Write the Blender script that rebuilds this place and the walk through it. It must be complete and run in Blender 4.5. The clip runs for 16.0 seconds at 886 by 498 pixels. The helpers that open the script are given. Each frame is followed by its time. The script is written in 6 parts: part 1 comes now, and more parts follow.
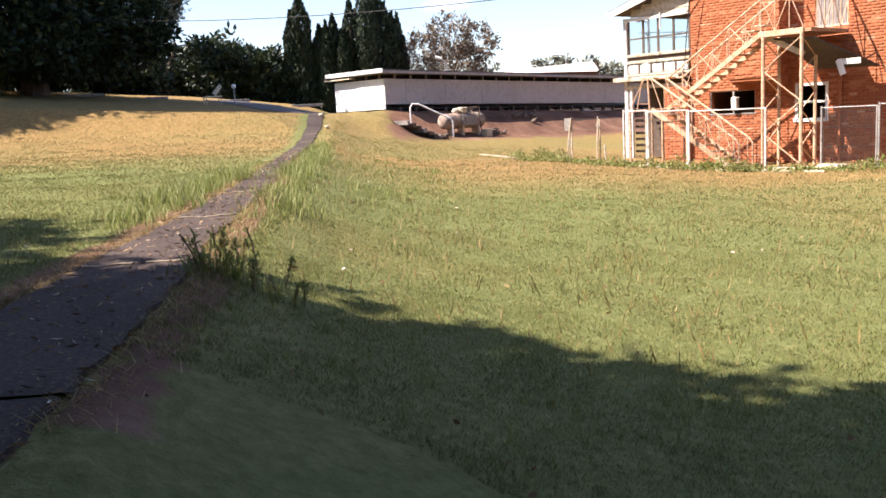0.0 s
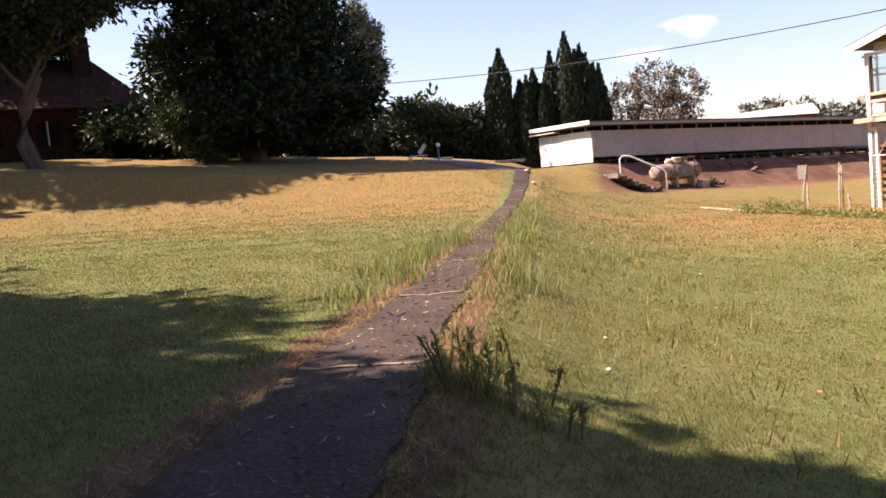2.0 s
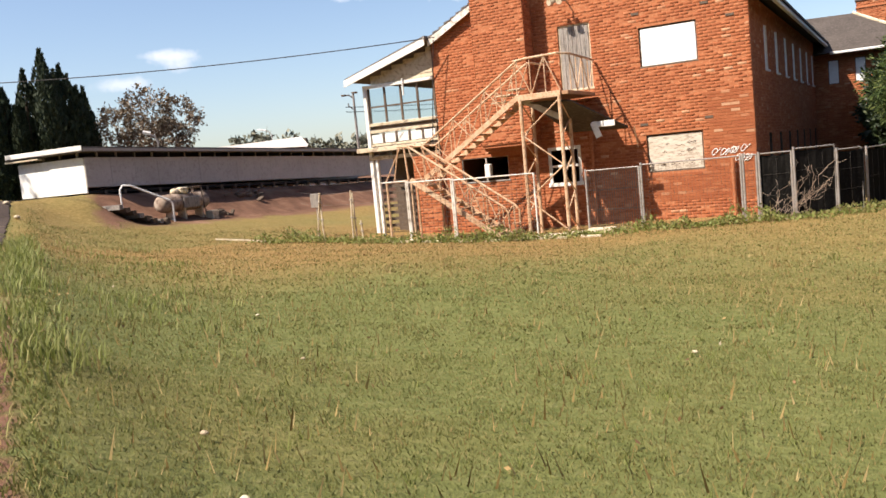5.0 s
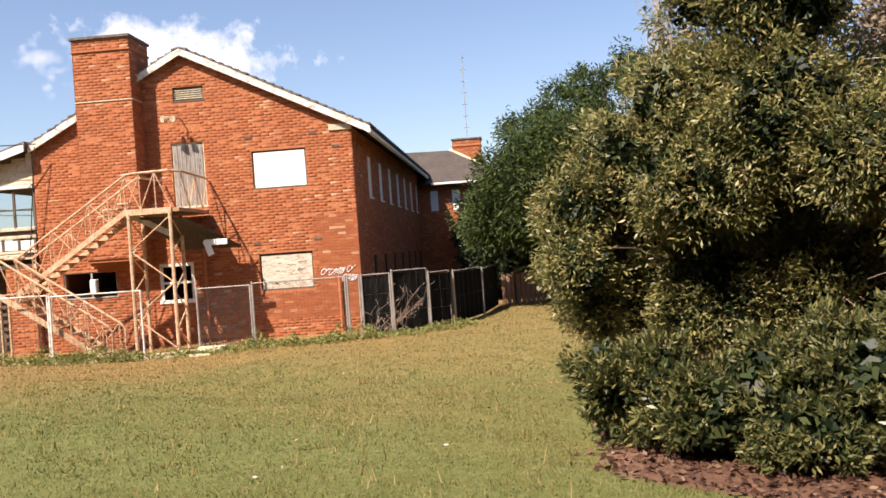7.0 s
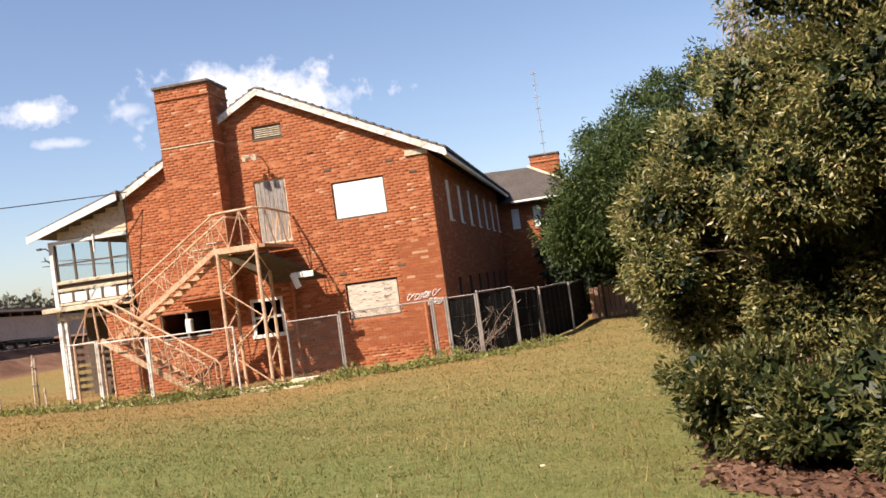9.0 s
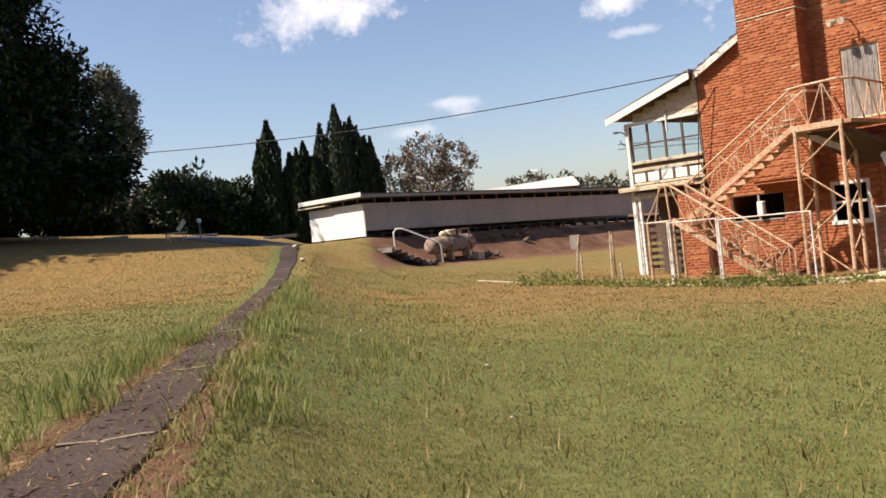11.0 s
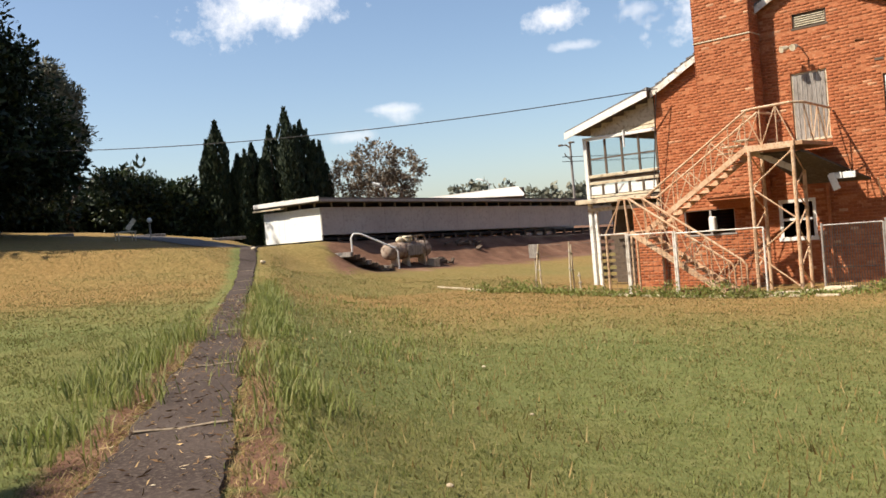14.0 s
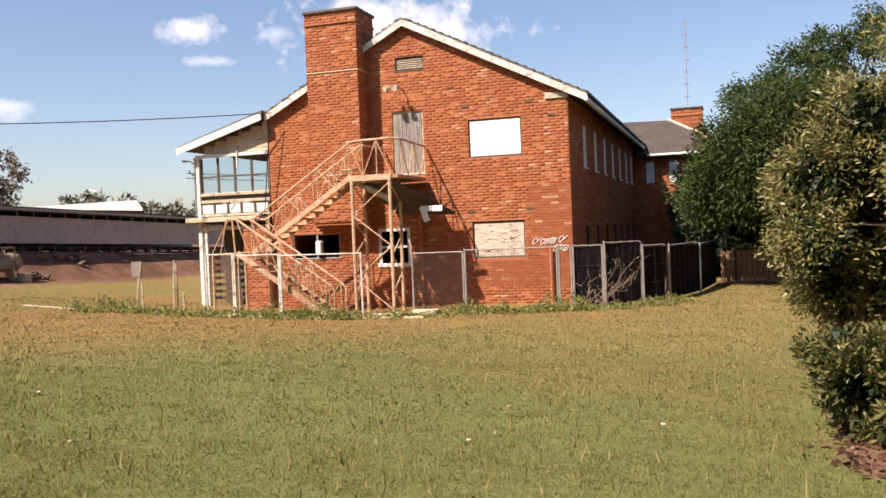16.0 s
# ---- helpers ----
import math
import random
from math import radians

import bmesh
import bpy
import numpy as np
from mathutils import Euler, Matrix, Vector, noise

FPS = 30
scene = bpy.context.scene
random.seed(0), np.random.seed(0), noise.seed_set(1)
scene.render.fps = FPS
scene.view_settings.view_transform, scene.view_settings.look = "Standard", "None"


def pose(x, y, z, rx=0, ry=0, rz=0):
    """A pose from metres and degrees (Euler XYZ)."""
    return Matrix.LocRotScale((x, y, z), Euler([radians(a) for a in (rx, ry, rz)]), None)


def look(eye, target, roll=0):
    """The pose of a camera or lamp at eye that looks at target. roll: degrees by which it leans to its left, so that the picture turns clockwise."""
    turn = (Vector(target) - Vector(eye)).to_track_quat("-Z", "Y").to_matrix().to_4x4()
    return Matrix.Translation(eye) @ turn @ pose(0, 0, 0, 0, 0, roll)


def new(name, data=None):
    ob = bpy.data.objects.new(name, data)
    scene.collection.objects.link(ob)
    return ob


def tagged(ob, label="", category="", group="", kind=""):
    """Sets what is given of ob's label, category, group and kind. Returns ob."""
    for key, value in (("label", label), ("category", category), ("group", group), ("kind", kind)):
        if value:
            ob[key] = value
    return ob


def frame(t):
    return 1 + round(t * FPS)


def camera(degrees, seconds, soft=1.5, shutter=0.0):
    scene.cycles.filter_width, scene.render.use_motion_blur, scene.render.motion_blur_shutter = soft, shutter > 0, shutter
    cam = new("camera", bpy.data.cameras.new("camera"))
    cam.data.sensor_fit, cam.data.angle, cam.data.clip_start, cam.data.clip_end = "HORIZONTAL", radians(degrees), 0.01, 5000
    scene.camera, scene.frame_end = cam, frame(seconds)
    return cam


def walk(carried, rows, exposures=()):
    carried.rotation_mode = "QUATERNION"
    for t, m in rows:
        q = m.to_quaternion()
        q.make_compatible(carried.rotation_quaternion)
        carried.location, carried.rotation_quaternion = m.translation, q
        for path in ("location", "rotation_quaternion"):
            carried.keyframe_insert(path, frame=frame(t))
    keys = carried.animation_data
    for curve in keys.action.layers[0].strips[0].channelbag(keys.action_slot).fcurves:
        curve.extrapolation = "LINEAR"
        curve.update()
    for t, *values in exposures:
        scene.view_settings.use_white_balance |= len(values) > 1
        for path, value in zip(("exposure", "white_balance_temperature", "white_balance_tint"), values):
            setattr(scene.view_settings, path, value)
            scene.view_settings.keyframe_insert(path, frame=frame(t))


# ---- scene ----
cam = camera(54.4, 16.0, 1.6)
PATH = [
    (0, (6.994, -25.996, 1.001), (5.505, -24.699, 0.683), -3.4),
    (0.5, (6.688, -25.882, 1.032), (5.193, -24.576, 0.789), -5.4),
    (1, (6.296, -25.814, 1.074), (4.789, -24.519, 0.848), -7.0),
    (1.5, (5.865, -25.641, 1.090), (4.202, -24.543, 0.918), -6.4),
    (2, (5.569, -25.532, 1.096), (3.814, -24.586, 0.933), -5.3),
    (2.5, (5.309, -25.500, 1.122), (3.568, -24.522, 1.004), -4.4),
    (3, (5.048, -25.367, 1.096), (3.331, -24.351, 0.964), -5.4),
    (3.5, (4.741, -25.138, 1.106), (3.188, -23.890, 0.930), -3.4),
    (4, (4.353, -25.015, 1.078), (3.090, -23.478, 0.875), -5.3),
    (4.5, (3.912, -24.766, 1.062), (2.826, -23.098, 0.862), -6.4),
    (5, (3.561, -24.541, 1.018), (2.606, -22.795, 0.821), -5.5),
    (5.2, (3.447, -24.423, 1.042), (2.613, -22.617, 0.844), -5.7),
    (7.3, (4.295, -24.685, 1.136), (4.190, -22.688, 1.165), -4.7),
    (7.5, (4.295, -24.719, 1.126), (4.207, -22.721, 1.171), -5.8),
    (8, (4.252, -24.755, 1.161), (4.238, -22.755, 1.198), -7.3),
    (8.5, (4.295, -24.679, 1.146), (4.194, -22.682, 1.203), -7.5),
    (9, (4.265, -24.469, 1.105), (3.928, -22.499, 1.166), -7.9),
    (9.5, (4.201, -24.078, 1.074), (3.579, -22.178, 1.121), -8.3),
    (10, (4.157, -23.632, 1.054), (3.146, -21.906, 1.075), -6.9),
    (10.2, (4.107, -23.562, 1.047), (2.976, -21.913, 1.050), -6.5),
    (12.3, (3.518, -24.794, 1.155), (1.865, -23.669, 1.110), -6.4),
    (12.5, (3.525, -24.824, 1.156), (1.885, -23.679, 1.112), -5.1),
    (13, (3.540, -24.818, 1.156), (1.944, -23.613, 1.112), -4.5),
    (13.5, (3.536, -24.801, 1.153), (2.022, -23.495, 1.114), -4.6),
    (14, (3.526, -24.774, 1.153), (2.178, -23.296, 1.110), -5.0),
    (14.5, (3.486, -24.724, 1.141), (2.314, -23.103, 1.097), -4.2),
    (15, (3.474, -24.614, 1.097), (2.532, -22.850, 1.069), -3.4),
    (15.5, (3.690, -24.563, 1.092), (2.938, -22.710, 1.047), -1.7),
    (16, (4.117, -24.492, 1.103), (3.495, -22.592, 1.055), -2.3),
]
walk(cam, [(t, look(eye, aim, roll)) for t, eye, aim, roll in PATH],
     [(0, 1.6, 6050, 20), (0.5, 1.36, 6300, 27), (1, 1.32, 6380, 27), (2, 1.36, 6640, 29), (3, 1.36, 6760, 31), (3.5, 1.07, 6500, 18), (4, 0.98, 6400, 16), (5, 0.97, 6400, 15), (8, 1.05, 6550, 20), (9, 0.95, 6500, 18), (10, 0.58, 6450, 15), (12.5, 1.0, 6550, 21), (13, 0.98, 6520, 19), (13.5, 0.88, 6400, 12), (14, 0.82, 6430, 11), (15, 0.73, 6500, 16), (16, 0.85, 6550, 19)])

# ---- world, sun ----
SUN_FROM = Vector((-0.55, -0.80, 1.20)).normalized()
w = bpy.data.worlds.new("sky")
scene.world = w
w.use_nodes = True
wn, wl = w.node_tree.nodes, w.node_tree.links
bg = wn["Background"]
sky = wn.new("ShaderNodeTexSky")
sky.sky_type = "NISHITA"
sky.sun_disc = False
sky.sun_elevation = math.asin(SUN_FROM.z)
sky.sun_rotation = math.atan2(SUN_FROM.x, SUN_FROM.y)
sky.air_density, sky.dust_density, sky.ozone_density = 1.0, 1.0, 1.2
wl.new(sky.outputs["Color"], bg.inputs["Color"])
bg.inputs["Strength"].default_value = 0.085
sun = new("sun", bpy.data.lights.new("sun", "SUN"))
sun.data.energy, sun.data.angle, sun.data.color = 5.0, radians(0.55), (1.0, 0.90, 0.74)
sun.matrix_world = look(SUN_FROM * 60, (0, 0, 0))


# ---- materials ----
def material(name, build):
    m = bpy.data.materials.new(name)
    m.use_nodes = True
    nt = m.node_tree
    build(nt, nt.nodes, nt.links, nt.nodes["Principled BSDF"])
    return m


def ramp(nt, fac, stops):
    r = nt.nodes.new("ShaderNodeValToRGB")
    el = r.color_ramp.elements
    while len(el) < len(stops):
        el.new(0.5)
    for e, (p, col) in zip(el, stops):
        e.position, e.color = p, (*col, 1)
    nt.links.new(fac, r.inputs["Fac"])
    return r.outputs["Color"]


def tex(nt, scale, detail=6, rough=0.6, stretch=None, kind="ShaderNodeTexNoise"):
    n = nt.nodes.new(kind)
    n.inputs["Scale"].default_value = scale
    if kind == "ShaderNodeTexNoise":
        n.inputs["Detail"].default_value, n.inputs["Roughness"].default_value = detail, rough
    g = nt.nodes.new("ShaderNodeNewGeometry")
    src = g.outputs["Position"]
    if stretch:
        mp = nt.nodes.new("ShaderNodeMapping")
        mp.inputs["Scale"].default_value = stretch
        nt.links.new(src, mp.inputs["Vector"])
        src = mp.outputs["Vector"]
    nt.links.new(src, n.inputs["Vector"])
    return n.outputs["Fac"] if kind == "ShaderNodeTexNoise" else n.outputs["Distance"]


def mixc(nt, fac, a, b, mode="MIX"):
    m = nt.nodes.new("ShaderNodeMix")
    m.data_type, m.blend_type = "RGBA", mode
    for sock, v in ((m.inputs["Factor"], fac), (m.inputs["A"], a), (m.inputs["B"], b)):
        if isinstance(v, (int, float)):
            sock.default_value = v
        elif isinstance(v, tuple):
            sock.default_value = (*v, 1)
        else:
            nt.links.new(v, sock)
    return m.outputs["Result"]


def bump(nt, height, strength, dist=0.02):
    b = nt.nodes.new("ShaderNodeBump")
    b.inputs["Strength"].default_value, b.inputs["Distance"].default_value = strength, dist
    nt.links.new(height, b.inputs["Height"])
    nt.links.new(b.outputs["Normal"], nt.nodes["Principled BSDF"].inputs["Normal"])


def weathered(name, a, b, c, fine=30.0, coarse=1.2, rough=0.8, metal=0.0, relief=0.3, stretch=None, spec=0.3):
    """A surface that varies between three colours at a fine and a coarse scale."""
    def build(nt, n, l, p):
        f, g = tex(nt, fine, 4, 0.6, stretch), tex(nt, coarse, 5, 0.65, stretch)
        col = mixc(nt, ramp(nt, g, [(0.38, (0, 0, 0)), (0.66, (1, 1, 1))]), a, b)
        col = mixc(nt, ramp(nt, f, [(0.5, (0, 0, 0)), (0.72, (1, 1, 1))]), col, c)
        l.new(col, p.inputs["Base Color"])
        p.inputs["Roughness"].default_value, p.inputs["Metallic"].default_value = rough, metal
        p.inputs["Specular IOR Level"].default_value = spec
        if relief:
            bump(nt, f, relief)
    return material(name, build)


def islands(name, stops, rough=0.8, fine=25.0, coarse=0.5, by_object=False, relief=0.25, dirt=(0.06, 0.04, 0.03), translucent=0.0, spec=0.3, streak=None):
    """Pieces that differ one from another."""
    def build(nt, n, l, p):
        if by_object:
            src = n.new("ShaderNodeObjectInfo").outputs["Random"]
        else:
            src = n.new("ShaderNodeNewGeometry").outputs["Random Per Island"]
        col = ramp(nt, src, stops)
        g = tex(nt, coarse, 5, 0.6)
        col = mixc(nt, ramp(nt, g, [(0.42, (0, 0, 0)), (0.8, (0.5, 0.5, 0.5))]), col, dirt)
        if streak:
            h = tex(nt, 1.6, 3, 0.55, (0.9, 0.9, 9.0))
            col = mixc(nt, ramp(nt, h, [(0.60, (0, 0, 0)), (0.74, (0.75, 0.75, 0.75))]), col, streak)
        f = tex(nt, fine, 3, 0.6)
        col = mixc(nt, 0.35, col, ramp(nt, f, [(0.3, (0.3, 0.3, 0.3)), (0.7, (1, 1, 1))]), "MULTIPLY")
        l.new(col, p.inputs["Base Color"])
        p.inputs["Roughness"].default_value = rough
        p.inputs["Specular IOR Level"].default_value = spec
        if relief:
            bump(nt, f, relief)
        if translucent:
            t = n.new("ShaderNodeBsdfTranslucent")
            l.new(col, t.inputs["Color"])
            mx = n.new("ShaderNodeMixShader")
            mx.inputs["Fac"].default_value = translucent
            l.new(p.outputs["BSDF"], mx.inputs[1])
            l.new(t.outputs["BSDF"], mx.inputs[2])
            l.new(mx.outputs["Shader"], n["Material Output"].inputs["Surface"])
    return material(name, build)


# the path runs from a point near the weeds towards the shed
P0, PD, PN = Vector((0.55, -23.2)), Vector((-0.806, 0.592)), Vector((0.592, 0.806))


def ground_build(nt, n, l, p):
    g = n.new("ShaderNodeNewGeometry").outputs["Position"]
    patch, fine, mid = tex(nt, 0.16, 5, 0.6), tex(nt, 9.0, 6, 0.7), tex(nt, 0.9, 5, 0.65)
    green = ramp(nt, fine, [(0.3, (0.095, 0.112, 0.033)), (0.55, (0.148, 0.158, 0.054)), (0.75, (0.215, 0.205, 0.085))])
    straw = ramp(nt, fine, [(0.3, (0.15, 0.098, 0.034)), (0.55, (0.265, 0.17, 0.064)), (0.75, (0.36, 0.25, 0.11))])
    soil = ramp(nt, mid, [(0.3, (0.085, 0.042, 0.028)), (0.6, (0.19, 0.105, 0.068)), (0.8, (0.30, 0.195, 0.135))])
    dry = n.new("ShaderNodeAttribute")
    dry.attribute_name = "dry"
    bare = n.new("ShaderNodeAttribute")
    bare.attribute_name = "bare"
    def blur(att, tx, amount):
        m = n.new("ShaderNodeMath")
        m.operation = "MULTIPLY_ADD"
        l.new(tx, m.inputs[0])
        m.inputs[1].default_value = amount
        l.new(att.outputs["Fac"], m.inputs[2])
        return m.outputs[0]
    lawn = mixc(nt, ramp(nt, blur(dry, patch, 0.9), [(0.45, (0, 0, 0)), (1.05, (1, 1, 1))]), green, straw)
    col = mixc(nt, ramp(nt, blur(bare, mid, 0.7), [(0.72, (0, 0, 0)), (0.9, (1, 1, 1))]), lawn, soil)
    l.new(col, p.inputs["Base Color"])
    p.inputs["Roughness"].default_value, p.inputs["Specular IOR Level"].default_value = 0.95, 0.1
    bump(nt, fine, 0.9, 0.05)


M_GROUND = material("lawn_ground", ground_build)
M_PATH = weathered("worn_asphalt", (0.046, 0.033, 0.028), (0.074, 0.055, 0.046), (0.132, 0.102, 0.080), 34, 1.3, 0.95, relief=0.6, spec=0.15)
M_ROAD = weathered("grey_asphalt", (0.09, 0.075, 0.07), (0.12, 0.10, 0.09), (0.16, 0.14, 0.12), 25, 0.8, 0.95)
M_MORTAR = weathered("mortar", (0.40, 0.145, 0.064), (0.36, 0.122, 0.052), (0.50, 0.24, 0.125), 20, 1.0, 0.95)
BRICKS = [(0.0, (0.33, 0.100, 0.040)), (0.4, (0.37, 0.118, 0.047)), (0.85, (0.40, 0.132, 0.053)), (0.95, (0.44, 0.165, 0.074)), (1.0, (0.58, 0.34, 0.20))]
M_BRICK = islands("red_brick", BRICKS, 0.9, 30, 0.4, dirt=(0.27, 0.078, 0.032), streak=(0.52, 0.25, 0.125))
M_BRICK_ONE = islands("red_brick_single", BRICKS, 0.9, 30, 0.4, by_object=True, dirt=(0.27, 0.078, 0.032), streak=(0.52, 0.25, 0.125))
M_WHITE = weathered("white_paint", (0.80, 0.79, 0.75), (0.72, 0.70, 0.65), (0.55, 0.51, 0.46), 14, 1.0, 0.6, relief=0.12)
# greyed copy of the white cladding, for the shed's shaded long wall
M_SHED_SHADED = weathered("sheet_shaded_grey", (0.46, 0.43, 0.40), (0.40, 0.37, 0.345), (0.33, 0.295, 0.27), 8, 0.6, 0.6, relief=0.1)
M_PEEL = weathered("peeling_cream", (0.62, 0.54, 0.40), (0.50, 0.41, 0.28), (0.28, 0.20, 0.13), 9, 1.5, 0.8)
M_BOARD = weathered("white_board", (0.83, 0.84, 0.82), (0.79, 0.80, 0.78), (0.70, 0.70, 0.68), 6, 0.7, 0.55, relief=0.05)
M_STAINED = weathered("stained_board", (0.62, 0.55, 0.46), (0.50, 0.42, 0.33), (0.25, 0.20, 0.15), 7, 3.0, 0.8, stretch=(1, 1, 3.0))
M_OLDWOOD = weathered("grey_timber", (0.34, 0.31, 0.28), (0.19, 0.165, 0.145), (0.035, 0.03, 0.026), 11, 2.5, 0.9, stretch=(6, 6, 0.5))
M_STEEL = weathered("cream_rusty_steel", (0.62, 0.45, 0.30), (0.50, 0.30, 0.17), (0.30, 0.13, 0.06), 18, 2.5, 0.6, relief=0.2)
M_TREAD = weathered("worn_tread", (0.46, 0.30, 0.18), (0.36, 0.20, 0.11), (0.24, 0.12, 0.06), 14, 2.0, 0.8)
M_GALV = weathered("galvanised", (0.40, 0.37, 0.34), (0.30, 0.27, 0.25), (0.22, 0.17, 0.13), 20, 2, 0.6, 0.3, relief=0.1)
M_THINWIRE = weathered("dull_wire", (0.16, 0.14, 0.12), (0.11, 0.095, 0.085), (0.08, 0.06, 0.05), 20, 2, 0.7, 0.2, relief=0)
M_BARGE = weathered("flaking_white", (0.76, 0.73, 0.68), (0.60, 0.54, 0.46), (0.26, 0.20, 0.15), 7, 1.6, 0.8, relief=0.2)
# darkened so that the far house reads as standing in deep shade
M_REDTILE = weathered("red_brown_tile", (0.045, 0.022, 0.016), (0.065, 0.032, 0.022), (0.11, 0.06, 0.045), 6, 1, 0.95, spec=0.1)
M_WINGROOF = weathered("brown_roof_tile", (0.055, 0.045, 0.038), (0.08, 0.066, 0.056), (0.12, 0.10, 0.088), 10, 1.0, 0.9)
M_ROOF = weathered("dark_roof_tile", (0.10, 0.085, 0.075), (0.15, 0.13, 0.115), (0.26, 0.24, 0.22), 10, 1.0, 0.9)
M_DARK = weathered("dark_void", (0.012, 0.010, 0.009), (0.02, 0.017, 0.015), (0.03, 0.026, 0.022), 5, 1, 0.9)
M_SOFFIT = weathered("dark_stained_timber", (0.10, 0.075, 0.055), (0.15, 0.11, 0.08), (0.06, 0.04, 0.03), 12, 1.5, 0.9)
M_RUST = weathered("rusty_tank", (0.40, 0.33, 0.27), (0.20, 0.13, 0.09), (0.10, 0.055, 0.035), 7, 2.2, 0.8)
M_CLOTH = weathered("black_shade_cloth", (0.010, 0.0095, 0.009), (0.016, 0.015, 0.014), (0.024, 0.022, 0.02), 20, 1.0, 1.0, spec=0.02)
M_BARK = weathered("bark", (0.085, 0.06, 0.045), (0.13, 0.10, 0.075), (0.045, 0.03, 0.022), 9, 1.5, 0.95, stretch=(3, 3, 0.6), relief=0.8)
M_PALEBARK = weathered("pale_bark", (0.42, 0.31, 0.23), (0.52, 0.42, 0.34), (0.28, 0.19, 0.13), 7, 1.0, 0.9, stretch=(3, 3, 0.6))
M_WIRE = weathered("black_cable", (0.02, 0.02, 0.02), (0.03, 0.03, 0.03), (0.045, 0.04, 0.04), 20, 2, 0.7, relief=0)


def glass_build(nt, n, l, p):
    p.inputs["Base Color"].default_value = (0.75, 0.82, 0.85, 1)
    p.inputs["Roughness"].default_value = 0.06
    p.inputs["Transmission Weight"].default_value = 1.0
    p.inputs["IOR"].default_value = 1.1


M_GLASS = material("window_glass", glass_build)


# ---- mesh helpers ----
def obj(name, bm, mat, parent=None, label="", smooth=False):
    me = bpy.data.meshes.new(name)
    bm.normal_update()
    bm.to_mesh(me)
    bm.free()
    for m in (mat if isinstance(mat, (list, tuple)) else (mat,)):
        me.materials.append(m)
    if smooth:
        me.shade_smooth()
    ob = new(name, me)
    if parent is not None:
        ob.parent = parent
    if label:
        ob["label"] = label
    return ob


def part(name, bm, mat, parent, label="", smooth=False):
    return obj(name, bm, mat, parent, label, smooth)


def thing(name, label, category, group="", kind="", at=(0, 0, 0)):
    e = new(name)
    e.empty_display_size = 0.2
    e.location = at
    return tagged(e, label, category, group, kind)


def add_box(bm, lo, hi, bevel=0.0):
    lo, hi = Vector(lo), Vector(hi)
    r = bmesh.ops.create_cube(bm, size=1, matrix=Matrix.Translation((lo + hi) / 2) @ Matrix.Diagonal((*(hi - lo), 1)))
    if bevel:
        es = {e for v in r["verts"] for e in v.link_edges}
        bmesh.ops.bevel(bm, geom=list(es), offset=bevel, segments=1, affect="EDGES", clamp_overlap=True)


def box(lo, hi, bevel=0.0):
    bm = bmesh.new()
    add_box(bm, lo, hi, bevel)
    return bm


def add_bar(bm, a, b, r, sides=6, r2=None):
    """A straight round bar from a to b."""
    a, b = Vector(a), Vector(b)
    q = (b - a).to_track_quat("Z", "Y").to_matrix().to_4x4()
    bmesh.ops.create_cone(bm, cap_ends=True, segments=sides, radius1=r, radius2=r if r2 is None else r2, depth=(b - a).length,
                          matrix=Matrix.Translation((a + b) / 2) @ q)


def add_beam(bm, a, b, wid, hgt):
    """A square bar from a to b."""
    a, b = Vector(a), Vector(b)
    q = (b - a).to_track_quat("Z", "Y").to_matrix().to_4x4()
    bmesh.ops.create_cube(bm, size=1, matrix=Matrix.Translation((a + b) / 2) @ q @ Matrix.Diagonal((wid, hgt, (b - a).length, 1)))


def beam(a, b, wid, hgt):
    bm = bmesh.new()
    add_beam(bm, a, b, wid, hgt)
    return bm


def bar(a, b, r, sides=8, r2=None):
    bm = bmesh.new()
    add_bar(bm, a, b, r, sides, r2)
    return bm


def add_tube(bm, pts, r, sides=6):
    """A bent round tube with clean joints."""
    pts = [Vector(q) for q in pts]
    rings = []
    for i, q in enumerate(pts):
        d = (pts[min(i + 1, len(pts) - 1)] - pts[max(i - 1, 0)]).normalized()
        m = d.to_track_quat("Z", "Y").to_matrix()
        rr = r(i / (len(pts) - 1)) if callable(r) else r
        rings.append([bm.verts.new(q + m @ Vector((rr * math.cos(k * math.tau / sides), rr * math.sin(k * math.tau / sides), 0))) for k in range(sides)])
    for u0, u1 in zip(rings, rings[1:]):
        for k in range(sides):
            bm.faces.new((u0[k], u0[(k + 1) % sides], u1[(k + 1) % sides], u1[k]))
    bm.faces.new(rings[0][::-1])
    bm.faces.new(rings[-1])


def tube(pts, r, sides=6):
    bm = bmesh.new()
    add_tube(bm, pts, r, sides)
    return bm


def prism(outline, lo, hi, axis="y"):
    """An outline in (x, z) pushed along y, or in (y, z) along x, or in (x, y) along z."""
    bm = bmesh.new()
    def at(q, k):
        return {"y": (q[0], k, q[1]), "x": (k, q[0], q[1]), "z": (q[0], q[1], k)}[axis]
    a, b = [bm.verts.new(at(q, lo)) for q in outline], [bm.verts.new(at(q, hi)) for q in outline]
    bm.faces.new(a)
    bm.faces.new(b[::-1])
    for i in range(len(a)):
        j = (i + 1) % len(a)
        bm.faces.new((a[j], a[i], b[i], b[j]))
    bmesh.ops.recalc_face_normals(bm, faces=bm.faces)
    return bm


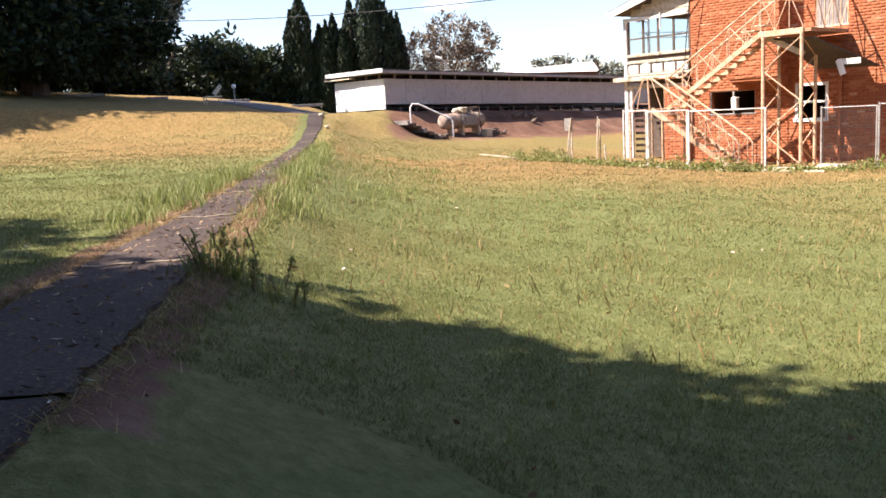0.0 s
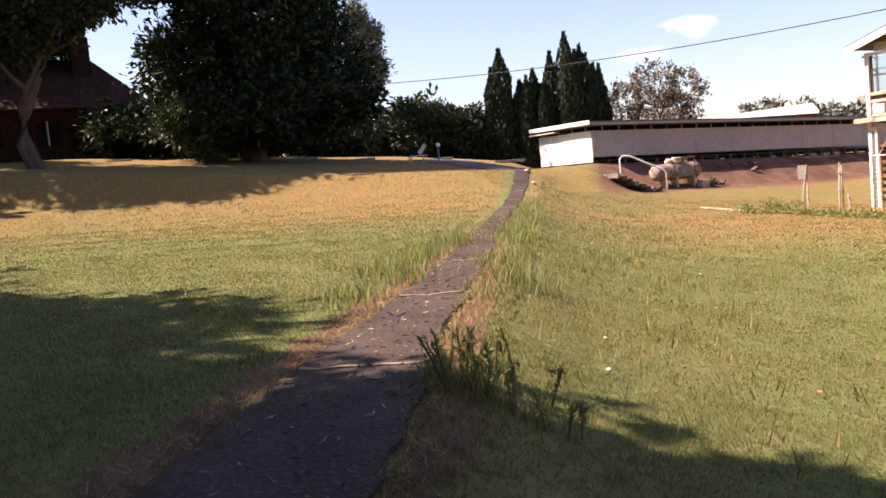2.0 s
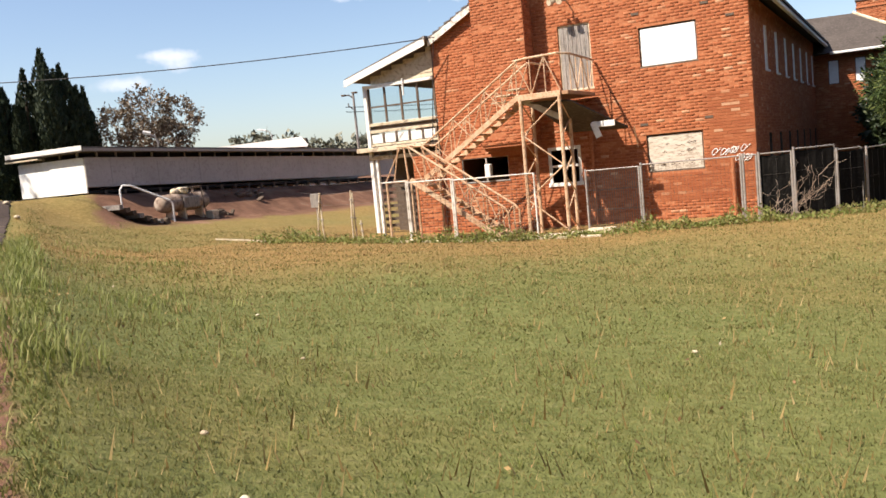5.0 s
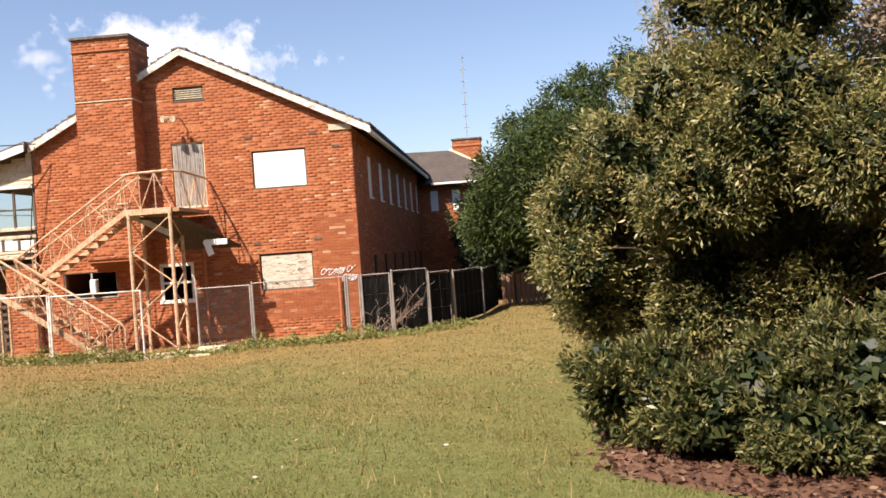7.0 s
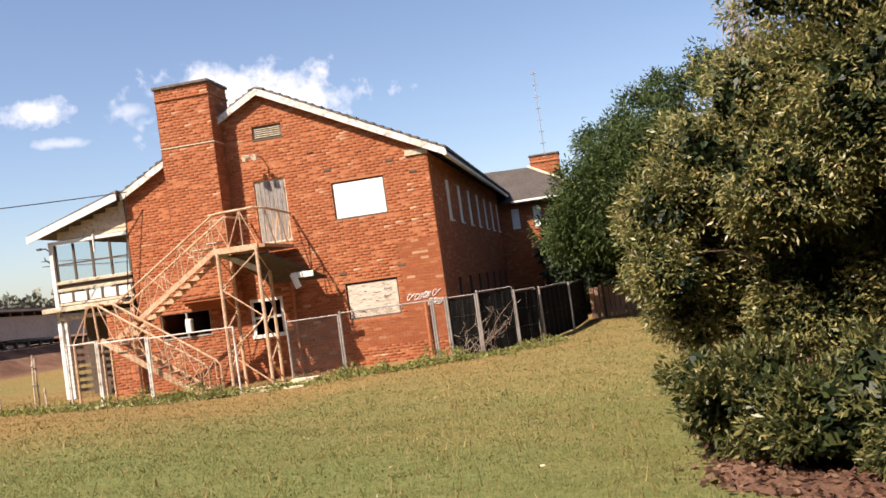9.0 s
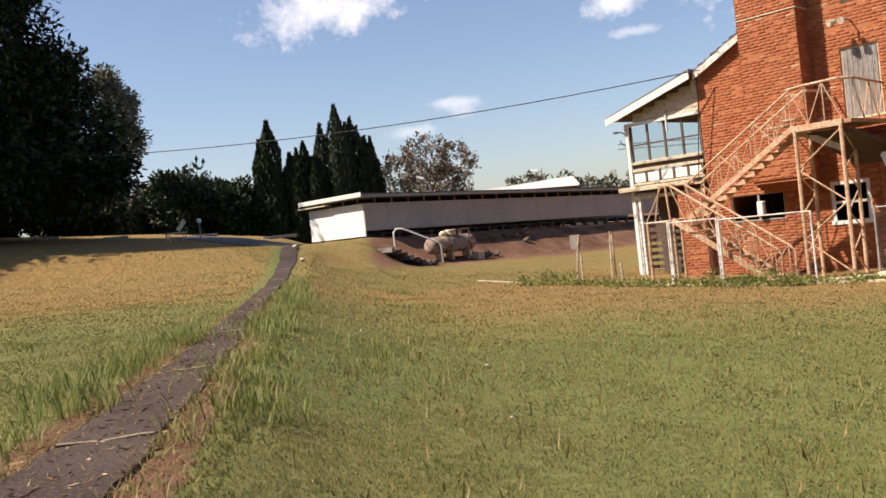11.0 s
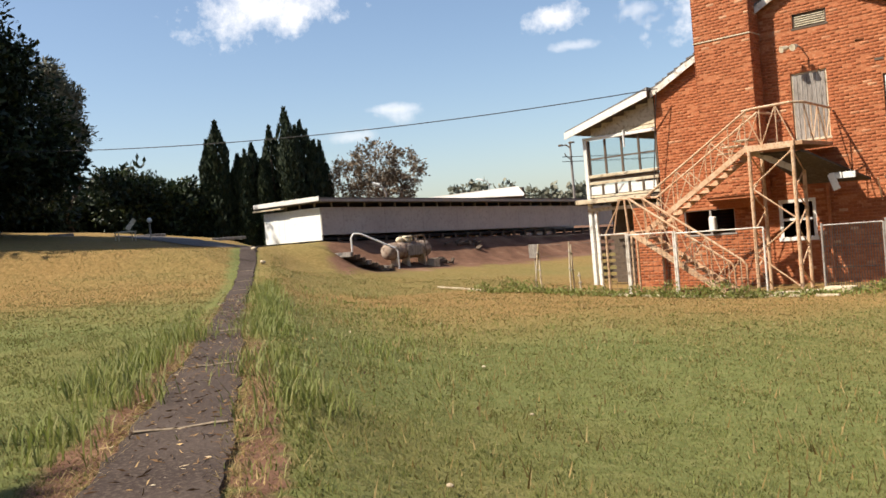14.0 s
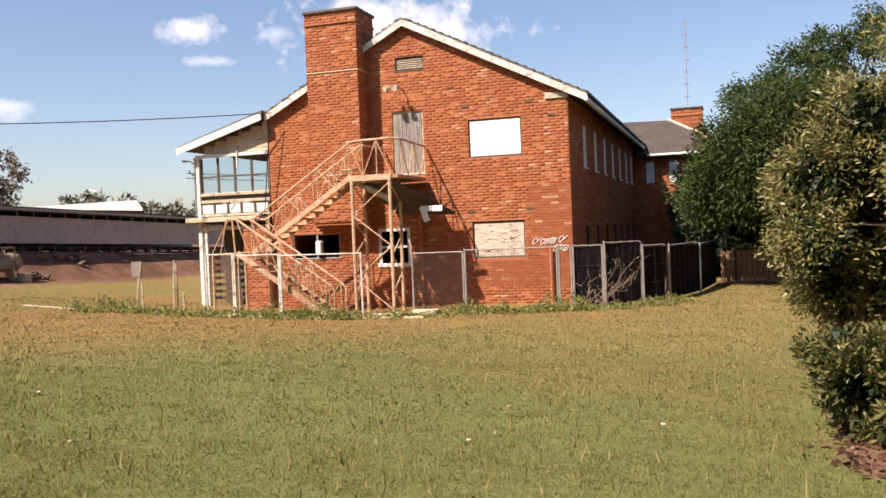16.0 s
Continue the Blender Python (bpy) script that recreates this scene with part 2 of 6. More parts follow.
def from_arrays(name, verts, faces, mat, smooth=False):
    """A mesh from arrays of corners and of equal-sided faces."""
    me = bpy.data.meshes.new(name)
    nv, nf, k = len(verts), len(faces), faces.shape[1]
    me.vertices.add(nv)
    me.vertices.foreach_set("co", np.asarray(verts, np.float32).ravel())
    me.loops.add(nf * k)
    me.loops.foreach_set("vertex_index", np.asarray(faces, np.int32).ravel())
    me.polygons.add(nf)
    me.polygons.foreach_set("loop_start", np.arange(0, nf * k, k, dtype=np.int32))
    me.update(calc_edges=True)
    me.materials.append(mat)
    return new(name, me)

# ---- ground ----
def step(a, b, v):
    t = np.clip((v - a) / (b - a), 0, 1)
    return t * t * (3 - 2 * t)


def lumps(x, y, size, seed):
    """Smooth unevenness from a few waves."""
    rs = np.random.RandomState(seed)
    out = 0
    for _ in range(6):
        a, f, ph = rs.uniform(0, math.tau), rs.uniform(0.6, 1.6) / size, rs.uniform(0, math.tau)
        out = out + np.sin((x * np.cos(a) + y * np.sin(a)) * f * math.tau + ph)
    return out / 6


def bank(x, y):
    shift = np.interp(y, [-30, -15, -9.5, -3, 30], [-11, -3, 1.4, 0, 0.5])
    xi = x - shift
    return np.interp(xi, [-23.2, -22.6, -21.2, -20.5, -17.5, -14], [1, 0.92, 0.48, 0.34, 0.12, 0])


def ground_z(x, y):
    """The height of the ground: a cross fall to the lawn, and a bank up to the shed's terrace."""
    x, y = np.asarray(x, float), np.asarray(y, float)
    s, u = (x - P0.x) * PD.x + (y - P0.y) * PD.y, (x - P0.x) * PN.x + (y - P0.y) * PN.y
    low = np.where(u > 0, -0.9 * (1 - np.exp(-np.clip(u - 0.6, 0, 200) / 1.8)) - 0.26 * step(6, 13, u), 0.04 * np.clip(-u - 0.6, 0, 70)) + 0.012 * np.clip(s - 6, 0, 16) * np.exp(-(u / 6) ** 2)
    top = 1.12 + 0.075 * np.clip(-u, 0, 24) - 0.043 * np.clip(y + 2.5, 0, 18) + 0.06 * np.clip(-x - 27, 0, 16) * step(2, -3, u)
    b = bank(x, y)
    off_path = np.clip((np.abs(u) - 0.55) / 0.8, 0, 1)
    mound = 0.5 * np.exp(-((x + 20.9) / 1.1) ** 2 - ((y + 4.3) / 0.9) ** 2)
    rough = mound + lumps(x, y, 3.1, 4) * 0.035 + lumps(x, y, 0.9, 5) * 0.014
    sunk = -0.13 * np.exp(-((x + 7.5) / 4.0) ** 2 - ((y + 1.2) / 2.2) ** 2)
    return low * (1 - b) + top * b + rough * off_path + sunk


def gz(x, y):
    return float(ground_z(x, y))


def sheet_axis(lo, hi, fine_lo, fine_hi, fine):
    core = np.arange(fine_lo, fine_hi + 1e-6, fine)
    left, right, d, v = [], [], fine, fine_lo
    while v > lo:
        d *= 1.25
        v -= d
        left.append(v)
    d, v = fine, fine_hi
    while v < hi:
        d *= 1.25
        v += d
        right.append(v)
    return np.concatenate([left[::-1], core, right])


def path_edges(s):
    """How far the asphalt shows to the left and right of the path's line."""
    return (np.interp(s, [-12, 0, 1.7, 6, 15, 24, 32], [-0.66, -0.58, -0.52, -0.48, -0.50, -0.50, -0.50]),
            np.interp(s, [-12, -1.4, 0.3, 4, 9, 15, 24, 32], [0.45, 0.36, 0.20, 0.16, 0.05, -0.06, 0.0, 0.15]))


def build_ground():
    xs, ys = sheet_axis(-900, 900, -34, 16, 0.22), sheet_axis(-900, 900, -32, 12, 0.22)
    X, Y = np.meshgrid(xs, ys)
    Z = ground_z(X, Y)
    nx, ny = len(xs), len(ys)
    i = (np.arange(ny - 1)[:, None] * nx + np.arange(nx - 1)).ravel()
    ob = from_arrays("ground", np.stack([X.ravel(), Y.ravel(), Z.ravel()], 1), np.stack([i, i + 1, i + nx + 1, i + nx], 1), M_GROUND)
    ob.data.shade_smooth()
    S, U = (X - P0.x) * PD.x + (Y - P0.y) * PD.y, (X - P0.x) * PN.x + (Y - P0.y) * PN.y
    dry = 0.34 * step(-18.5, -5, Y) * (X > -14) + 0.5 * step(9, 22, S) * (U < -0.8) + 0.35 * step(9, 20, S) * (U > 0)
    b = bank(X, Y)
    bare = 0.66 * step(0.14, 0.36, b) * step(1.6, 3.2, U) + 0.82 * (np.exp(-((U - path_edges(S)[0] + 0.14) / 0.22) ** 2) + np.exp(-((U - path_edges(S)[1] - 0.14) / 0.20) ** 2)) * step(11, 6, S) * (S > -4)
    bare = np.maximum(bare, 0.75 * step(-0.5, 0.5, X - np.interp(Y, [-22, -18.2, -17.2, -15.5, -12.5, -9, -7.5, 0, 4], [9, 6.0, 4.95, 5.1, 5.7, 6.6, 7.6, 8.0, 8.0])) * step(-21, -18.5, Y))
    bare = np.maximum(bare, 0.35 * step(28, 34, S) * (U < 0))
    for name, v in (("dry", dry), ("bare", bare)):
        at = ob.data.attributes.new(name, "FLOAT", "POINT")
        at.data.foreach_set("value", v.ravel().astype(np.float32))
    tagged(ob, "uneven mown lawn with dry and bare brown patches", "ground", kind="structure")


build_ground()


def along(s, u=0.0):
    q = P0 + PD * s + PN * u
    return (q.x, q.y)


# ---- the brick house ----
BASE = -1.35
RIDGE, EAVE_R, EAVE_L, CAP = (-4.87, 7.28), (0.0, 4.87), (-9.6, 4.80), 0.28
STACK_Z = 1.42
WINS = {"upper": (-2.98, -1.38, 3.14, 4.26), "lower": (-2.96, -1.38, 0.18, 1.26), "door": (-5.36, -4.38, 2.76, 4.67),
        "vent": (-5.20, -4.28, 5.86, 6.30), "left": (-8.90, -7.28, 0.30, 1.08), "frame": (-5.97, -4.93, 0.0, 1.17)}
DEEP = 18.4


def roof_line(x):
    (rx, rz) = RIDGE
    return rz + (x - rx) * ((EAVE_R[1] - rz) / (EAVE_R[0] - rx) if x > rx else (EAVE_L[1] - rz) / (EAVE_L[0] - rx))


def holed_wall(outline, holes, y0, y1, axis="y"):
    """One wall with openings through it: an outline and rectangles (a0, a1, z0, z1), pushed from y0 to y1."""
    bm = bmesh.new()
    def at(a, z):
        return (a, y0, z) if axis == "y" else (y0, a, z)
    for loop in [outline] + [[(h[0], h[2]), (h[1], h[2]), (h[1], h[3]), (h[0], h[3])] for h in holes]:
        vs = [bm.verts.new(at(*q)) for q in loop]
        for i in range(len(vs)):
            bm.edges.new((vs[i], vs[(i + 1) % len(vs)]))
    bmesh.ops.triangle_fill(bm, use_beauty=True, use_dissolve=False, edges=bm.edges[:])
    r = bmesh.ops.extrude_face_region(bm, geom=bm.faces[:])
    move = (0, y1 - y0, 0) if axis == "y" else (y1 - y0, 0, 0)
    bmesh.ops.translate(bm, vec=move, verts=[v for v in r["geom"] if isinstance(v, bmesh.types.BMVert)])
    bmesh.ops.recalc_face_normals(bm, faces=bm.faces)
    return bm


house = thing("brick_house", "two-storey abandoned red brick building with boarded openings", "building")
FRONT = [(-9.6, BASE), (0, BASE), (0, EAVE_R[1]), RIDGE, (-9.6, EAVE_L[1])]
part("wall", holed_wall(FRONT, list(WINS.values()), 0.012, CAP), M_MORTAR, house)

SIDE_Y = [3.0 + 2.42 * i for i in range(7)]
SIDE_WINS = [(y - 0.34, y + 0.34, 2.86, 4.18) for y in SIDE_Y] + [(y - 0.34, y + 0.34, -0.1, 1.0) for y in SIDE_Y]
side = [(CAP + 0.002, BASE), (DEEP, BASE), (DEEP, 4.76), (CAP + 0.002, 4.76)]
part("wall", holed_wall(side, SIDE_WINS, -0.28, -0.012, "x"), M_MORTAR, house, "shaded side wall")
part("wall", box((-9.6, CAP + 0.002, BASE), (-9.32, DEEP, 4.7)), M_MORTAR, house, "rear brick side wall")
WING_WINS = [(0.56 + 1.09 * i, 1.0 + 1.09 * i, 2.86, 3.92) for i in range(4)]
part("wall", holed_wall([(-9.3, BASE), (4.3, BASE), (4.3, 4.24), (-9.3, 4.24)], WING_WINS, DEEP + 0.012, DEEP + 0.28), M_MORTAR, house, "brick wall of the far wing")
part("inner_floor", box((-9.3, CAP + 0.01, 2.35), (-0.3, DEEP - 0.01, 2.55)), M_DARK, house)


def brick_list(a0, a1, z0, top, holes, seed, left=None):
    """Places (a, z, length, proud) of bricks in stretcher bond."""
    rs = np.random.RandomState(seed)
    out, row, z = [], 0, z0
    while True:
        hi = z + 0.076
        a = a0 - (0.12 if row % 2 else 0.0)
        some = False
        while a < a1:
            lo_a, hi_a = max(a, a0), min(a + 0.23, a1)
            cut = [(lo_a, hi_a)]
            for h in holes:
                if h[2] < hi and h[3] > z:
                    cut = [q for (c, d) in cut for q in ((c, min(d, h[0] - 0.005)), (max(c, h[1] + 0.005), d)) if q[1] - q[0] > 0.03]
            for c, d in cut:
                if d - c > 0.03 and hi < min(top(c), top(d)):
                    out.append((c, z, d - c, rs.uniform(-0.003, 0.004)))
                    some = True
            a += 0.24
        row += 1
        z += 0.086
        if z > 9 or (not some and z > max(top(a0), top(a1), top((a0 + a1) / 2)) + 2.6):
            return out


def brick_mesh(name, places, origin, along_dir, normal, depth=0.006):
    """Bricks joined in one mesh: five faces each."""
    o, d, n = np.array(origin, float), np.array(along_dir, float), np.array(normal, float)
    P = np.array(places)
    k = len(P)
    a, z, ln, pr = P.T
    out = depth + pr
    V = np.zeros((k, 8, 3))
    i = 0
    for dep in (0, 1):
        for dz in (0, 1):
            for da in (0, 1):
                inset = 0.003 if dep else 0.0
                aa = a + (ln - inset if da else inset)
                zz = z + (0.076 - inset if dz else inset)
                V[:, i] = o + aa[:, None] * d + (zz[:, None]) * np.array((0, 0, 1.0)) + (out * dep - 0.004)[:, None] * n
                i += 1
    F = np.array([(4, 5, 7, 6), (0, 1, 5, 4), (2, 6, 7, 3), (0, 4, 6, 2), (1, 3, 7, 5)])
    faces = (np.arange(k)[:, None, None] * 8 + F).reshape(-1, 4)
    if np.dot(np.cross(d, (0, 0, 1)), n) < 0:
        faces = faces[:, ::-1]
    return from_arrays(name, V.reshape(-1, 3), faces, M_BRICK)


def bricks(name, parent, places, origin, along_dir, normal):
    ob = brick_mesh(name, places, origin, along_dir, normal)
    ob.parent = parent
    tagged(ob, kind="stuff")


front_bricks = brick_list(-9.6, 0, BASE + 0.01, roof_line, list(WINS.values()) + [(-7.84, -6.14, STACK_Z, 9), (-0.66, 0.01, 4.68, 4.86)], 1)


def single(q):
    return (q[0] > -2.95 and -0.72 < q[1] < 0.16) or (q[0] > -1.37 and 0.16 <= q[1] < 2.25)


bricks("brickwork", house, [q for q in front_bricks if not single(q)], (0, 0.012, 0), (1, 0, 0), (0, -1, 0))
bricks("brickwork", house, brick_list(0.0, DEEP, BASE + 0.01, lambda a: 4.74, SIDE_WINS, 2), (-0.012, 0, 0), (0, 1, 0), (1, 0, 0))
bricks("brickwork", house, brick_list(0.0, 4.3, BASE + 0.01, lambda a: 4.22, WING_WINS, 3), (0, DEEP + 0.012, 0), (1, 0, 0), (0, -1, 0))

# roof: two pitches of overlapping tile courses, barge boards, fascia


def pitch(parent, x_eave, z_eave, y0, y1, over, courses=22):
    """Tile courses laid one over the other from eave to ridge."""
    rx, rz = RIDGE
    k = (z_eave - rz) / (x_eave - rx)
    xe = x_eave + over
    bm = bmesh.new()
    rs = random.Random(7)
    for i in range(courses):
        f0, f1 = i / courses, (i + 1.25) / courses
        xa, xb = xe + (rx - xe) * f0, xe + (rx - xe) * min(f1, 1)
        za, zb = rz + k * (xa - rx) + 0.15, rz + k * (xb - rx) + 0.13
        j = rs.uniform(-0.05, 0.03)
        o = [(xa, za), (xb, zb), (xb, zb + 0.025), (xa, za + 0.075)]
        a, b = [bm.verts.new((q[0], y0 + j, q[1])) for q in o], [bm.verts.new((q[0], y1, q[1])) for q in o]
        bm.faces.new(a)
        bm.faces.new(b[::-1])
        for m in range(4):
            bm.faces.new((a[(m + 1) % 4], a[m], b[m], b[(m + 1) % 4]))
    bmesh.ops.recalc_face_normals(bm, faces=bm.faces)
    tagged(part("roof_tiles", bm, M_ROOF, parent, "dark lichen-spotted roof tiles"), kind="stuff")
    part("barge_board", prism([(rx, rz - 0.08), (xe, rz - 0.08 + k * (xe - rx)), (xe, rz + 0.13 + k * (xe - rx)), (rx, rz + 0.13)], y0 - 0.03, y0), M_BARGE, parent, "weathered white barge board")
    part("soffit", prism([(rx, rz + 0.02), (xe, rz + 0.02 + k * (xe - rx)), (xe, rz + 0.09 + k * (xe - rx)), (rx, rz + 0.09)], y0 + 0.002, y1), M_SOFFIT, parent)


pitch(house, 0, EAVE_R[1], -0.15, DEEP + 5, 0.58)
pitch(house, -9.6, EAVE_L[1], -0.15, DEEP + 5, -0.02)
part("gutter", box((0.50, -0.30, 4.49), (0.62, DEEP - 0.5, 4.60), 0.02), M_WHITE, house, "pale gutter along the eave")
part("corner_cap", box((-0.66, -0.03, 4.68), (0.012, 0.0115, 4.855), 0.01), M_PEEL, house, "pale rendered corner stone under the verge")
# wing roof and its stack
bm = bmesh.new()
WY0, WY1, WYR = DEEP - 0.5, DEEP + 8.6, DEEP + 4.1
vs = [bm.verts.new(q) for q in ((-4.0, WY0, 4.22), (4.7, WY0, 4.22), (4.7, WY1, 4.22), (-4.0, WY1, 4.22), (-4.0, WYR, 6.42), (1.5, WYR, 6.30))]
for q in ((0, 1, 5, 4), (1, 2, 5), (2, 3, 4, 5), (3, 0, 4), (3, 2, 1, 0)):
    bm.faces.new([vs[k] for k in q])
bmesh.ops.recalc_face_normals(bm, faces=bm.faces)
part("wing_roof", bm, M_WINGROOF, house, "dark tiled hip roof of the far wing")
part("hip_cap", bar((1.5, WYR, 6.33), (4.72, WY0, 4.25), 0.07, 6), M_PEEL, house, "pale capping along the hip")
part("gutter", box((0.7, WY0 - 0.12, 4.14), (4.75, WY0, 4.25), 0.02), M_WHITE, house, "pale gutter along the eave")
part("wall", box((4.02, DEEP + 0.282, BASE), (4.3, WY1 - 0.5, 4.2)), M_MORTAR, house, "end wall of the far wing")


def chimney(name, x0, x1, y0, y1, z0, z1, seed):
    c = part(name, box((x0 + 0.012, y0 + 0.012, z0), (x1 - 0.012, y1, z1)), M_MORTAR, house, "tall red brick chimney stack")
    bands = [(x0 - 1, x1 + 1, z1 - 0.36, z1 - 0.30), (x0 - 1, x1 + 1, z1 - 1.80, z1 - 1.76)]
    bricks("brickwork", c, brick_list(x0, x1, z0 + 0.01, lambda a: z1, bands, seed), (0, y0 + 0.012, 0), (1, 0, 0), (0, -1, 0))
    bricks("brickwork", c, brick_list(y0, y1, z0 + 0.01, lambda a: z1, bands, seed + 1), (x1 - 0.012, 0, 0), (0, 1, 0), (1, 0, 0))
    bricks("brickwork", c, brick_list(y0, y1, z0 + 0.01, lambda a: z1, bands, seed + 2), (x0 + 0.012, 0, 0), (0, 1, 0), (-1, 0, 0))
    part("cap", box((x0 - 0.05, y0 - 0.05, z1), (x1 + 0.05, y1 + 0.05, z1 + 0.09), 0.015), M_ROOF, c, "dark concrete cap")
    part("band", box((x0 - 0.03, y0 - 0.03, z1 - 0.36), (x1 + 0.03, y1 + 0.03, z1 - 0.30), 0.008), M_MORTAR, c)
    part("band", box((x0 - 0.014, y0 - 0.014, z1 - 1.80), (x1 + 0.014, y1 + 0.014, z1 - 1.765), 0.004), M_PEEL, c, "pale mortar course")


chimney("chimney", -7.84, -6.14, -0.65, 0.7, STACK_Z, 7.74, 11)
for k in range(4):
    part("corbel", box((-7.84 + 0.02 * k, -0.60 + 0.15 * k, STACK_Z - 0.09 * (k + 1)), (-6.14 - 0.02 * k, 0.0, STACK_Z - 0.09 * k - 0.004), 0.004), M_MORTAR, house, "brick corbel course")
chimney("chimney", 1.63, 3.2, WYR + 0.1, WYR + 1.3, 4.3, 6.85, 21)

# ---- openings of the house ----


def framed(name, x0, x1, z0, z1, y, mat, wid, label, dep=0.06):
    """Four frame bars round an opening in the front wall, as a part with its bars."""
    f = new(name)
    f.parent = house
    f["label"] = label
    for n, lo, hi in (("jamb", (x0, y, z0 + wid), (x0 + wid, y + dep, z1 - wid)), ("jamb", (x1 - wid, y, z0 + wid), (x1, y + dep, z1 - wid)),
                      ("head", (x0, y, z1 - wid), (x1, y + dep, z1)), ("sill", (x0 - 0.03, y - 0.05, z0 - 0.01), (x1 + 0.03, y + dep, z0 + wid))):
        part(n, box(lo, hi, 0.006), mat, f)
    return f


x0, x1, z0, z1 = WINS["upper"]
f = framed("window_upper", x0, x1, z0, z1, 0.06, M_SOFFIT, 0.04, "upper window closed with a clean white board")
part("board", box((x0 + 0.045, 0.05, z0 + 0.045), (x1 - 0.045, 0.062, z1 - 0.05), 0.003), M_BOARD, f)
x0, x1, z0, z1 = WINS["lower"]
f = framed("window_lower", x0, x1, z0, z1, 0.07, M_SOFFIT, 0.04, "lower window closed with a stained board")
part("board", box((x0 + 0.045, 0.062, z0 + 0.045), (x1 - 0.045, 0.075, z1 - 0.06), 0.003), M_STAINED, f, "board with dark streaks")
rs = random.Random(4)
for i in range(16):
    cx, cz, ln = rs.uniform(x0 + 0.25, x1 - 0.25), rs.uniform(z0 + 0.12, z1 - 0.15), rs.uniform(0.04, 0.14)
    pts = [(cx + ln * (k / 5 - 0.5) * 2, 0.060, cz + 0.018 * math.sin(k * 2.1 + i)) for k in range(6)]
    part("scrawl", tube(pts, 0.007, 4), M_SOFFIT, f)
x0, x1, z0, z1 = WINS["door"]
f = framed("door_upper", x0, x1, z0, z1, 0.05, M_PEEL, 0.05, "fire door closed with weathered grey planks")
n = 7
for i in range(n):
    a = x0 + 0.052 + (x1 - x0 - 0.104) * i / n
    part("plank", box((a + 0.003, 0.03 + rs.uniform(0, 0.012), z0 + 0.02), (a + (x1 - x0 - 0.104) / n - 0.003, 0.06, z1 - 0.052 - rs.uniform(0, 0.03)), 0.004), M_OLDWOOD, f)
x0, x1, z0, z1 = WINS["vent"]
f = framed("gable_vent", x0, x1, z0, z1, 0.05, M_SOFFIT, 0.05, "louvred gable vent with pale slats")
for i in range(5):
    zc = z0 + 0.09 + i * 0.062
    part("slat", prism([(0.05, zc), (0.13, zc + 0.045), (0.13, zc + 0.06), (0.05, zc + 0.015)], x0 + 0.052, x1 - 0.052, "x"), M_PEEL, f)
x0, x1, z0, z1 = WINS["frame"]
f = framed("sash_window", x0, x1, z0, z1, 0.02, M_WHITE, 0.10, "white framed sash window with dark panes")
part("rail", box((x0 + 0.1, 0.025, 0.56), (x1 - 0.1, 0.075, 0.63), 0.004), M_WHITE, f)
part("pane", box((x0 + 0.1, 0.05, 0.63), (x1 - 0.1, 0.056, z1 - 0.1)), M_GLASS, f)
part("pane", box((x0 + 0.1, 0.05, z0 + 0.1), (x1 - 0.1, 0.056, 0.56)), M_GLASS, f)
x0, x1, z0, z1 = WINS["left"]
f = framed("louvre_window", x0, x1, z0, z1, 0.04, M_GALV, 0.035, "metal framed window with broken louvres")
for i in range(6):
    zc = z0 + 0.08 + i * 0.10
    part("louvre", prism([(0.05, zc), (0.10, zc + 0.06), (0.105, zc + 0.06), (0.055, zc)], x0 + 0.9, x1 - 0.04, "x"), M_GLASS, f)
part("mullion", box((x0 + 0.82, 0.03, z0 + 0.035), (x0 + 0.88, 0.09, z1 - 0.035), 0.004), M_GALV, f)
part("box", box((x0 + 0.86, -0.16, z0 + 0.12), (x0 + 1.06, 0.04, z0 + 0.56), 0.03), M_WHITE, f, "white cistern on the sill")
for win, (y0, y1, z0, z1) in zip(["side_window"] * 14, SIDE_WINS):
    upper = z0 > 2
    f = new(win)
    f.parent = house
    f["label"] = "narrow side window closed with a white board" if upper else "narrow side window with a near-black board"
    for n, lo, hi in (("jamb", (-0.10, y0, z0), (-0.02, y0 + 0.06, z1)), ("jamb", (-0.10, y1 - 0.06, z0), (-0.02, y1, z1)), ("sill", (-0.10, y0, z0 - 0.05), (0.05, y1, z0))):
        part(n, box(lo, hi, 0.004), M_WHITE if upper else M_SOFFIT, f)
    part("board", box((-0.10, y0 + 0.06, z0), (-0.055, y1 - 0.06, z1)), M_BOARD if upper else M_DARK, f)
for (a, b, z0, z1) in WING_WINS:
    f = new("wing_window")
    f.parent = house
    f["label"] = "wing window closed with a white board"
    part("board", box((a + 0.03, DEEP + 0.03, z0 + 0.03), (b - 0.03, DEEP + 0.05, z1 - 0.03)), M_BOARD, f)
    part("frame", box((a, DEEP + 0.052, z0), (b, DEEP + 0.09, z1)), M_SOFFIT, f)
for (a, z) in ((-3.15, 4.62), (-1.25, 4.62), (-3.1, 1.52), (-1.3, 1.55), (-0.6, 4.2)):
    part("air_brick", box((a, -0.008, z), (a + 0.22, 0.02, z + 0.07), 0.004), M_SOFFIT, house, "dark terracotta air brick")
part("downpipe", bar((-4.55, -0.07, -1.2), (-4.55, -0.07, 2.0), 0.05), M_MORTAR, house, "rusty downpipe")
part("downpipe", bar((-0.62, -0.12, -1.2), (-0.62, -0.12, 0.42), 0.045), M_MORTAR, house, "rusty pipe stub")
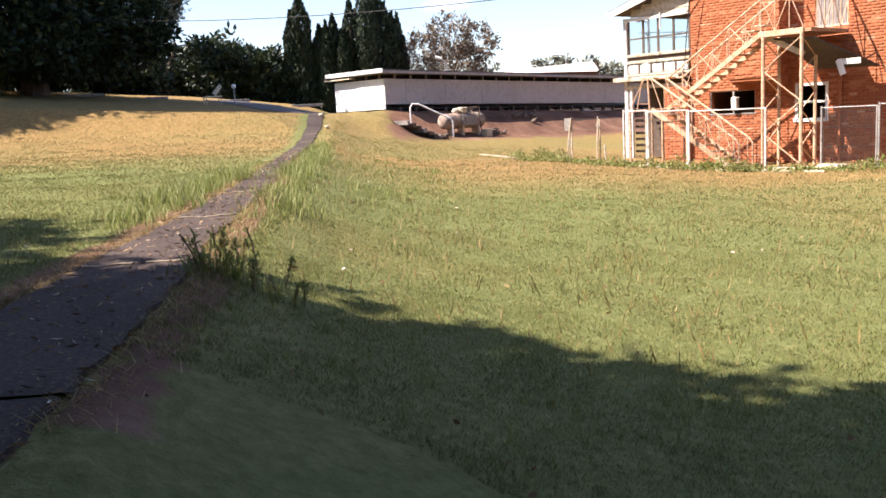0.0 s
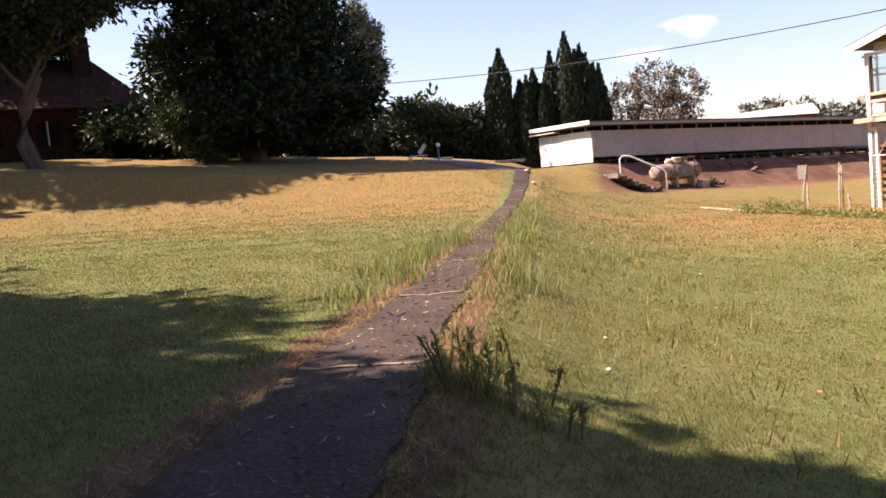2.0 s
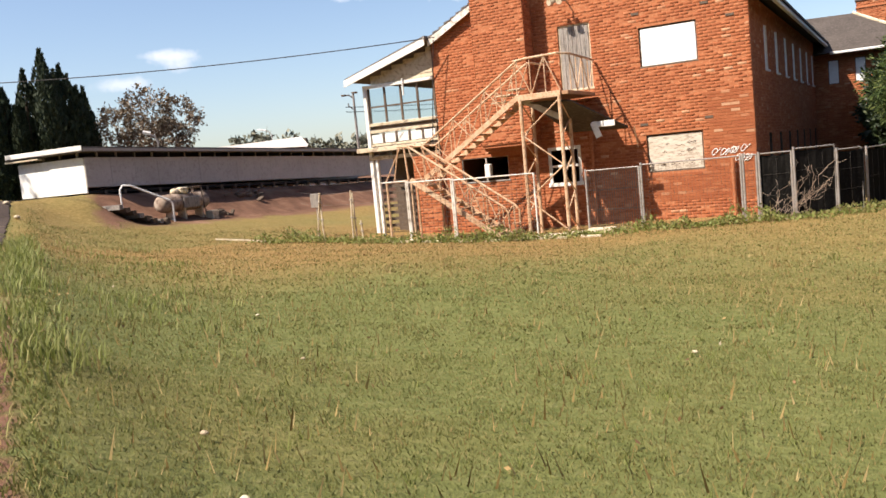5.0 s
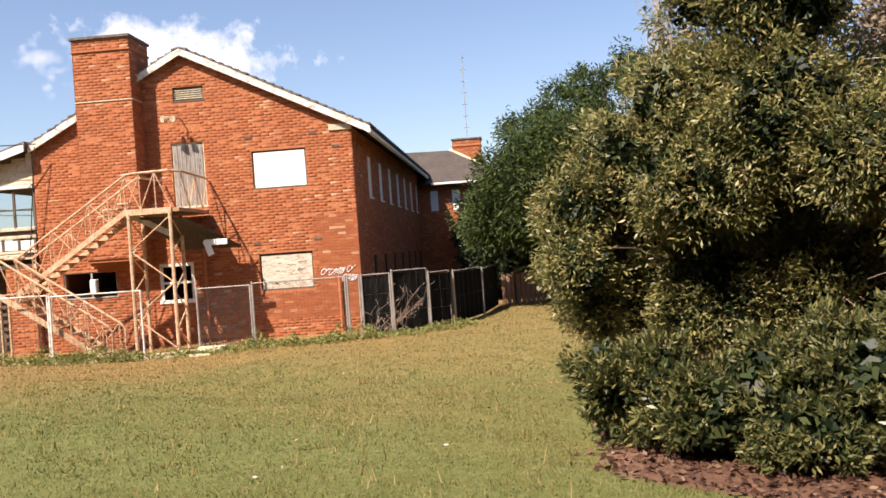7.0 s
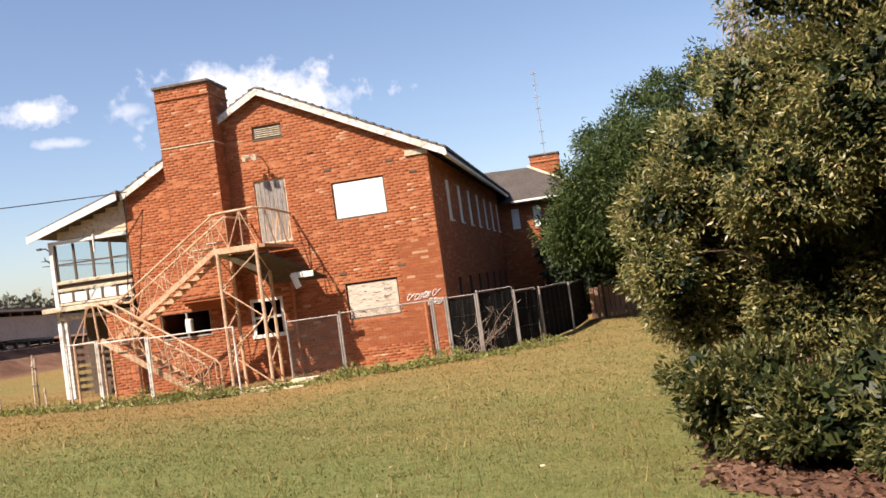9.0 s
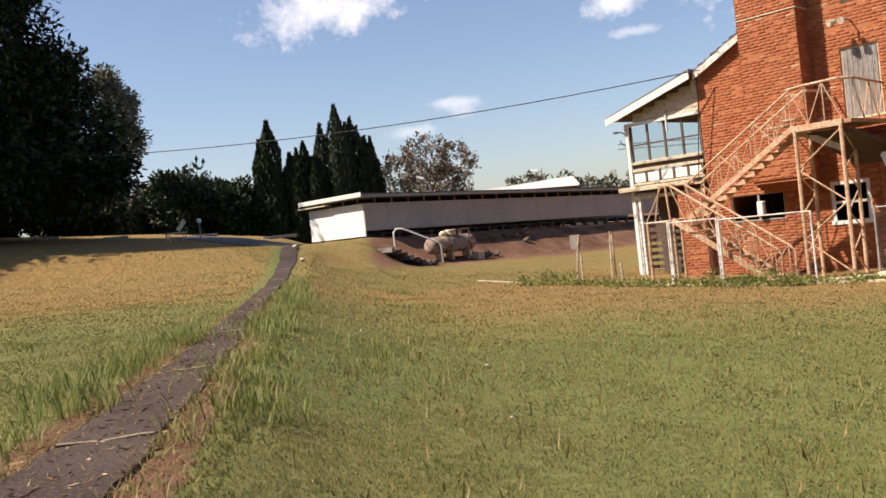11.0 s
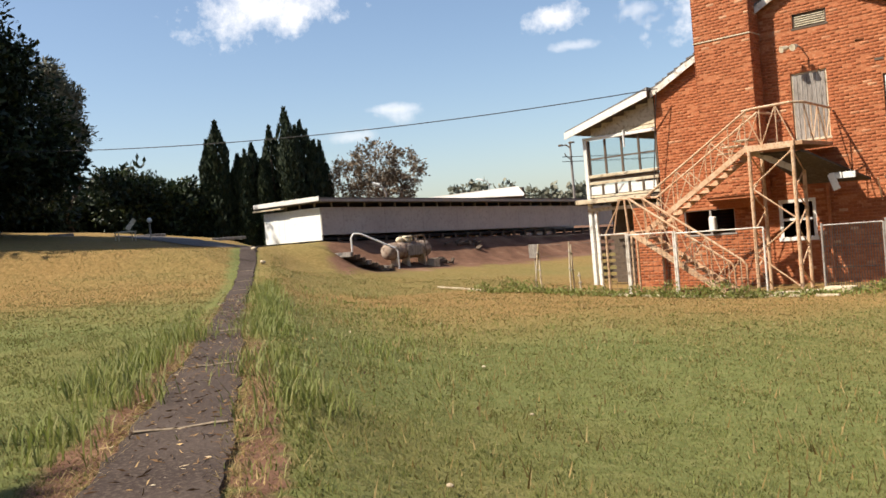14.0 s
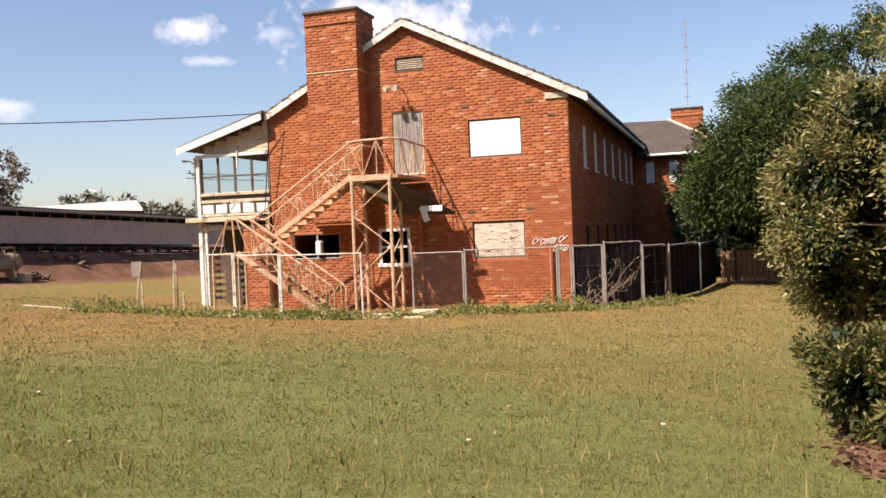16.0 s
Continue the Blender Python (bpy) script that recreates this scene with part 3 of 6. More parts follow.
# scrawled paint on the wall
def scrawl(cx, cz, loops):
    pts = []
    for k in range(26):
        a = k / 25 * math.tau * loops
        pts.append((cx + 0.10 * math.cos(a) + 0.018 * k * 0.25, -0.008, cz + 0.085 * math.sin(a * 1.3)))
    return tube(pts, 0.012, 4)
for i, (cx, cz) in enumerate(((-1.12, 0.62), (-0.88, 0.60), (-0.62, 0.63), (-0.36, 0.66), (-0.50, 0.42), (-0.28, 0.40))):
    part("painted_scrawl", scrawl(cx, cz, 1.0 + 0.35 * (i % 3)), M_WHITE, house, "white spray-painted scrawl")
# floodlights
fl = new("floodlight")
fl.parent = house
fl["label"] = "twin floodlight on a bracket over the fire door"
part("bracket", tube([(-4.98, 0.0, 5.32), (-4.98, -0.22, 5.36), (-5.12, -0.42, 5.40)], 0.022, 6), M_GALV, fl)
for dx in (-0.16, 0.06):
    part("lamp_head", bar((-5.05 + dx, -0.36, 5.36), (-5.12 + dx * 1.4, -0.56, 5.30), 0.05, 8, 0.10), M_PEEL, fl)

# ---- porch ----
porch = thing("porch", "two-level timber porch with peeling cream paint", "porch")
PX0, PX1 = -12.3, -9.62
part("roof_sheet", prism([(-9.62, 4.96), (-12.76, 4.03), (-12.76, 4.09), (-9.62, 5.04)], -0.36, 7), M_ROOF, porch)
part("barge_board", prism([(-9.62, 4.74), (-12.78, 3.82), (-12.78, 4.04), (-9.62, 4.965)], -0.40, -0.362), M_WHITE, porch, "clean white barge board")
part("soffit", prism([(-9.62, 4.88), (-12.7, 3.96), (-12.7, 4.01), (-9.62, 4.94)], -0.355, 7), M_SOFFIT, porch)
for i in range(7):
    z = 3.82 + i * 0.13
    xl = -12.0 + max(0, (z - 3.95)) * 3.35
    if xl < -9.8:
        part("weatherboard", prism([(-0.02, z), (0.03, z), (0.03, z + 0.13), (0.0, z + 0.13)], xl + 0.02, -9.63, "x"), M_PEEL, porch)
for x in (-12.3, ):
    part("post", box((x, -0.06, -1.45), (x + 0.13, 0.07, 3.80), 0.008), M_WHITE, porch, "white corner post")
part("post", box((-12.08, -0.05, -1.4), (-11.98, 0.06, 1.325), 0.008), M_WHITE, porch)
part("top_rail", box((-12.3, -0.07, 3.70), (-9.63, 0.06, 3.80), 0.006), M_WHITE, porch)
part("hanging_pipe", bar((-10.72, -0.10, 3.32), (-10.72, -0.10, 3.86), 0.03), M_WHITE, porch)
g0, g1 = -12.14, -9.66
for i in range(5):
    x = g0 + (g1 - g0) * i / 4
    part("mullion", box((x - 0.035, 0.02, 2.55), (x + 0.035, 0.07, 3.69)), M_SOFFIT, porch)
    if i < 4:
        w4 = (g1 - g0) / 4
        part("pane", box((x + 0.037, 0.04, 3.10), (x + w4 - 0.037, 0.046, 3.67)), M_GLASS, porch).visible_shadow = False
        part("pane", box((x + 0.037, 0.04, 2.57), (x + w4 - 0.037, 0.046, 3.05)), M_GLASS, porch).visible_shadow = False
        part("glazing_bar", box((x + 0.037, 0.03, 3.05), (x + w4 - 0.037, 0.06, 3.10)), M_SOFFIT, porch)
part("sill", box((-12.17, -0.06, 2.45), (-9.63, 0.08, 2.54), 0.008), M_PEEL, porch)
part("rail", box((-12.17, -0.04, 2.22), (-9.63, 0.06, 2.31), 0.008), M_PEEL, porch)
part("dark_panel", box((-12.17, 0.02, 2.32), (-9.63, 0.05, 2.445)), M_SOFFIT, porch)
for i in range(5):
    a = -12.14 + i * 0.50
    part("panel", box((a, 0.0, 1.88), (a + 0.41, 0.03, 2.16), 0.006), M_WHITE, porch)
    part("stud", box((a + 0.415, -0.02, 1.86), (a + 0.49, 0.05, 2.215), 0.005), M_SOFFIT, porch)
part("bottom_rail", box((-12.17, -0.03, 1.78), (-9.63, 0.06, 1.855), 0.008), M_PEEL, porch)
part("floor_edge", box((-12.62, -0.30, 1.60), (-9.9, -0.12, 1.75), 0.012), M_PEEL, porch, "peeling cream floor edge board")
part("floor", box((-12.55, -0.118, 1.62), (-9.64, 7, 1.72)), M_SOFFIT, porch)
part("lower_beam", box((-12.3, -0.08, 1.33), (-9.64, 0.05, 1.45), 0.008), M_PEEL, porch)
part("pier", box((-10.56, -0.18, BASE), (-9.606, 0.28, 1.325)), M_MORTAR, porch)
bricks("brickwork", porch, brick_list(-10.56, -9.62, BASE + 0.01, lambda a: 1.32, [], 31), (0, -0.18, 0), (1, 0, 0), (0, -1, 0))
# dark back wall puts the shade of the lower porch into its colour
part("back_wall", box((-12.15, 1.2, BASE), (-9.62, 1.3, 1.61)), M_SOFFIT, porch, "dark timber wall standing in for the shade under the porch")
part("far_wall", box((-12.1, 2.9, 1.73), (-9.62, 2.96, 2.5)), M_SOFFIT, porch)
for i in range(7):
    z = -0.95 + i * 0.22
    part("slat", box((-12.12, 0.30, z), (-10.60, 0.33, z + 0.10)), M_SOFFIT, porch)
part("plinth", box((-12.35, -0.12, -1.5), (-10.57, 0.25, -1.2), 0.015), M_PEEL, porch, "pale concrete plinth")

# ---- steel fire stair ----
stair = thing("fire_stair", "rusty cream steel fire escape with lattice rails", "staircase")
YF0, YF1 = -3.35, -2.60
YU0, YU1 = -2.40, -1.62
LAND_Z, MID_Z = 2.64, 0.63


def lattice(parent, a, b, lift_lo, lift_hi, n, r=0.016):
    """Zig-zag bars between a lower and an upper chord."""
    a, b = Vector(a), Vector(b)
    for i in range(n):
        p0, p1 = a.lerp(b, i / n), a.lerp(b, (i + 1) / n)
        lo, hi = Vector((0, 0, lift_lo)), Vector((0, 0, lift_hi))
        part("upright", bar(p0 + lo, p0 + hi, r, 5), M_STEEL, parent)
        q = (p0 + lo, p1 + hi) if i % 2 else (p0 + hi, p1 + lo)
        part("lattice_bar", bar(*q, r, 5), M_STEEL, parent)


def flight(a, b, y0, y1, steps, rail_lead):
    """A flight from a to b in (x, z) with two stringers, open treads and lattice rails."""
    (xa, za), (xb, zb) = a, b
    for y in (y0, y1):
        part("stringer", beam((xa, y, za), (xb, y, zb), 0.05, 0.14), M_STEEL, stair)
        d = rail_lead
        part("handrail", tube([(xa - d * 0.16, y, za), (xa - d * 0.16, y, za + 0.75), (xa - d * 0.05, y, za + 0.90), (xb, y, zb + 0.95), (xb + d * 0.35, y, zb + 0.97)] if d else
                              [(xa, y, za + 0.95), (xb, y, zb + 0.95)], 0.032, 8), M_STEEL, stair)
        lattice(stair, (xa, y, za), (xb, y, zb), 0.05, 0.93, 6)
    for i in range(1, steps):
        f = i / steps
        x, z = xa + (xb - xa) * f, za + (zb - za) * f
        part("tread", box((x - 0.13, y0 + 0.03, z - 0.025), (x + 0.13, y1 - 0.03, z + 0.012), 0.004), M_TREAD, stair)


flight((-6.08, -1.22), (-8.85, MID_Z), YF0, YF1, 10, -1)
flight((-8.88, MID_Z), (-5.72, LAND_Z), YU0, YU1, 11, 0)
# half landing
part("landing_plate", box((-9.70, YF0, MID_Z - 0.05), (-8.80, YU1, MID_Z), 0.006), M_TREAD, stair)
for x, y in ((-9.66, YF0), (-8.84, YF0), (-9.66, YU1), (-8.84, YU1)):
    part("post", bar((x, y, -1.3), (x, y, MID_Z), 0.035, 8), M_STEEL, stair)
for y in (YF0, ):
    part("brace", bar((-9.68, y, MID_Z), (-9.12, y, MID_Z + 0.92), 0.02, 5), M_STEEL, stair)
    part("brace", bar((-9.40, y, MID_Z), (-9.18, y, MID_Z + 0.92), 0.02, 5), M_STEEL, stair)
part("post", bar((-8.92, YF0, MID_Z), (-8.98, YF0, MID_Z + 0.95), 0.03, 8), M_STEEL, stair)
part("handrail", tube([(-8.85, YF0, MID_Z + 0.95), (-9.12, YF0, MID_Z + 0.96), (-9.12, YU1, MID_Z + 0.96), (-8.88, YU1, MID_Z + 0.95)], 0.03, 8), M_STEEL, stair)
# upper landing
LX0, LX1, LY0, LY1 = -5.78, -4.32, YU0, -0.08
part("landing_plate", box((LX0, LY0, LAND_Z - 0.10), (LX1, LY1, LAND_Z), 0.006), M_TREAD, stair)
part("edge_beam", box((LX0 - 0.05, LY0 - 0.05, LAND_Z - 0.14), (LX1 - 0.2, LY0 - 0.004, LAND_Z + 0.02), 0.006), M_STEEL, stair)
POSTS = [(-5.71, LY0 - 0.02), (-4.58, LY0 - 0.02), (-5.86, -1.2), (-4.76, -1.2)]
for x, y in POSTS:
    part("post", bar((x, y, -1.45), (x + 0.01, y, LAND_Z - 0.1), 0.052, 8), M_STEEL, stair)
def braces(p, q, n=5):
    for i in range(n):
        z0, z1 = -1.1 + (LAND_Z + 0.9) * i / n, -1.1 + (LAND_Z + 0.9) * (i + 1) / n
        a, b = (p, q) if i % 2 else (q, p)
        part("brace", bar((a[0], a[1], z0), (b[0], b[1], z1), 0.02, 5), M_STEEL, stair)
braces(POSTS[0], POSTS[2], 7)
braces(POSTS[0], POSTS[1], 4)
braces(POSTS[1], POSTS[3], 7)
top_rail = [(LX0 - 0.05, LY0, LAND_Z + 0.95), (-5.5, LY0, LAND_Z + 0.98), (LX1 - 0.24, LY0, LAND_Z + 1.0), (LX1, LY0 + 0.3, LAND_Z + 0.98), (LX1, -0.04, LAND_Z + 0.92)]
part("handrail", tube(top_rail, 0.032, 8), M_STEEL, stair)
lattice(stair, (LX0, LY0, LAND_Z), (LX1 - 0.2, LY0, LAND_Z), 0.0, 0.98, 3)
lattice(stair, (LX1, LY0 + 0.3, LAND_Z), (LX1, -0.1, LAND_Z), 0.0, 0.94, 4)
part("handrail", tube([(LX0 + 0.05, -1.5, LAND_Z + 0.95), (LX0 + 0.1, -0.1, LAND_Z + 0.95)], 0.03, 8), M_STEEL, stair)
for i, (x, z) in enumerate(((-6.25, 2.72), (-6.0, 2.86), (-6.5, 2.56))):
    tagged(obj("loose_sheet", box((x - 0.22, YU0 + 0.1 + 0.1 * i, z - 0.02), (x + 0.22, YU1 - 0.12, z + 0.015), 0.005), M_PEEL), "torn pale sheet caught on the stair", "debris")

# awning over the lower entrance
aw = thing("awning", "sagging dark awning with torn white edge boards", "awning")
bm = bmesh.new()
top = [bm.verts.new(q) for q in ((-5.5, -2.2, 2.46), (-4.35, -2.2, 2.40), (-3.35, -0.35, 1.56), (-5.1, -0.35, 1.60))]
low = [bm.verts.new(v.co - Vector((0, 0, 0.05))) for v in top]
bm.faces.new(top)
bm.faces.new(low[::-1])
for k in range(4):
    bm.faces.new((top[(k + 1) % 4], top[k], low[k], low[(k + 1) % 4]))
bmesh.ops.recalc_face_normals(bm, faces=bm.faces)
part("sheet", bm, M_WINGROOF, aw)
part("edge_board", beam((-5.75, -2.28, 2.55), (-4.75, -1.9, 1.95), 0.03, 0.16), M_PEEL, aw, "hanging peeling edge board")
part("edge_board", box((-4.1, -1.30, 1.60), (-3.45, -1.26, 1.76), 0.004), M_WHITE, aw, "torn white edge board")
part("edge_board", beam((-4.05, -1.32, 1.74), (-3.90, -1.34, 1.32), 0.03, 0.18), M_WHITE, aw, "torn white edge board")
part("bracket", bar((-3.2, -0.3, 1.52), (-3.2, -0.02, 0.95), 0.02, 5), M_STEEL, aw)

# ---- security fence ----


def mesh_wires(a, b, z0, z1, dx, dz, r=0.004):
    """A welded wire mesh between two posts, as thin flat strips crossing."""
    a, b = Vector(a), Vector(b)
    n = max(1, int((b - a).length / dx))
    m = max(1, int((z1 - z0) / dz))
    V, F = [], []
    side = (b - a).normalized()
    nrm = Vector((side.y, -side.x))
    def strip4(p, q, off):
        for s, o in ((-1, off), (1, off)):
            k = len(V)
            V.extend([p - off * 1.0, p + off, q + off, q - off] if s < 0 else [p - Vector((nrm.x, nrm.y, 0)) * r, p + Vector((nrm.x, nrm.y, 0)) * r, q + Vector((nrm.x, nrm.y, 0)) * r, q - Vector((nrm.x, nrm.y, 0)) * r])
            F.append((k, k + 1, k + 2, k + 3))
    for i in range(n + 1):
        q = a.lerp(b, i / n)
        strip4(Vector((q.x, q.y, z0)), Vector((q.x, q.y, z1)), Vector((side.x, side.y, 0)) * r)
    for j in range(m + 1):
        z = z0 + (z1 - z0) * j / m
        strip4(Vector((a.x, a.y, z)), Vector((b.x, b.y, z)), Vector((0, 0, r)))
    return from_arrays("wire_mesh", np.array([tuple(v) for v in V]), np.array(F), M_THINWIRE)


def fence_panel(a, b, tall, cloth=False, dx=0.09, dz=0.32, rail=M_GALV, r=0.0022):
    za, zb = gz(*a), gz(*b)
    z = min(za, zb)
    f = thing("wire_fence", "galvanised wire mesh fence panel hung with black cloth" if cloth else "galvanised wire mesh security fence panel", "fence", "security fence round the house")
    part("post", bar((*a, za - 0.1), (*a, z + tall + 0.05), 0.03, 8), rail, f)
    part("post", bar((b[0] - 0.06, b[1], zb - 0.1), (b[0] - 0.06, b[1], z + tall), 0.028, 8), rail, f)
    part("top_rail", bar((*a, z + tall), (b[0] - 0.06, b[1], z + tall), 0.018, 8), rail, f)
    ob = mesh_wires(a, b, z + 0.06, z + tall, 0.4 if cloth else dx, 0.5 if cloth else dz, r)
    ob.parent = f
    if cloth:
        bm = bmesh.new()
        rows = []
        for i in range(9):
            k = i / 8
            x, y = a[0] + (b[0] - a[0]) * k, a[1] + (b[1] - a[1]) * k
            rows.append([bm.verts.new((x, y + 0.03 + 0.02 * math.sin(i * 1.9 + j), z + 0.06 + (tall - 0.10) * j / 4 - 0.03 * math.sin(k * math.pi) * (j == 4))) for j in range(5)])
        for r0, r1 in zip(rows, rows[1:]):
            for j in range(4):
                bm.faces.new((r0[j], r1[j], r1[j + 1], r0[j + 1]))
        c = part("shade_cloth", bm, M_CLOTH, f, "black shade cloth")
        so = c.modifiers.new("thick", "SOLIDIFY")
        so.thickness = 0.006
    return f


fence_panel((-9.73, -3.6), (-8.82, -3.6), 1.72, rail=M_BARGE, dx=0.14, dz=0.12, r=0.004)
fence_panel((-8.82, -3.6), (-7.39, -3.6), 1.72, rail=M_BARGE, dx=0.14, dz=0.12, r=0.004)
fence_panel((-7.39, -3.6), (-4.99, -3.5), 1.72, rail=M_BARGE, dx=0.14, dz=0.12, r=0.004)
fence_panel((-4.05, -2.3), (-2.6, -2.1), 1.66, dx=0.06, dz=0.5, r=0.008)
fence_panel((-2.6, -2.1), (-0.1, -1.72), 1.66)
fence_panel((-0.1, -1.72), (0.27, -1.65), 1.66)
fence_panel((0.27, -1.65), (1.06, -1.38), 1.66, cloth=True)
fence_panel((1.06, -1.38), (1.98, -0.55), 1.70, cloth=True)
fence_panel((1.98, -0.55), (2.56, 0.15), 1.58, cloth=True)
# cloth on these last panels also stands in for deep shade along the fence
fence_panel((2.62, 0.35), (3.35, 2.9), 1.55, cloth=True)
fence_panel((3.38, 3.0), (3.8, 6.4), 1.5, cloth=True)
# leaning posts left from an older fence
for k, (x, y, ht, lean) in enumerate(((-12.35, -3.3, 1.45, 0.22), (-12.15, -3.25, 1.4, -0.02), (-11.05, -3.3, 1.5, 0.05), (-10.98, -3.2, 1.42, -0.04), (-10.62, -3.4, 0.6, -0.05))):
    z = gz(x, y)
    lp = thing("fence_post", "thin pale leaning post of an old wire fence", "post", "old fence posts")
    part("shaft", tube([(x, y, z - 0.1), (x + lean * 0.45, y, z + ht * 0.5), (x + lean, y + 0.02, z + ht)], 0.026, 7), M_PEEL, lp)
    for q in (0.45, 0.8):
        part("clip", box((x + lean * q - 0.045, y - 0.035, z + ht * q), (x + lean * q + 0.05, y + 0.035, z + ht * q + 0.035), 0.008), M_GALV, lp)
ow = thing("old_wires", "slack thin wires strung between leaning posts", "wire")
for z in (0.1, 0.45, 0.72):
    part("strand", tube([(-13.9, -1.9, z + 0.05), (-12.2, -3.28, z), (-11.05, -3.3, z - 0.03), (-9.55, -3.6, z)], 0.003, 4), M_THINWIRE, ow)
sign = tagged(obj("fence_plate", box((-13.0, -2.62, 0.02), (-12.66, -2.58, 0.46), 0.006), M_OLDWOOD), "small grey plate wired to the old fence", "sign")
part("plate_stake", bar((-12.83, -2.56, gz(-12.83, -2.56) - 0.1), (-12.83, -2.56, 0.3), 0.015, 6), M_GALV, sign)
kerb = thing("concrete_edging", "pale concrete edging strip beside the fence", "kerb")
rs = random.Random(9)
x = -9.2
while x < -3.6:
    ln = rs.uniform(0.5, 1.3)
    y = -4.5 + (x + 9.2) * 0.12
    part("edging_block", box((x, y, gz(x, y) - 0.06), (x + ln, y + 0.10, gz(x, y) + 0.05), 0.012), M_PEEL, kerb)
    x += ln + rs.uniform(0.02, 0.5)
kerb2 = thing("concrete_kerb", "long pale concrete kerb lying in the grass", "kerb")
for i in range(2, 6):
    a, b = Vector((-16.4 + i * 0.54, -4.62 + i * 0.05)), Vector((-15.9 + i * 0.54, -4.57 + i * 0.05))
    part("kerb_block", beam((a.x, a.y, gz(a.x, a.y) + 0.02), (b.x, b.y, gz(b.x, b.y) + 0.02), 0.055, 0.05), M_PEEL, kerb2)
for i, (x, y, ln, w) in enumerate(((-4.1, -2.9, 0.8, 0.5), (-3.6, -2.6, 0.7, 0.35), (-4.6, -3.0, 0.9, 0.3))):
    tagged(obj("concrete_slab", box((x - ln / 2, y - w / 2, gz(x, y) - 0.06), (x + ln / 2, y + w / 2, gz(x, y) + 0.08 + 0.05 * (i == 1)), 0.02), M_PEEL), "broken pale concrete slab by the gate", "slab", "slabs by the gate")

# ---- long shed on the terrace ----
shed = thing("long_shed", "long low white clad shed on short stumps", "shed")
SX0, SX1, SY0, SY1 = -27.0, -23.2, -2.5, 21.0


def shed_z(y, up=0.0):
    return 1.27 - 0.034 * (y - SY0) + up


def shed_run(name, up0, up1, x0, x1, mat, y0=SY0, y1=SY1, label=""):
    return part(name, prism([(y0, shed_z(y0, up0)), (y1, shed_z(y1, up0)), (y1, shed_z(y1, up1)), (y0, shed_z(y0, up1))], x0, x1, "x"), mat, shed, label)


n = 20
for i in range(n):
    ya, yb = SY0 + (SY1 - SY0) * i / n, SY0 + (SY1 - SY0) * (i + 1) / n
    shed_run("wall_panel", 0.12, 1.23, SX1 - 0.06, SX1 + 0.003 * (i % 2), M_SHED_SHADED, ya + 0.004, yb - 0.004)
# whiter material here puts the sun on this end into the colour
for i, (a, b) in enumerate(((SX0, SX0 + 1.0), (SX0 + 1.01, SX0 + 1.38), (SX0 + 1.39, SX1 - 0.065))):
    part("end_panel", box((a, SY0, 1.18), (b, SY0 + 0.06, 2.50), 0.004), M_BOARD, shed, "end panel in a brighter white for the sun on it")
for i in range(4):
    x = SX0 + 0.5 + i * 0.95
    part("end_stud", box((x, SY0 + 0.03, 2.50), (x + 0.07, SY0 + 0.10, 2.74)), M_OLDWOOD, shed)
for i in range(26):
    y = SY0 + 0.6 + i * 0.9
    part("stud", box((SX1 - 0.10, y, shed_z(y, 1.23)), (SX1 - 0.03, y + 0.07, shed_z(y, 1.42))), M_OLDWOOD, shed)
    part("stump", box((SX1 - 0.16, y + 0.2, gz(SX1, y) - 0.1), (SX1 - 0.04, y + 0.32, shed_z(y))), M_SOFFIT, shed)
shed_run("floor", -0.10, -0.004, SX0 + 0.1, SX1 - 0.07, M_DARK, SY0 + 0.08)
shed_run("roof", 1.42, 1.60, SX0 - 0.25, SX1 + 0.38, M_ROOF, SY0 - 0.32)
shed_run("roof_edge", 1.44, 1.54, SX1 + 0.382, SX1 + 0.41, M_GALV, SY0 - 0.3, label="grey gutter along the roof edge")
part("fascia", box((SX0 - 0.2, SY0 - 0.36, 2.74), (SX1 + 0.36, SY0 - 0.325, 2.92), 0.005), M_WHITE, shed, "white fascia board")
part("fascia_lower", box((SX0 - 0.35, SY0 - 0.30, 2.60), (SX0 + 1.6, SY0 - 0.10, 2.66), 0.005), M_PEEL, shed, "slipped weathered board")
part("rear_wall", prism([(SY0 + 0.1, 1.2), (SY1, shed_z(SY1)), (SY1, shed_z(SY1, 1.4)), (SY0 + 0.1, 2.6)], SX0, SX0 + 0.06, "x"), M_SHED_SHADED, shed)
# added pale boards imitate the light seen through the gap below the floor
for i, (y, ln, h) in enumerate(((3.2, 0.9, 0.10), (4.4, 1.5, 0.14), (6.3, 1.9, 0.12), (8.6, 0.8, 0.16), (9.8, 1.2, 0.12), (14.2, 0.8, 0.12))):
    tagged(obj("stored_board", box((SX1 - 1.1, y, gz(SX1 - 1, y) - 0.05), (SX1 - 1.06, y + ln, shed_z(y, -0.20) + h * 0.6), 0.004), M_WHITE), "pale board standing in for light under the shed floor", "board", "boards under the shed")
# black strip and board stand in for the shade under the floor
shed_run("skirting", -0.62, -0.26, SX1 - 0.24, SX1 - 0.20, M_DARK, SY0 + 2.5, label="black strip standing in for the shade under the floor")
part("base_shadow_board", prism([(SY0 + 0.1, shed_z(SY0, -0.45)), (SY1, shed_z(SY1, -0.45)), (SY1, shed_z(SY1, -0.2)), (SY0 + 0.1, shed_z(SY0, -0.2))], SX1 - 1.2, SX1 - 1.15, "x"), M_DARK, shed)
for i, y in enumerate((11.2, 12.2, 13.0)):
    tagged(obj("white_tub", box((SX1 - 0.6, y, shed_z(y, -0.45) - 0.12), (SX1 - 0.2, y + 0.55, shed_z(y, -0.12)), 0.05), M_WHITE), "white tub stored under the shed floor", "tub", "tubs under the shed")


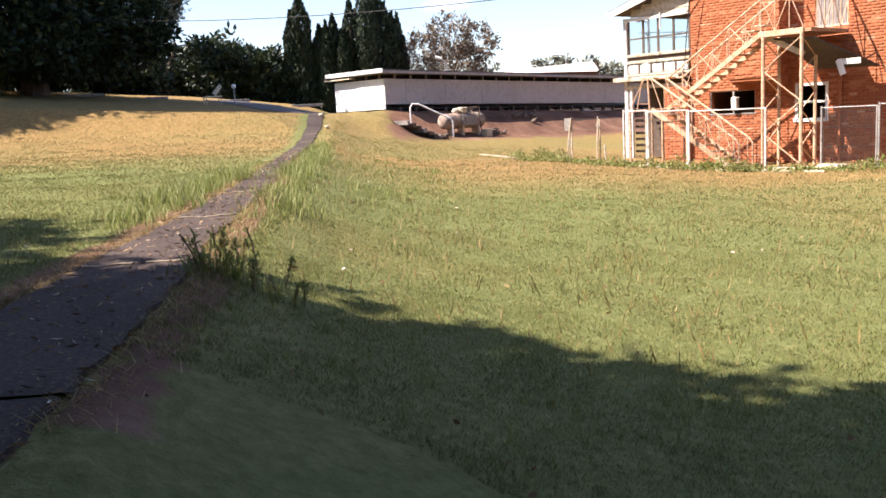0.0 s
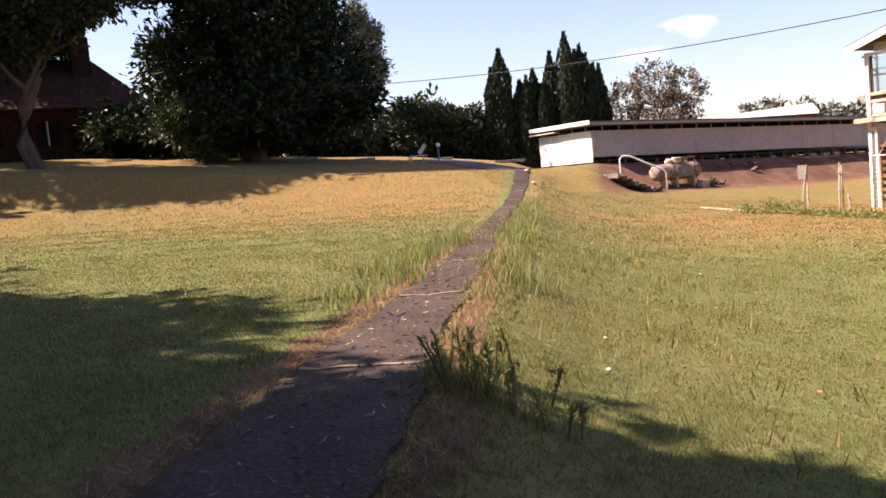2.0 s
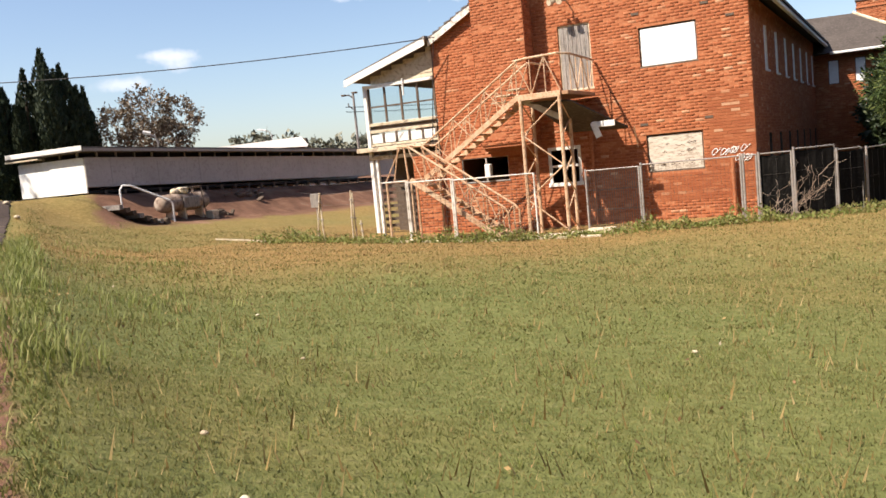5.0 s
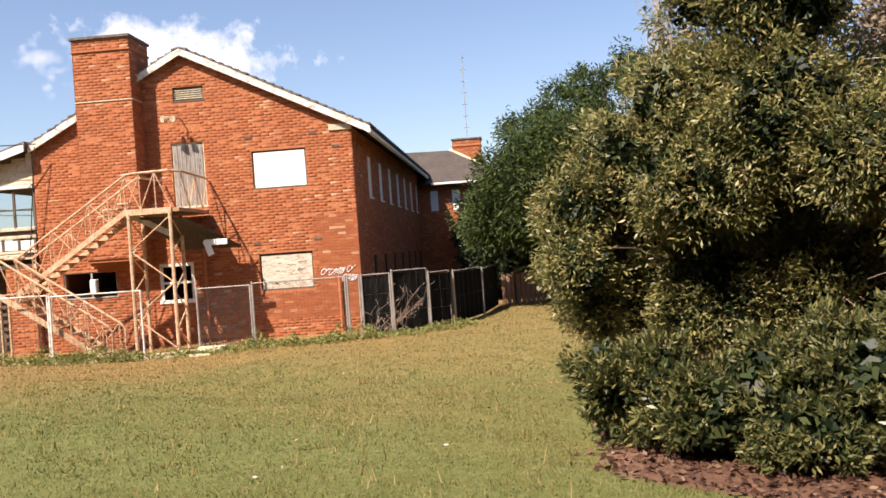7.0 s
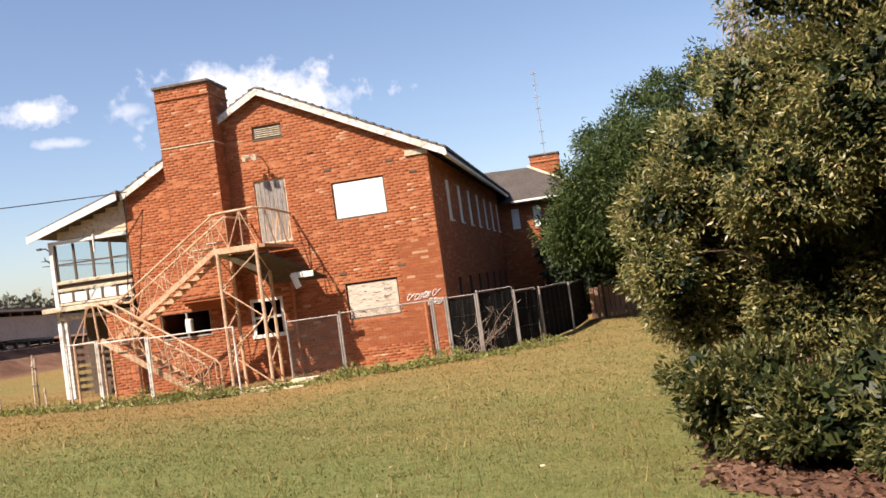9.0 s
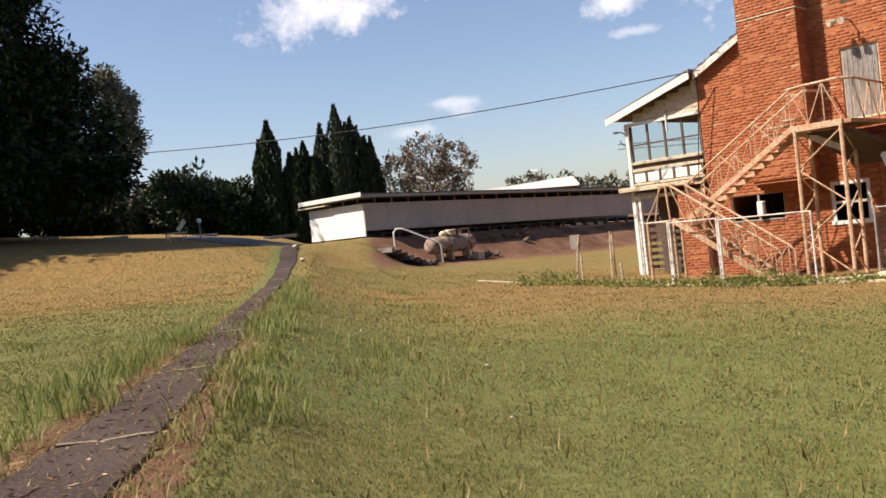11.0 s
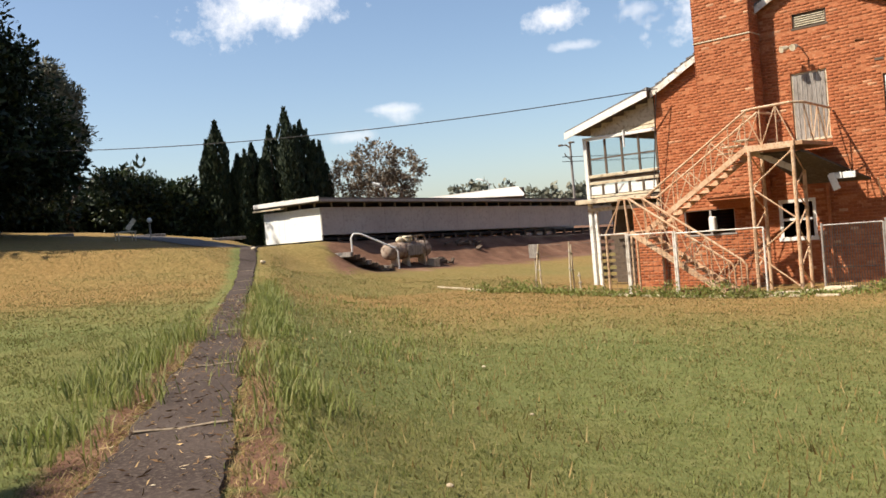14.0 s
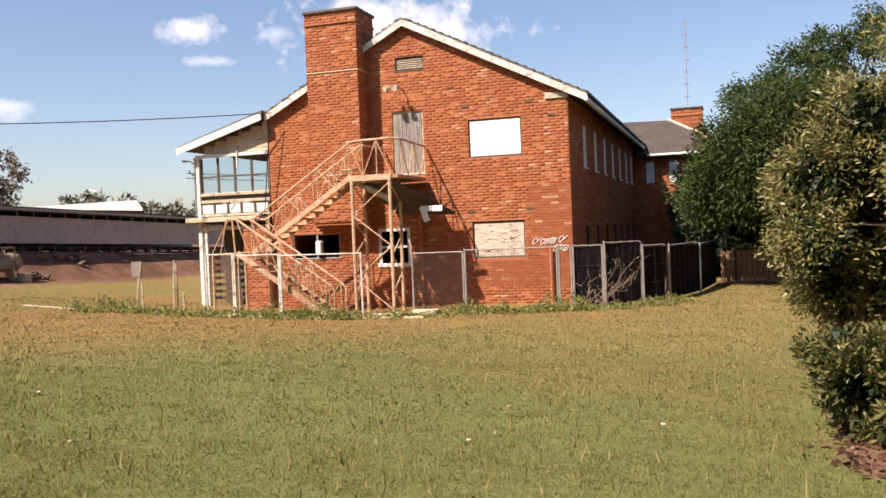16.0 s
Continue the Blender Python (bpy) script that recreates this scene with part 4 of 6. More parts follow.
def swan_lamp(name, x, y, z0, z1, reach, label, cat="street lamp"):
    s = thing(name, label, cat)
    part("pole", tube([(x, y, z0), (x, y, z1 - 0.3), (x - reach * 0.3, y - reach * 0.3, z1), (x - reach, y - reach, z1 + 0.12)], 0.04 if reach < 0.6 else 0.08, 6), M_GALV, s)
    part("lamp_head", bar((x - reach * 0.7, y - reach * 0.7, z1 + 0.12), (x - reach * 1.5, y - reach * 1.5, z1 + 0.22), 0.07 if reach < 0.6 else 0.14, 8), M_WHITE, s)


swan_lamp("roof_lamp", -23.6, 1.6, 2.6, 3.25, 0.26, "swan-neck lamp with a white head on the shed roof", "lamp")

# ---- gas tank, steps and rail on the bank ----
tank = thing("gas_tank", "rust-stained white gas tank on concrete feet", "tank")
TX, TY0, TY1, TZ, TR = -20.75, -1.55, 0.95, 0.50, 0.33
bm = bmesh.new()
prof = [(0.0, 0.0), (0.02, 0.16), (0.07, 0.27), (0.15, 0.31), (0.25, TR), (0.85, TR), (0.87, TR + 0.012), (0.92, TR + 0.012), (0.94, TR), (1.6, TR), (2.25, TR), (2.35, 0.31), (2.43, 0.25), (2.48, 0.16), (2.5, 0.0)]
rings = []
for d, r in prof:
    rings.append([bm.verts.new((TX + max(r, 0.001) * math.cos(k * math.tau / 24), TY0 + d, TZ + max(r, 0.001) * math.sin(k * math.tau / 24))) for k in range(24)])
for r0, r1 in zip(rings, rings[1:]):
    for k in range(24):
        bm.faces.new((r0[k], r1[k], r1[(k + 1) % 24], r0[(k + 1) % 24]))
bmesh.ops.recalc_face_normals(bm, faces=bm.faces)
part("body", bm, M_RUST, tank, smooth=True)
part("valve_dome", box((TX - 0.18, TY0 + 1.1, TZ + TR - 0.02), (TX + 0.18, TY0 + 1.5, TZ + TR + 0.24), 0.06), M_PEEL, tank, "pale valve cover")
for dy in (1.55, 2.1):
    part("guard_hoop", tube([(TX - 0.25, TY0 + dy, TZ + 0.26), (TX - 0.22, TY0 + dy, TZ + 0.52), (TX + 0.22, TY0 + dy, TZ + 0.52), (TX + 0.25, TY0 + dy, TZ + 0.26)], 0.025, 6), M_RUST, tank)
for dx in (-0.22, 0.22):
    part("guard_rail", bar((TX + dx, TY0 + 1.55, TZ + 0.52), (TX + dx, TY0 + 2.1, TZ + 0.52), 0.025, 6), M_RUST, tank)
part("strap", bar((TX, TY0 + 0.55, TZ), (TX, TY0 + 0.60, TZ), TR + 0.014, 24), M_RUST, tank)
for dy in (0.45, 1.05, 1.95):
    part("foot", box((TX - 0.14, TY0 + dy, gz(TX + 0.3, TY0 + dy) - 0.35), (TX + 0.26, TY0 + dy + 0.10, TZ - 0.22), 0.012), M_PEEL, tank)
tagged(obj("concrete_block", box((TX + 0.2, TY1 - 0.35, gz(TX + 0.4, TY1) - 0.1), (TX + 0.6, TY1 + 0.0, gz(TX + 0.4, TY1) + 0.32), 0.015), M_PEEL), "pale concrete block beside the gas tank", "block")
part("strap", bar((TX, TY0 + 1.75, TZ), (TX, TY0 + 1.80, TZ), TR + 0.014, 24), M_SOFFIT, tank)
part("front_plate", box((TX + TR + 0.02, TY0 + 0.95, TZ - 0.22), (TX + TR + 0.06, TY0 + 1.75, TZ + 0.18), 0.01), M_OLDWOOD, tank, "grey sheet panel wired to the side")
part("frame_bar", bar((TX + 0.2, TY0 + 1.0, TZ + 0.50), (TX + 0.26, TY0 + 2.0, TZ + 0.56), 0.02, 6), M_SOFFIT, tank)
part("frame_bar", bar((TX + 0.26, TY0 + 2.0, TZ + 0.56), (TX + 0.36, TY0 + 2.05, TZ - 0.45), 0.025, 6), M_SOFFIT, tank)
bm = bmesh.new()
bmesh.ops.create_icosphere(bm, subdivisions=2, radius=0.17, matrix=Matrix.Translation((TX - 0.05, TY0 + 0.95, TZ + TR + 0.08)) @ Matrix.Diagonal((1, 1.1, 0.85, 1)))
part("float_cap", bm, M_PEEL, tank, "round pale cap on top", smooth=True)
rd = random.Random(44)
# last six pieces stand in for the dark hollow beside the steps
for k in range(26):
    cx, cy = (-20.5, 1.5) if k < 9 else ((-21.9, 4.6) if k < 20 else (-20.6, -2.4))
    x, y = cx + rd.uniform(-0.35, 0.35), cy + rd.uniform(-0.9, 0.9) * (1.3 if k >= 9 else 0.6)
    z = gz(x, y)
    ln, a = rd.uniform(0.12, 0.38), rd.uniform(-0.6, 0.6)
    tagged(obj("scrap_timber", beam((x, y - ln / 2, z + 0.03 + rd.uniform(0, 0.12)), (x + a * ln, y + ln / 2, z + 0.05 + rd.uniform(0, 0.2)), rd.uniform(0.08, 0.3), rd.uniform(0.05, 0.14)), M_SOFFIT), "dark scrap of rotten timber, partly standing in for a dark hollow", "scrap", "scrap on the bank")
steps = thing("garden_steps", "dark timber sleeper steps set into the bank", "steps")
for i in range(8):
    f = i / 7
    x, y = -20.55 + 0.3 * f, -3.95 + 1.75 * f
    z = max(0.62 - 0.84 * f, gz(x, y) + 0.06)
    part("sleeper", beam((x - 0.5, y, z - 0.04), (x + 0.5, y + 0.1, z - 0.04), 0.16 + 0.05 * (i % 2), 0.17), M_SOFFIT if i % 3 else M_OLDWOOD, steps)
rail = thing("pipe_handrail", "bent white pipe handrail above the sleeper steps", "handrail")
z0 = gz(-21.2, -2.75)
part("pipe", tube([(-21.25, -2.75, z0 - 0.1), (-21.25, -2.75, 1.18), (-21.2, -2.66, 1.32), (-21.05, -2.45, 1.30), (-20.3, -1.35, 0.62), (-20.25, -1.30, 0.5), (-20.25, -1.3, gz(-20.25, -1.3) - 0.1)], 0.035, 8), M_WHITE, rail)

# ---- footpath of long slabs ----
def slab(s0, s1, seed):
    """One slab of the path with ragged edges; it is wider where the camera starts."""
    rs = np.random.RandomState(seed)
    bm, rows = bmesh.new(), []
    n = max(2, int((s1 - s0) / 0.22))
    for i in range(n + 1):
        s = s0 + (s1 - s0) * i / n
        left, right = path_edges(s)
        row = []
        for k, f in enumerate((0, 0.02, 0.3, 0.62, 0.98, 1.0)):
            u = left + (right - left) * f + (rs.uniform(-0.035, 0.035) if k in (0, 1, 4, 5) else 0)
            x, y = along(s, u)
            row.append(bm.verts.new((x, y, gz(x, y) + (-0.08 if k in (0, 5) else 0.030 + rs.uniform(-0.003, 0.003)))))
        rows.append(row)
    for r0, r1 in zip(rows, rows[1:]):
        for k in range(5):
            bm.faces.new((r0[k], r0[k + 1], r1[k + 1], r1[k]))
    bmesh.ops.recalc_face_normals(bm, faces=bm.faces)
    return bm


path = thing("path", "worn dark asphalt footpath with grass-filled joints", "path", kind="structure")
JOINTS = [-13, -9.8, -6.7, -3.6, -0.5, 2.45, 5.4, 8.6, 11.7, 14.6, 17.5, 20.3, 23.0, 25.6, 28.2, 31.5]
for i, (a, b) in enumerate(zip(JOINTS, JOINTS[1:])):
    part("path_slab", slab(a + 0.02, b - 0.02, i), M_PATH, path)
M_JOINT = weathered("dry_joint", (0.22, 0.17, 0.12), (0.30, 0.24, 0.17), (0.12, 0.09, 0.06), 20, 2, 0.95)
rs = random.Random(2)
for s in JOINTS[4:13]:
    pts = []
    for k in range(7):
        x, y = along(s + rs.uniform(-0.012, 0.012), path_edges(s)[0] + 0.05 + (path_edges(s)[1] - path_edges(s)[0] - 0.1) * k / 6)
        pts.append((x, y, gz(x, y) + 0.022 + rs.uniform(0, 0.010)))
    tagged(part("joint", tube(pts, 0.018, 5), M_JOINT, path, "pale strip in a path joint"))
drive = bmesh.new()
rows = []
for i in range(16):
    k = i / 15
    rows.append([])
    for j in range(5):
        x, y = -25.2 - 12 * k + (-0.2) * j, -4.9 + 3.0 * k - 3.6 * (j / 4) * (0.55 + 0.45 * k) + 1.6
        rows[-1].append(drive.verts.new((x, y, gz(x, y) + 0.035)))
for r0, r1 in zip(rows, rows[1:]):
    for j in range(4):
        drive.faces.new((r0[j], r0[j + 1], r1[j + 1], r1[j]))
bmesh.ops.recalc_face_normals(drive, faces=drive.faces)
tagged(obj("driveway", drive, M_ROAD), "grey asphalt driveway on the terrace", "road", kind="structure")

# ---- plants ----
# lightest stop stands in for sunlit leaves on the dark trees
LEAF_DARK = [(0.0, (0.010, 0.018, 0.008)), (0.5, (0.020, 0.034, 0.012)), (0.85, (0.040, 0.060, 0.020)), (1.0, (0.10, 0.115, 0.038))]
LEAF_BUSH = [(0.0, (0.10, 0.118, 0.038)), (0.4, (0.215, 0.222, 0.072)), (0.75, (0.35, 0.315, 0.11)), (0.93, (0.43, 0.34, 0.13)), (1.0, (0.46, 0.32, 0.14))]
LEAF_FERN = [(0.0, (0.032, 0.054, 0.017)), (0.5, (0.062, 0.098, 0.027)), (1.0, (0.14, 0.165, 0.05))]
LEAF_CYP = [(0.0, (0.012, 0.022, 0.010)), (0.6, (0.024, 0.040, 0.016)), (1.0, (0.045, 0.060, 0.024))]
LEAF_BROWN = [(0.0, (0.11, 0.084, 0.052)), (0.5, (0.20, 0.15, 0.10)), (1.0, (0.31, 0.24, 0.165))]
# haze of distance is put into these paler, greyer leaf colours
LEAF_FAR = [(0.0, (0.11, 0.118, 0.08)), (0.5, (0.17, 0.172, 0.12)), (1.0, (0.25, 0.24, 0.175))]
GRASS = [(0.0, (0.125, 0.148, 0.042)), (0.4, (0.178, 0.195, 0.062)), (0.8, (0.245, 0.238, 0.085)), (1.0, (0.36, 0.305, 0.14))]
STRAW = [(0.0, (0.20, 0.14, 0.045)), (0.5, (0.34, 0.235, 0.09)), (1.0, (0.50, 0.39, 0.19))]
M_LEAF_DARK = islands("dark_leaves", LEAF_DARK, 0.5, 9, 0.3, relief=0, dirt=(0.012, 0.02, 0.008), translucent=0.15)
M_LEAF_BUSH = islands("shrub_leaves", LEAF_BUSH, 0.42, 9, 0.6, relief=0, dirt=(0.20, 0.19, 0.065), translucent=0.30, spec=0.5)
M_PALING = weathered("brown_paling", (0.36, 0.21, 0.145), (0.44, 0.29, 0.21), (0.20, 0.11, 0.075), 10, 1.2, 0.9, stretch=(3, 3, 0.7))
# darker copy of the tall shrub's leaf colours, for the low shrub's shade
M_LEAF_LOW_SHADED = islands("low_shrub_shaded_leaves", [(0.0, (0.034, 0.046, 0.016)), (0.4, (0.085, 0.098, 0.032)), (0.8, (0.20, 0.195, 0.065)), (1.0, (0.34, 0.28, 0.11))], 0.38, 9, 0.6, relief=0, dirt=(0.08, 0.085, 0.03), translucent=0.25, spec=0.3)
M_LEAF_FERN = islands("feathery_leaves", LEAF_FERN, 0.65, 9, 0.5, relief=0, dirt=(0.03, 0.05, 0.015), translucent=0.25, spec=0.15)
M_LEAF_CYP = islands("cypress_sprays", LEAF_CYP, 0.7, 9, 0.5, relief=0, dirt=(0.02, 0.03, 0.012))
M_LEAF_BROWN = islands("brown_grey_leaves", LEAF_BROWN, 0.7, 9, 0.5, relief=0, dirt=(0.15, 0.115, 0.075))
M_LEAF_FAR = islands("haze_paled_leaves", LEAF_FAR, 0.7, 5, 0.1, relief=0, dirt=(0.10, 0.10, 0.065))
M_GRASS = islands("grass_blades", GRASS, 0.8, 7, 0.22, relief=0, dirt=(0.29, 0.225, 0.085), translucent=0.35, spec=0.15)
M_STRAW = islands("straw_blades", STRAW, 0.8, 7, 0.35, relief=0, dirt=(0.30, 0.22, 0.09), translucent=0.2)
M_WEED = islands("weed_leaves", [(0.0, (0.16, 0.195, 0.045)), (0.6, (0.27, 0.31, 0.08)), (1.0, (0.40, 0.38, 0.16))], 0.6, 7, 0.5, relief=0, dirt=(0.22, 0.21, 0.08), translucent=0.35)


def unit(rs, n):
    v = rs.normal(size=(n, 3))
    return v / np.linalg.norm(v, axis=1, keepdims=True)


def leaf_arrays(rs, centres, size, aspect, spread=0.4, droop=0.0, out=None):
    """A pointed four-cornered leaf at each centre, turned by chance or along a given way."""
    n = len(centres)
    d = unit(rs, n)
    if out is not None:
        d = out + d * 0.75
    d[:, 2] -= droop
    d /= np.linalg.norm(d, axis=1, keepdims=True)
    w = np.cross(d, unit(rs, n))
    w /= np.linalg.norm(w, axis=1, keepdims=True) + 1e-9
    ln = size * rs.uniform(1 - spread, 1 + spread, (n, 1))
    wd = ln * aspect
    up = np.cross(w, d)
    V = np.stack([centres - d * ln * 0.5, centres + w * wd * 0.5 + up * ln * 0.06, centres + d * ln * 0.5, centres - w * wd * 0.5 + up * ln * 0.06], 1)
    return V.reshape(-1, 3), np.arange(n * 4).reshape(-1, 4)


def clump_points(rs, blobs, n, shell=0.55, tufts=0, tuft_r=0.3):
    """Points gathered on the outer part of a few ellipsoids, in tufts, so that gaps stay."""
    vol = np.array([b[3] * b[4] + b[4] * b[5] + b[3] * b[5] for b in blobs])
    pick = rs.choice(len(blobs), size=tufts or n, p=vol / vol.sum())
    B = np.array(blobs)[pick]
    d = unit(rs, len(pick))
    r = shell + (1 - shell) * rs.rand(len(pick), 1) ** 0.6
    r *= 1 + 0.16 * np.sin(d[:, :1] * 7 + B[:, :1]) * np.cos(d[:, 1:2] * 6 + B[:, 1:2])
    c = B[:, :3] + d * r * B[:, 3:]
    if not tufts:
        return c, d
    k = rs.randint(0, tufts, n)
    off = unit(rs, n) * (rs.rand(n, 1) ** 0.5) * tuft_r * rs.uniform(0.6, 1.3, (tufts, 1))[k]
    return c[k] + off, d[k] * 0.6 + off / tuft_r * 0.6


def limb_points(rs, a, b, n=6, sag=0.12):
    a, b = np.array(a, float), np.array(b, float)
    L = np.linalg.norm(b - a)
    return [tuple(a + (b - a) * i / (n - 1) + (rs.normal(size=3) * sag * L * 0.12 if 0 < i < n - 1 else 0)) for i in range(n)]


def tree(name, label, base, trunk_top, trunk_r, blobs, mat, leaves, leaf, aspect=0.45, tufts=0, tuft_r=0.4, limbs=9, bark=None, seed=1, shell=0.55, droop=0.0, floor=None, core=0, core_leaf=0.34):
    """A tree: a tapered trunk, limbs into the crown's clumps and a crown of many small leaves."""
    rs = np.random.RandomState(seed)
    bark = bark or M_BARK
    t = thing(name, label, "tree" if "shrub" not in name else "shrub")
    z = gz(base[0], base[1])
    top = Vector(trunk_top)
    pts = limb_points(rs, (base[0], base[1], z - 0.2), trunk_top, 8, 0.25)
    part("trunk", tube(pts, lambda f: trunk_r * (1.25 - 0.95 * f), 9), bark, t)
    for i in range(limbs):
        b = blobs[i % len(blobs)]
        f = 0.30 + 0.65 * (i / max(1, limbs - 1))
        j = int(f * 7)
        tgt = np.array(b[:3]) + unit(rs, 1)[0] * np.array(b[3:]) * 0.55
        part("limb", tube(limb_points(rs, pts[j], tgt, 6, 0.5), lambda q, k=trunk_r * (0.55 - 0.3 * f): max(0.012, k * (1 - 0.85 * q)), 6), bark, t)
    c, d = clump_points(rs, blobs, leaves, shell, tufts, tuft_r)
    if floor is not None:
        keep = c[:, 2] > floor
        c, d = c[keep], d[keep]
    V, F = leaf_arrays(rs, c, leaf, aspect, 0.4, droop, d)
    ob = from_arrays("crown", V, F, mat)
    ob.parent = t
    # dark inner leaves stand in for the shade inside the crown
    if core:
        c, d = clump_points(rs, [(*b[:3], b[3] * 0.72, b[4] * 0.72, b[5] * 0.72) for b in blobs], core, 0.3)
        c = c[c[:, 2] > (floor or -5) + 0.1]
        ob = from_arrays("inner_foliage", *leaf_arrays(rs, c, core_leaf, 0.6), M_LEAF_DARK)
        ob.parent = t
    return t


# great shrub beside the lawn, its low skirt, and trees behind it
SH = [(5.2, -13.2, 1.5, 0.55, 0.6, 0.6), (5.75, -13.3, 2.05, 0.7, 0.65, 0.7), (6.36, -13.75, 2.76, 0.6, 0.6, 0.6), (5.0, -13.3, 0.95, 0.44, 0.5, 0.44),
      (5.18, -13.49, 0.73, 0.5, 0.5, 0.5), (5.74, -12.46, 1.09, 0.69, 0.65, 1.2), (6.05, -12.63, 2.01, 0.75, 0.65, 0.79), (5.4, -12.76, 0.18, 0.47, 0.65, 0.63),
      (6.62, -13.91, 1.75, 0.99, 0.79, 0.85), (6.98, -13.86, 2.75, 0.70, 0.65, 0.78), (7.9, -14.75, 4.15, 0.6, 0.5, 0.65), (7.51, -14.4, 2.48, 1.02, 0.82, 1.02), (7.6, -14.42, 3.77, 1.02, 0.82, 0.88),
      (6.88, -13.79, 4.05, 0.65, 0.65, 0.65), (8.27, -14.86, 1.91, 0.97, 0.78, 0.71), (8.95, -15.33, 1.39, 0.74, 0.65, 0.8), (6.27, -12.43, 0.37, 1.05, 0.84, 0.89),
      (7.57, -12.09, 0.36, 1.32, 1.06, 1.07), (8.69, -12.39, 0.23, 1.2, 0.97, 1.05), (9.63, -13.19, 0.43, 1.13, 0.9, 1.05), (8.4, -14.27, 4.68, 1.37, 1.1, 0.82),
      (7.67, -12.82, 1.91, 1.53, 0.97, 1.29), (7.08, -13.25, 0.13, 1.21, 0.65, 1.05), (8.37, -13.51, 0.18, 1.21, 0.65, 1.13), (9.42, -14.19, 0.71, 1.05, 0.65, 1.05),
      (9.28, -13.74, 2.18, 1.29, 0.97, 1.13), (9.93, -14.56, 2.47, 0.97, 0.81, 0.97)]
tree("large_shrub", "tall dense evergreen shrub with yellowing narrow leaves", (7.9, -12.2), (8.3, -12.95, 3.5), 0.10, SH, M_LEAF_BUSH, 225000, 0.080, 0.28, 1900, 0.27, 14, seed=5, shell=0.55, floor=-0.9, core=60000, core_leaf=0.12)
SK = [(5.18, -15.67, -0.38, 0.37, 0.65, 0.48), (5.61, -15.9, -0.46, 0.55, 0.65, 0.56), (5.99, -16.46, -0.63, 0.6, 0.65, 0.5), (6.55, -16.62, -0.49, 0.58, 0.65, 0.58),
      (6.67, -17.1, -0.69, 0.55, 0.65, 0.44), (7.28, -16.93, -0.42, 0.61, 0.65, 0.61), (7.8, -17.09, -0.15, 0.55, 0.65, 0.73), (7.54, -17.73, -0.72, 0.5, 0.65, 0.48),
      (7.39, -16.28, -0.36, 0.61, 0.65, 0.57), (8.44, -17.62, -0.25, 0.73, 0.73, 0.77), (6.52, -15.73, -0.66, 0.65, 0.65, 0.4)]
tree("low_shrub", "low spreading shrub with glossy narrow leaves", (7.4, -16.7), (7.45, -16.7, 0.0), 0.06, SK, M_LEAF_LOW_SHADED, 60000, 0.09, 0.28, 430, 0.17, 10, seed=6, shell=0.6, floor=-0.9, core=20000, core_leaf=0.15)
stems = thing("bare_sapling", "dead sapling with pale upright bare stems in the shrub", "sapling")
rsb = np.random.RandomState(77)
for k in range(15):
    x, top = 6.42 + 0.026 * k + rsb.normal(0, 0.015), 4.3 + rsb.uniform(0, 0.9)
    root = (6.75 + rsb.normal(0, 0.05), -12.3 + rsb.normal(0, 0.05), gz(6.75, -12.3) - 0.1)
    bend = (x, -12.6 + rsb.normal(0, 0.06), 2.9)
    tip = (x + rsb.normal(0.04, 0.07), bend[1] + rsb.normal(0, 0.1), top)
    line = limb_points(rsb, root, bend, 5, 0.15)[:-1] + limb_points(rsb, bend, tip, 6, 0.18)
    stem = part("stem", tube(line, lambda q, r=rsb.uniform(0.006, 0.012): r * (1.3 - 0.9 * q), 5), M_PALEBARK, stems)
    for j in range(2):
        q = line[6 + j]
        part("twig", tube(limb_points(rsb, q, (q[0] + rsb.normal(0, 0.14), q[1], q[2] + rsb.uniform(0.15, 0.4)), 4, 0.5), 0.004, 4), M_PALEBARK, stem)
BS = [(10.69, -11.54, 3.85, 1.12, 0.9, 0.77), (11.66, -11.54, 4.61, 1.38, 1.1, 1.04), (11.42, -11.5, 2.72, 1.04, 0.83, 0.95), (11.05, -11.21, 1.57, 1.32, 0.99, 1.07)]
tree("brown_shrub", "half-dead brown-leaved tree behind the evergreen shrub", (11.6, -11.2), (11.5, -11.4, 4.1), 0.09, BS, M_LEAF_BROWN, 60000, 0.098, 0.35, 1100, 0.32, 14, bark=M_PALEBARK, seed=19, shell=0.3)
FE = [(5.0, 4.6, 3.0, 1.7, 1.8, 1.4), (6.0, 4.8, 4.1, 1.6, 1.6, 1.2), (7.2, 5.0, 4.2, 1.3, 1.4, 1.1), (3.9, 4.6, 2.1, 1.1, 1.2, 1.0), (5.8, 4.6, 1.9, 2.1, 1.6, 1.0), (8.8, 5.4, 3.6, 1.6, 1.6, 1.3), (9.0, 6.0, 0.8, 2.0, 1.6, 1.7), (5.0, 8.6, 2.6, 1.6, 2.0, 1.6)]
tree("feathery_tree", "dark green feathery-leaved tree beside the house", (6.4, 4.8), (6.8, 4.8, 4.6), 0.16, FE, M_LEAF_FERN, 80000, 0.18, 0.24, 1000, 0.6, 12, seed=7, droop=0.3, core=5000)
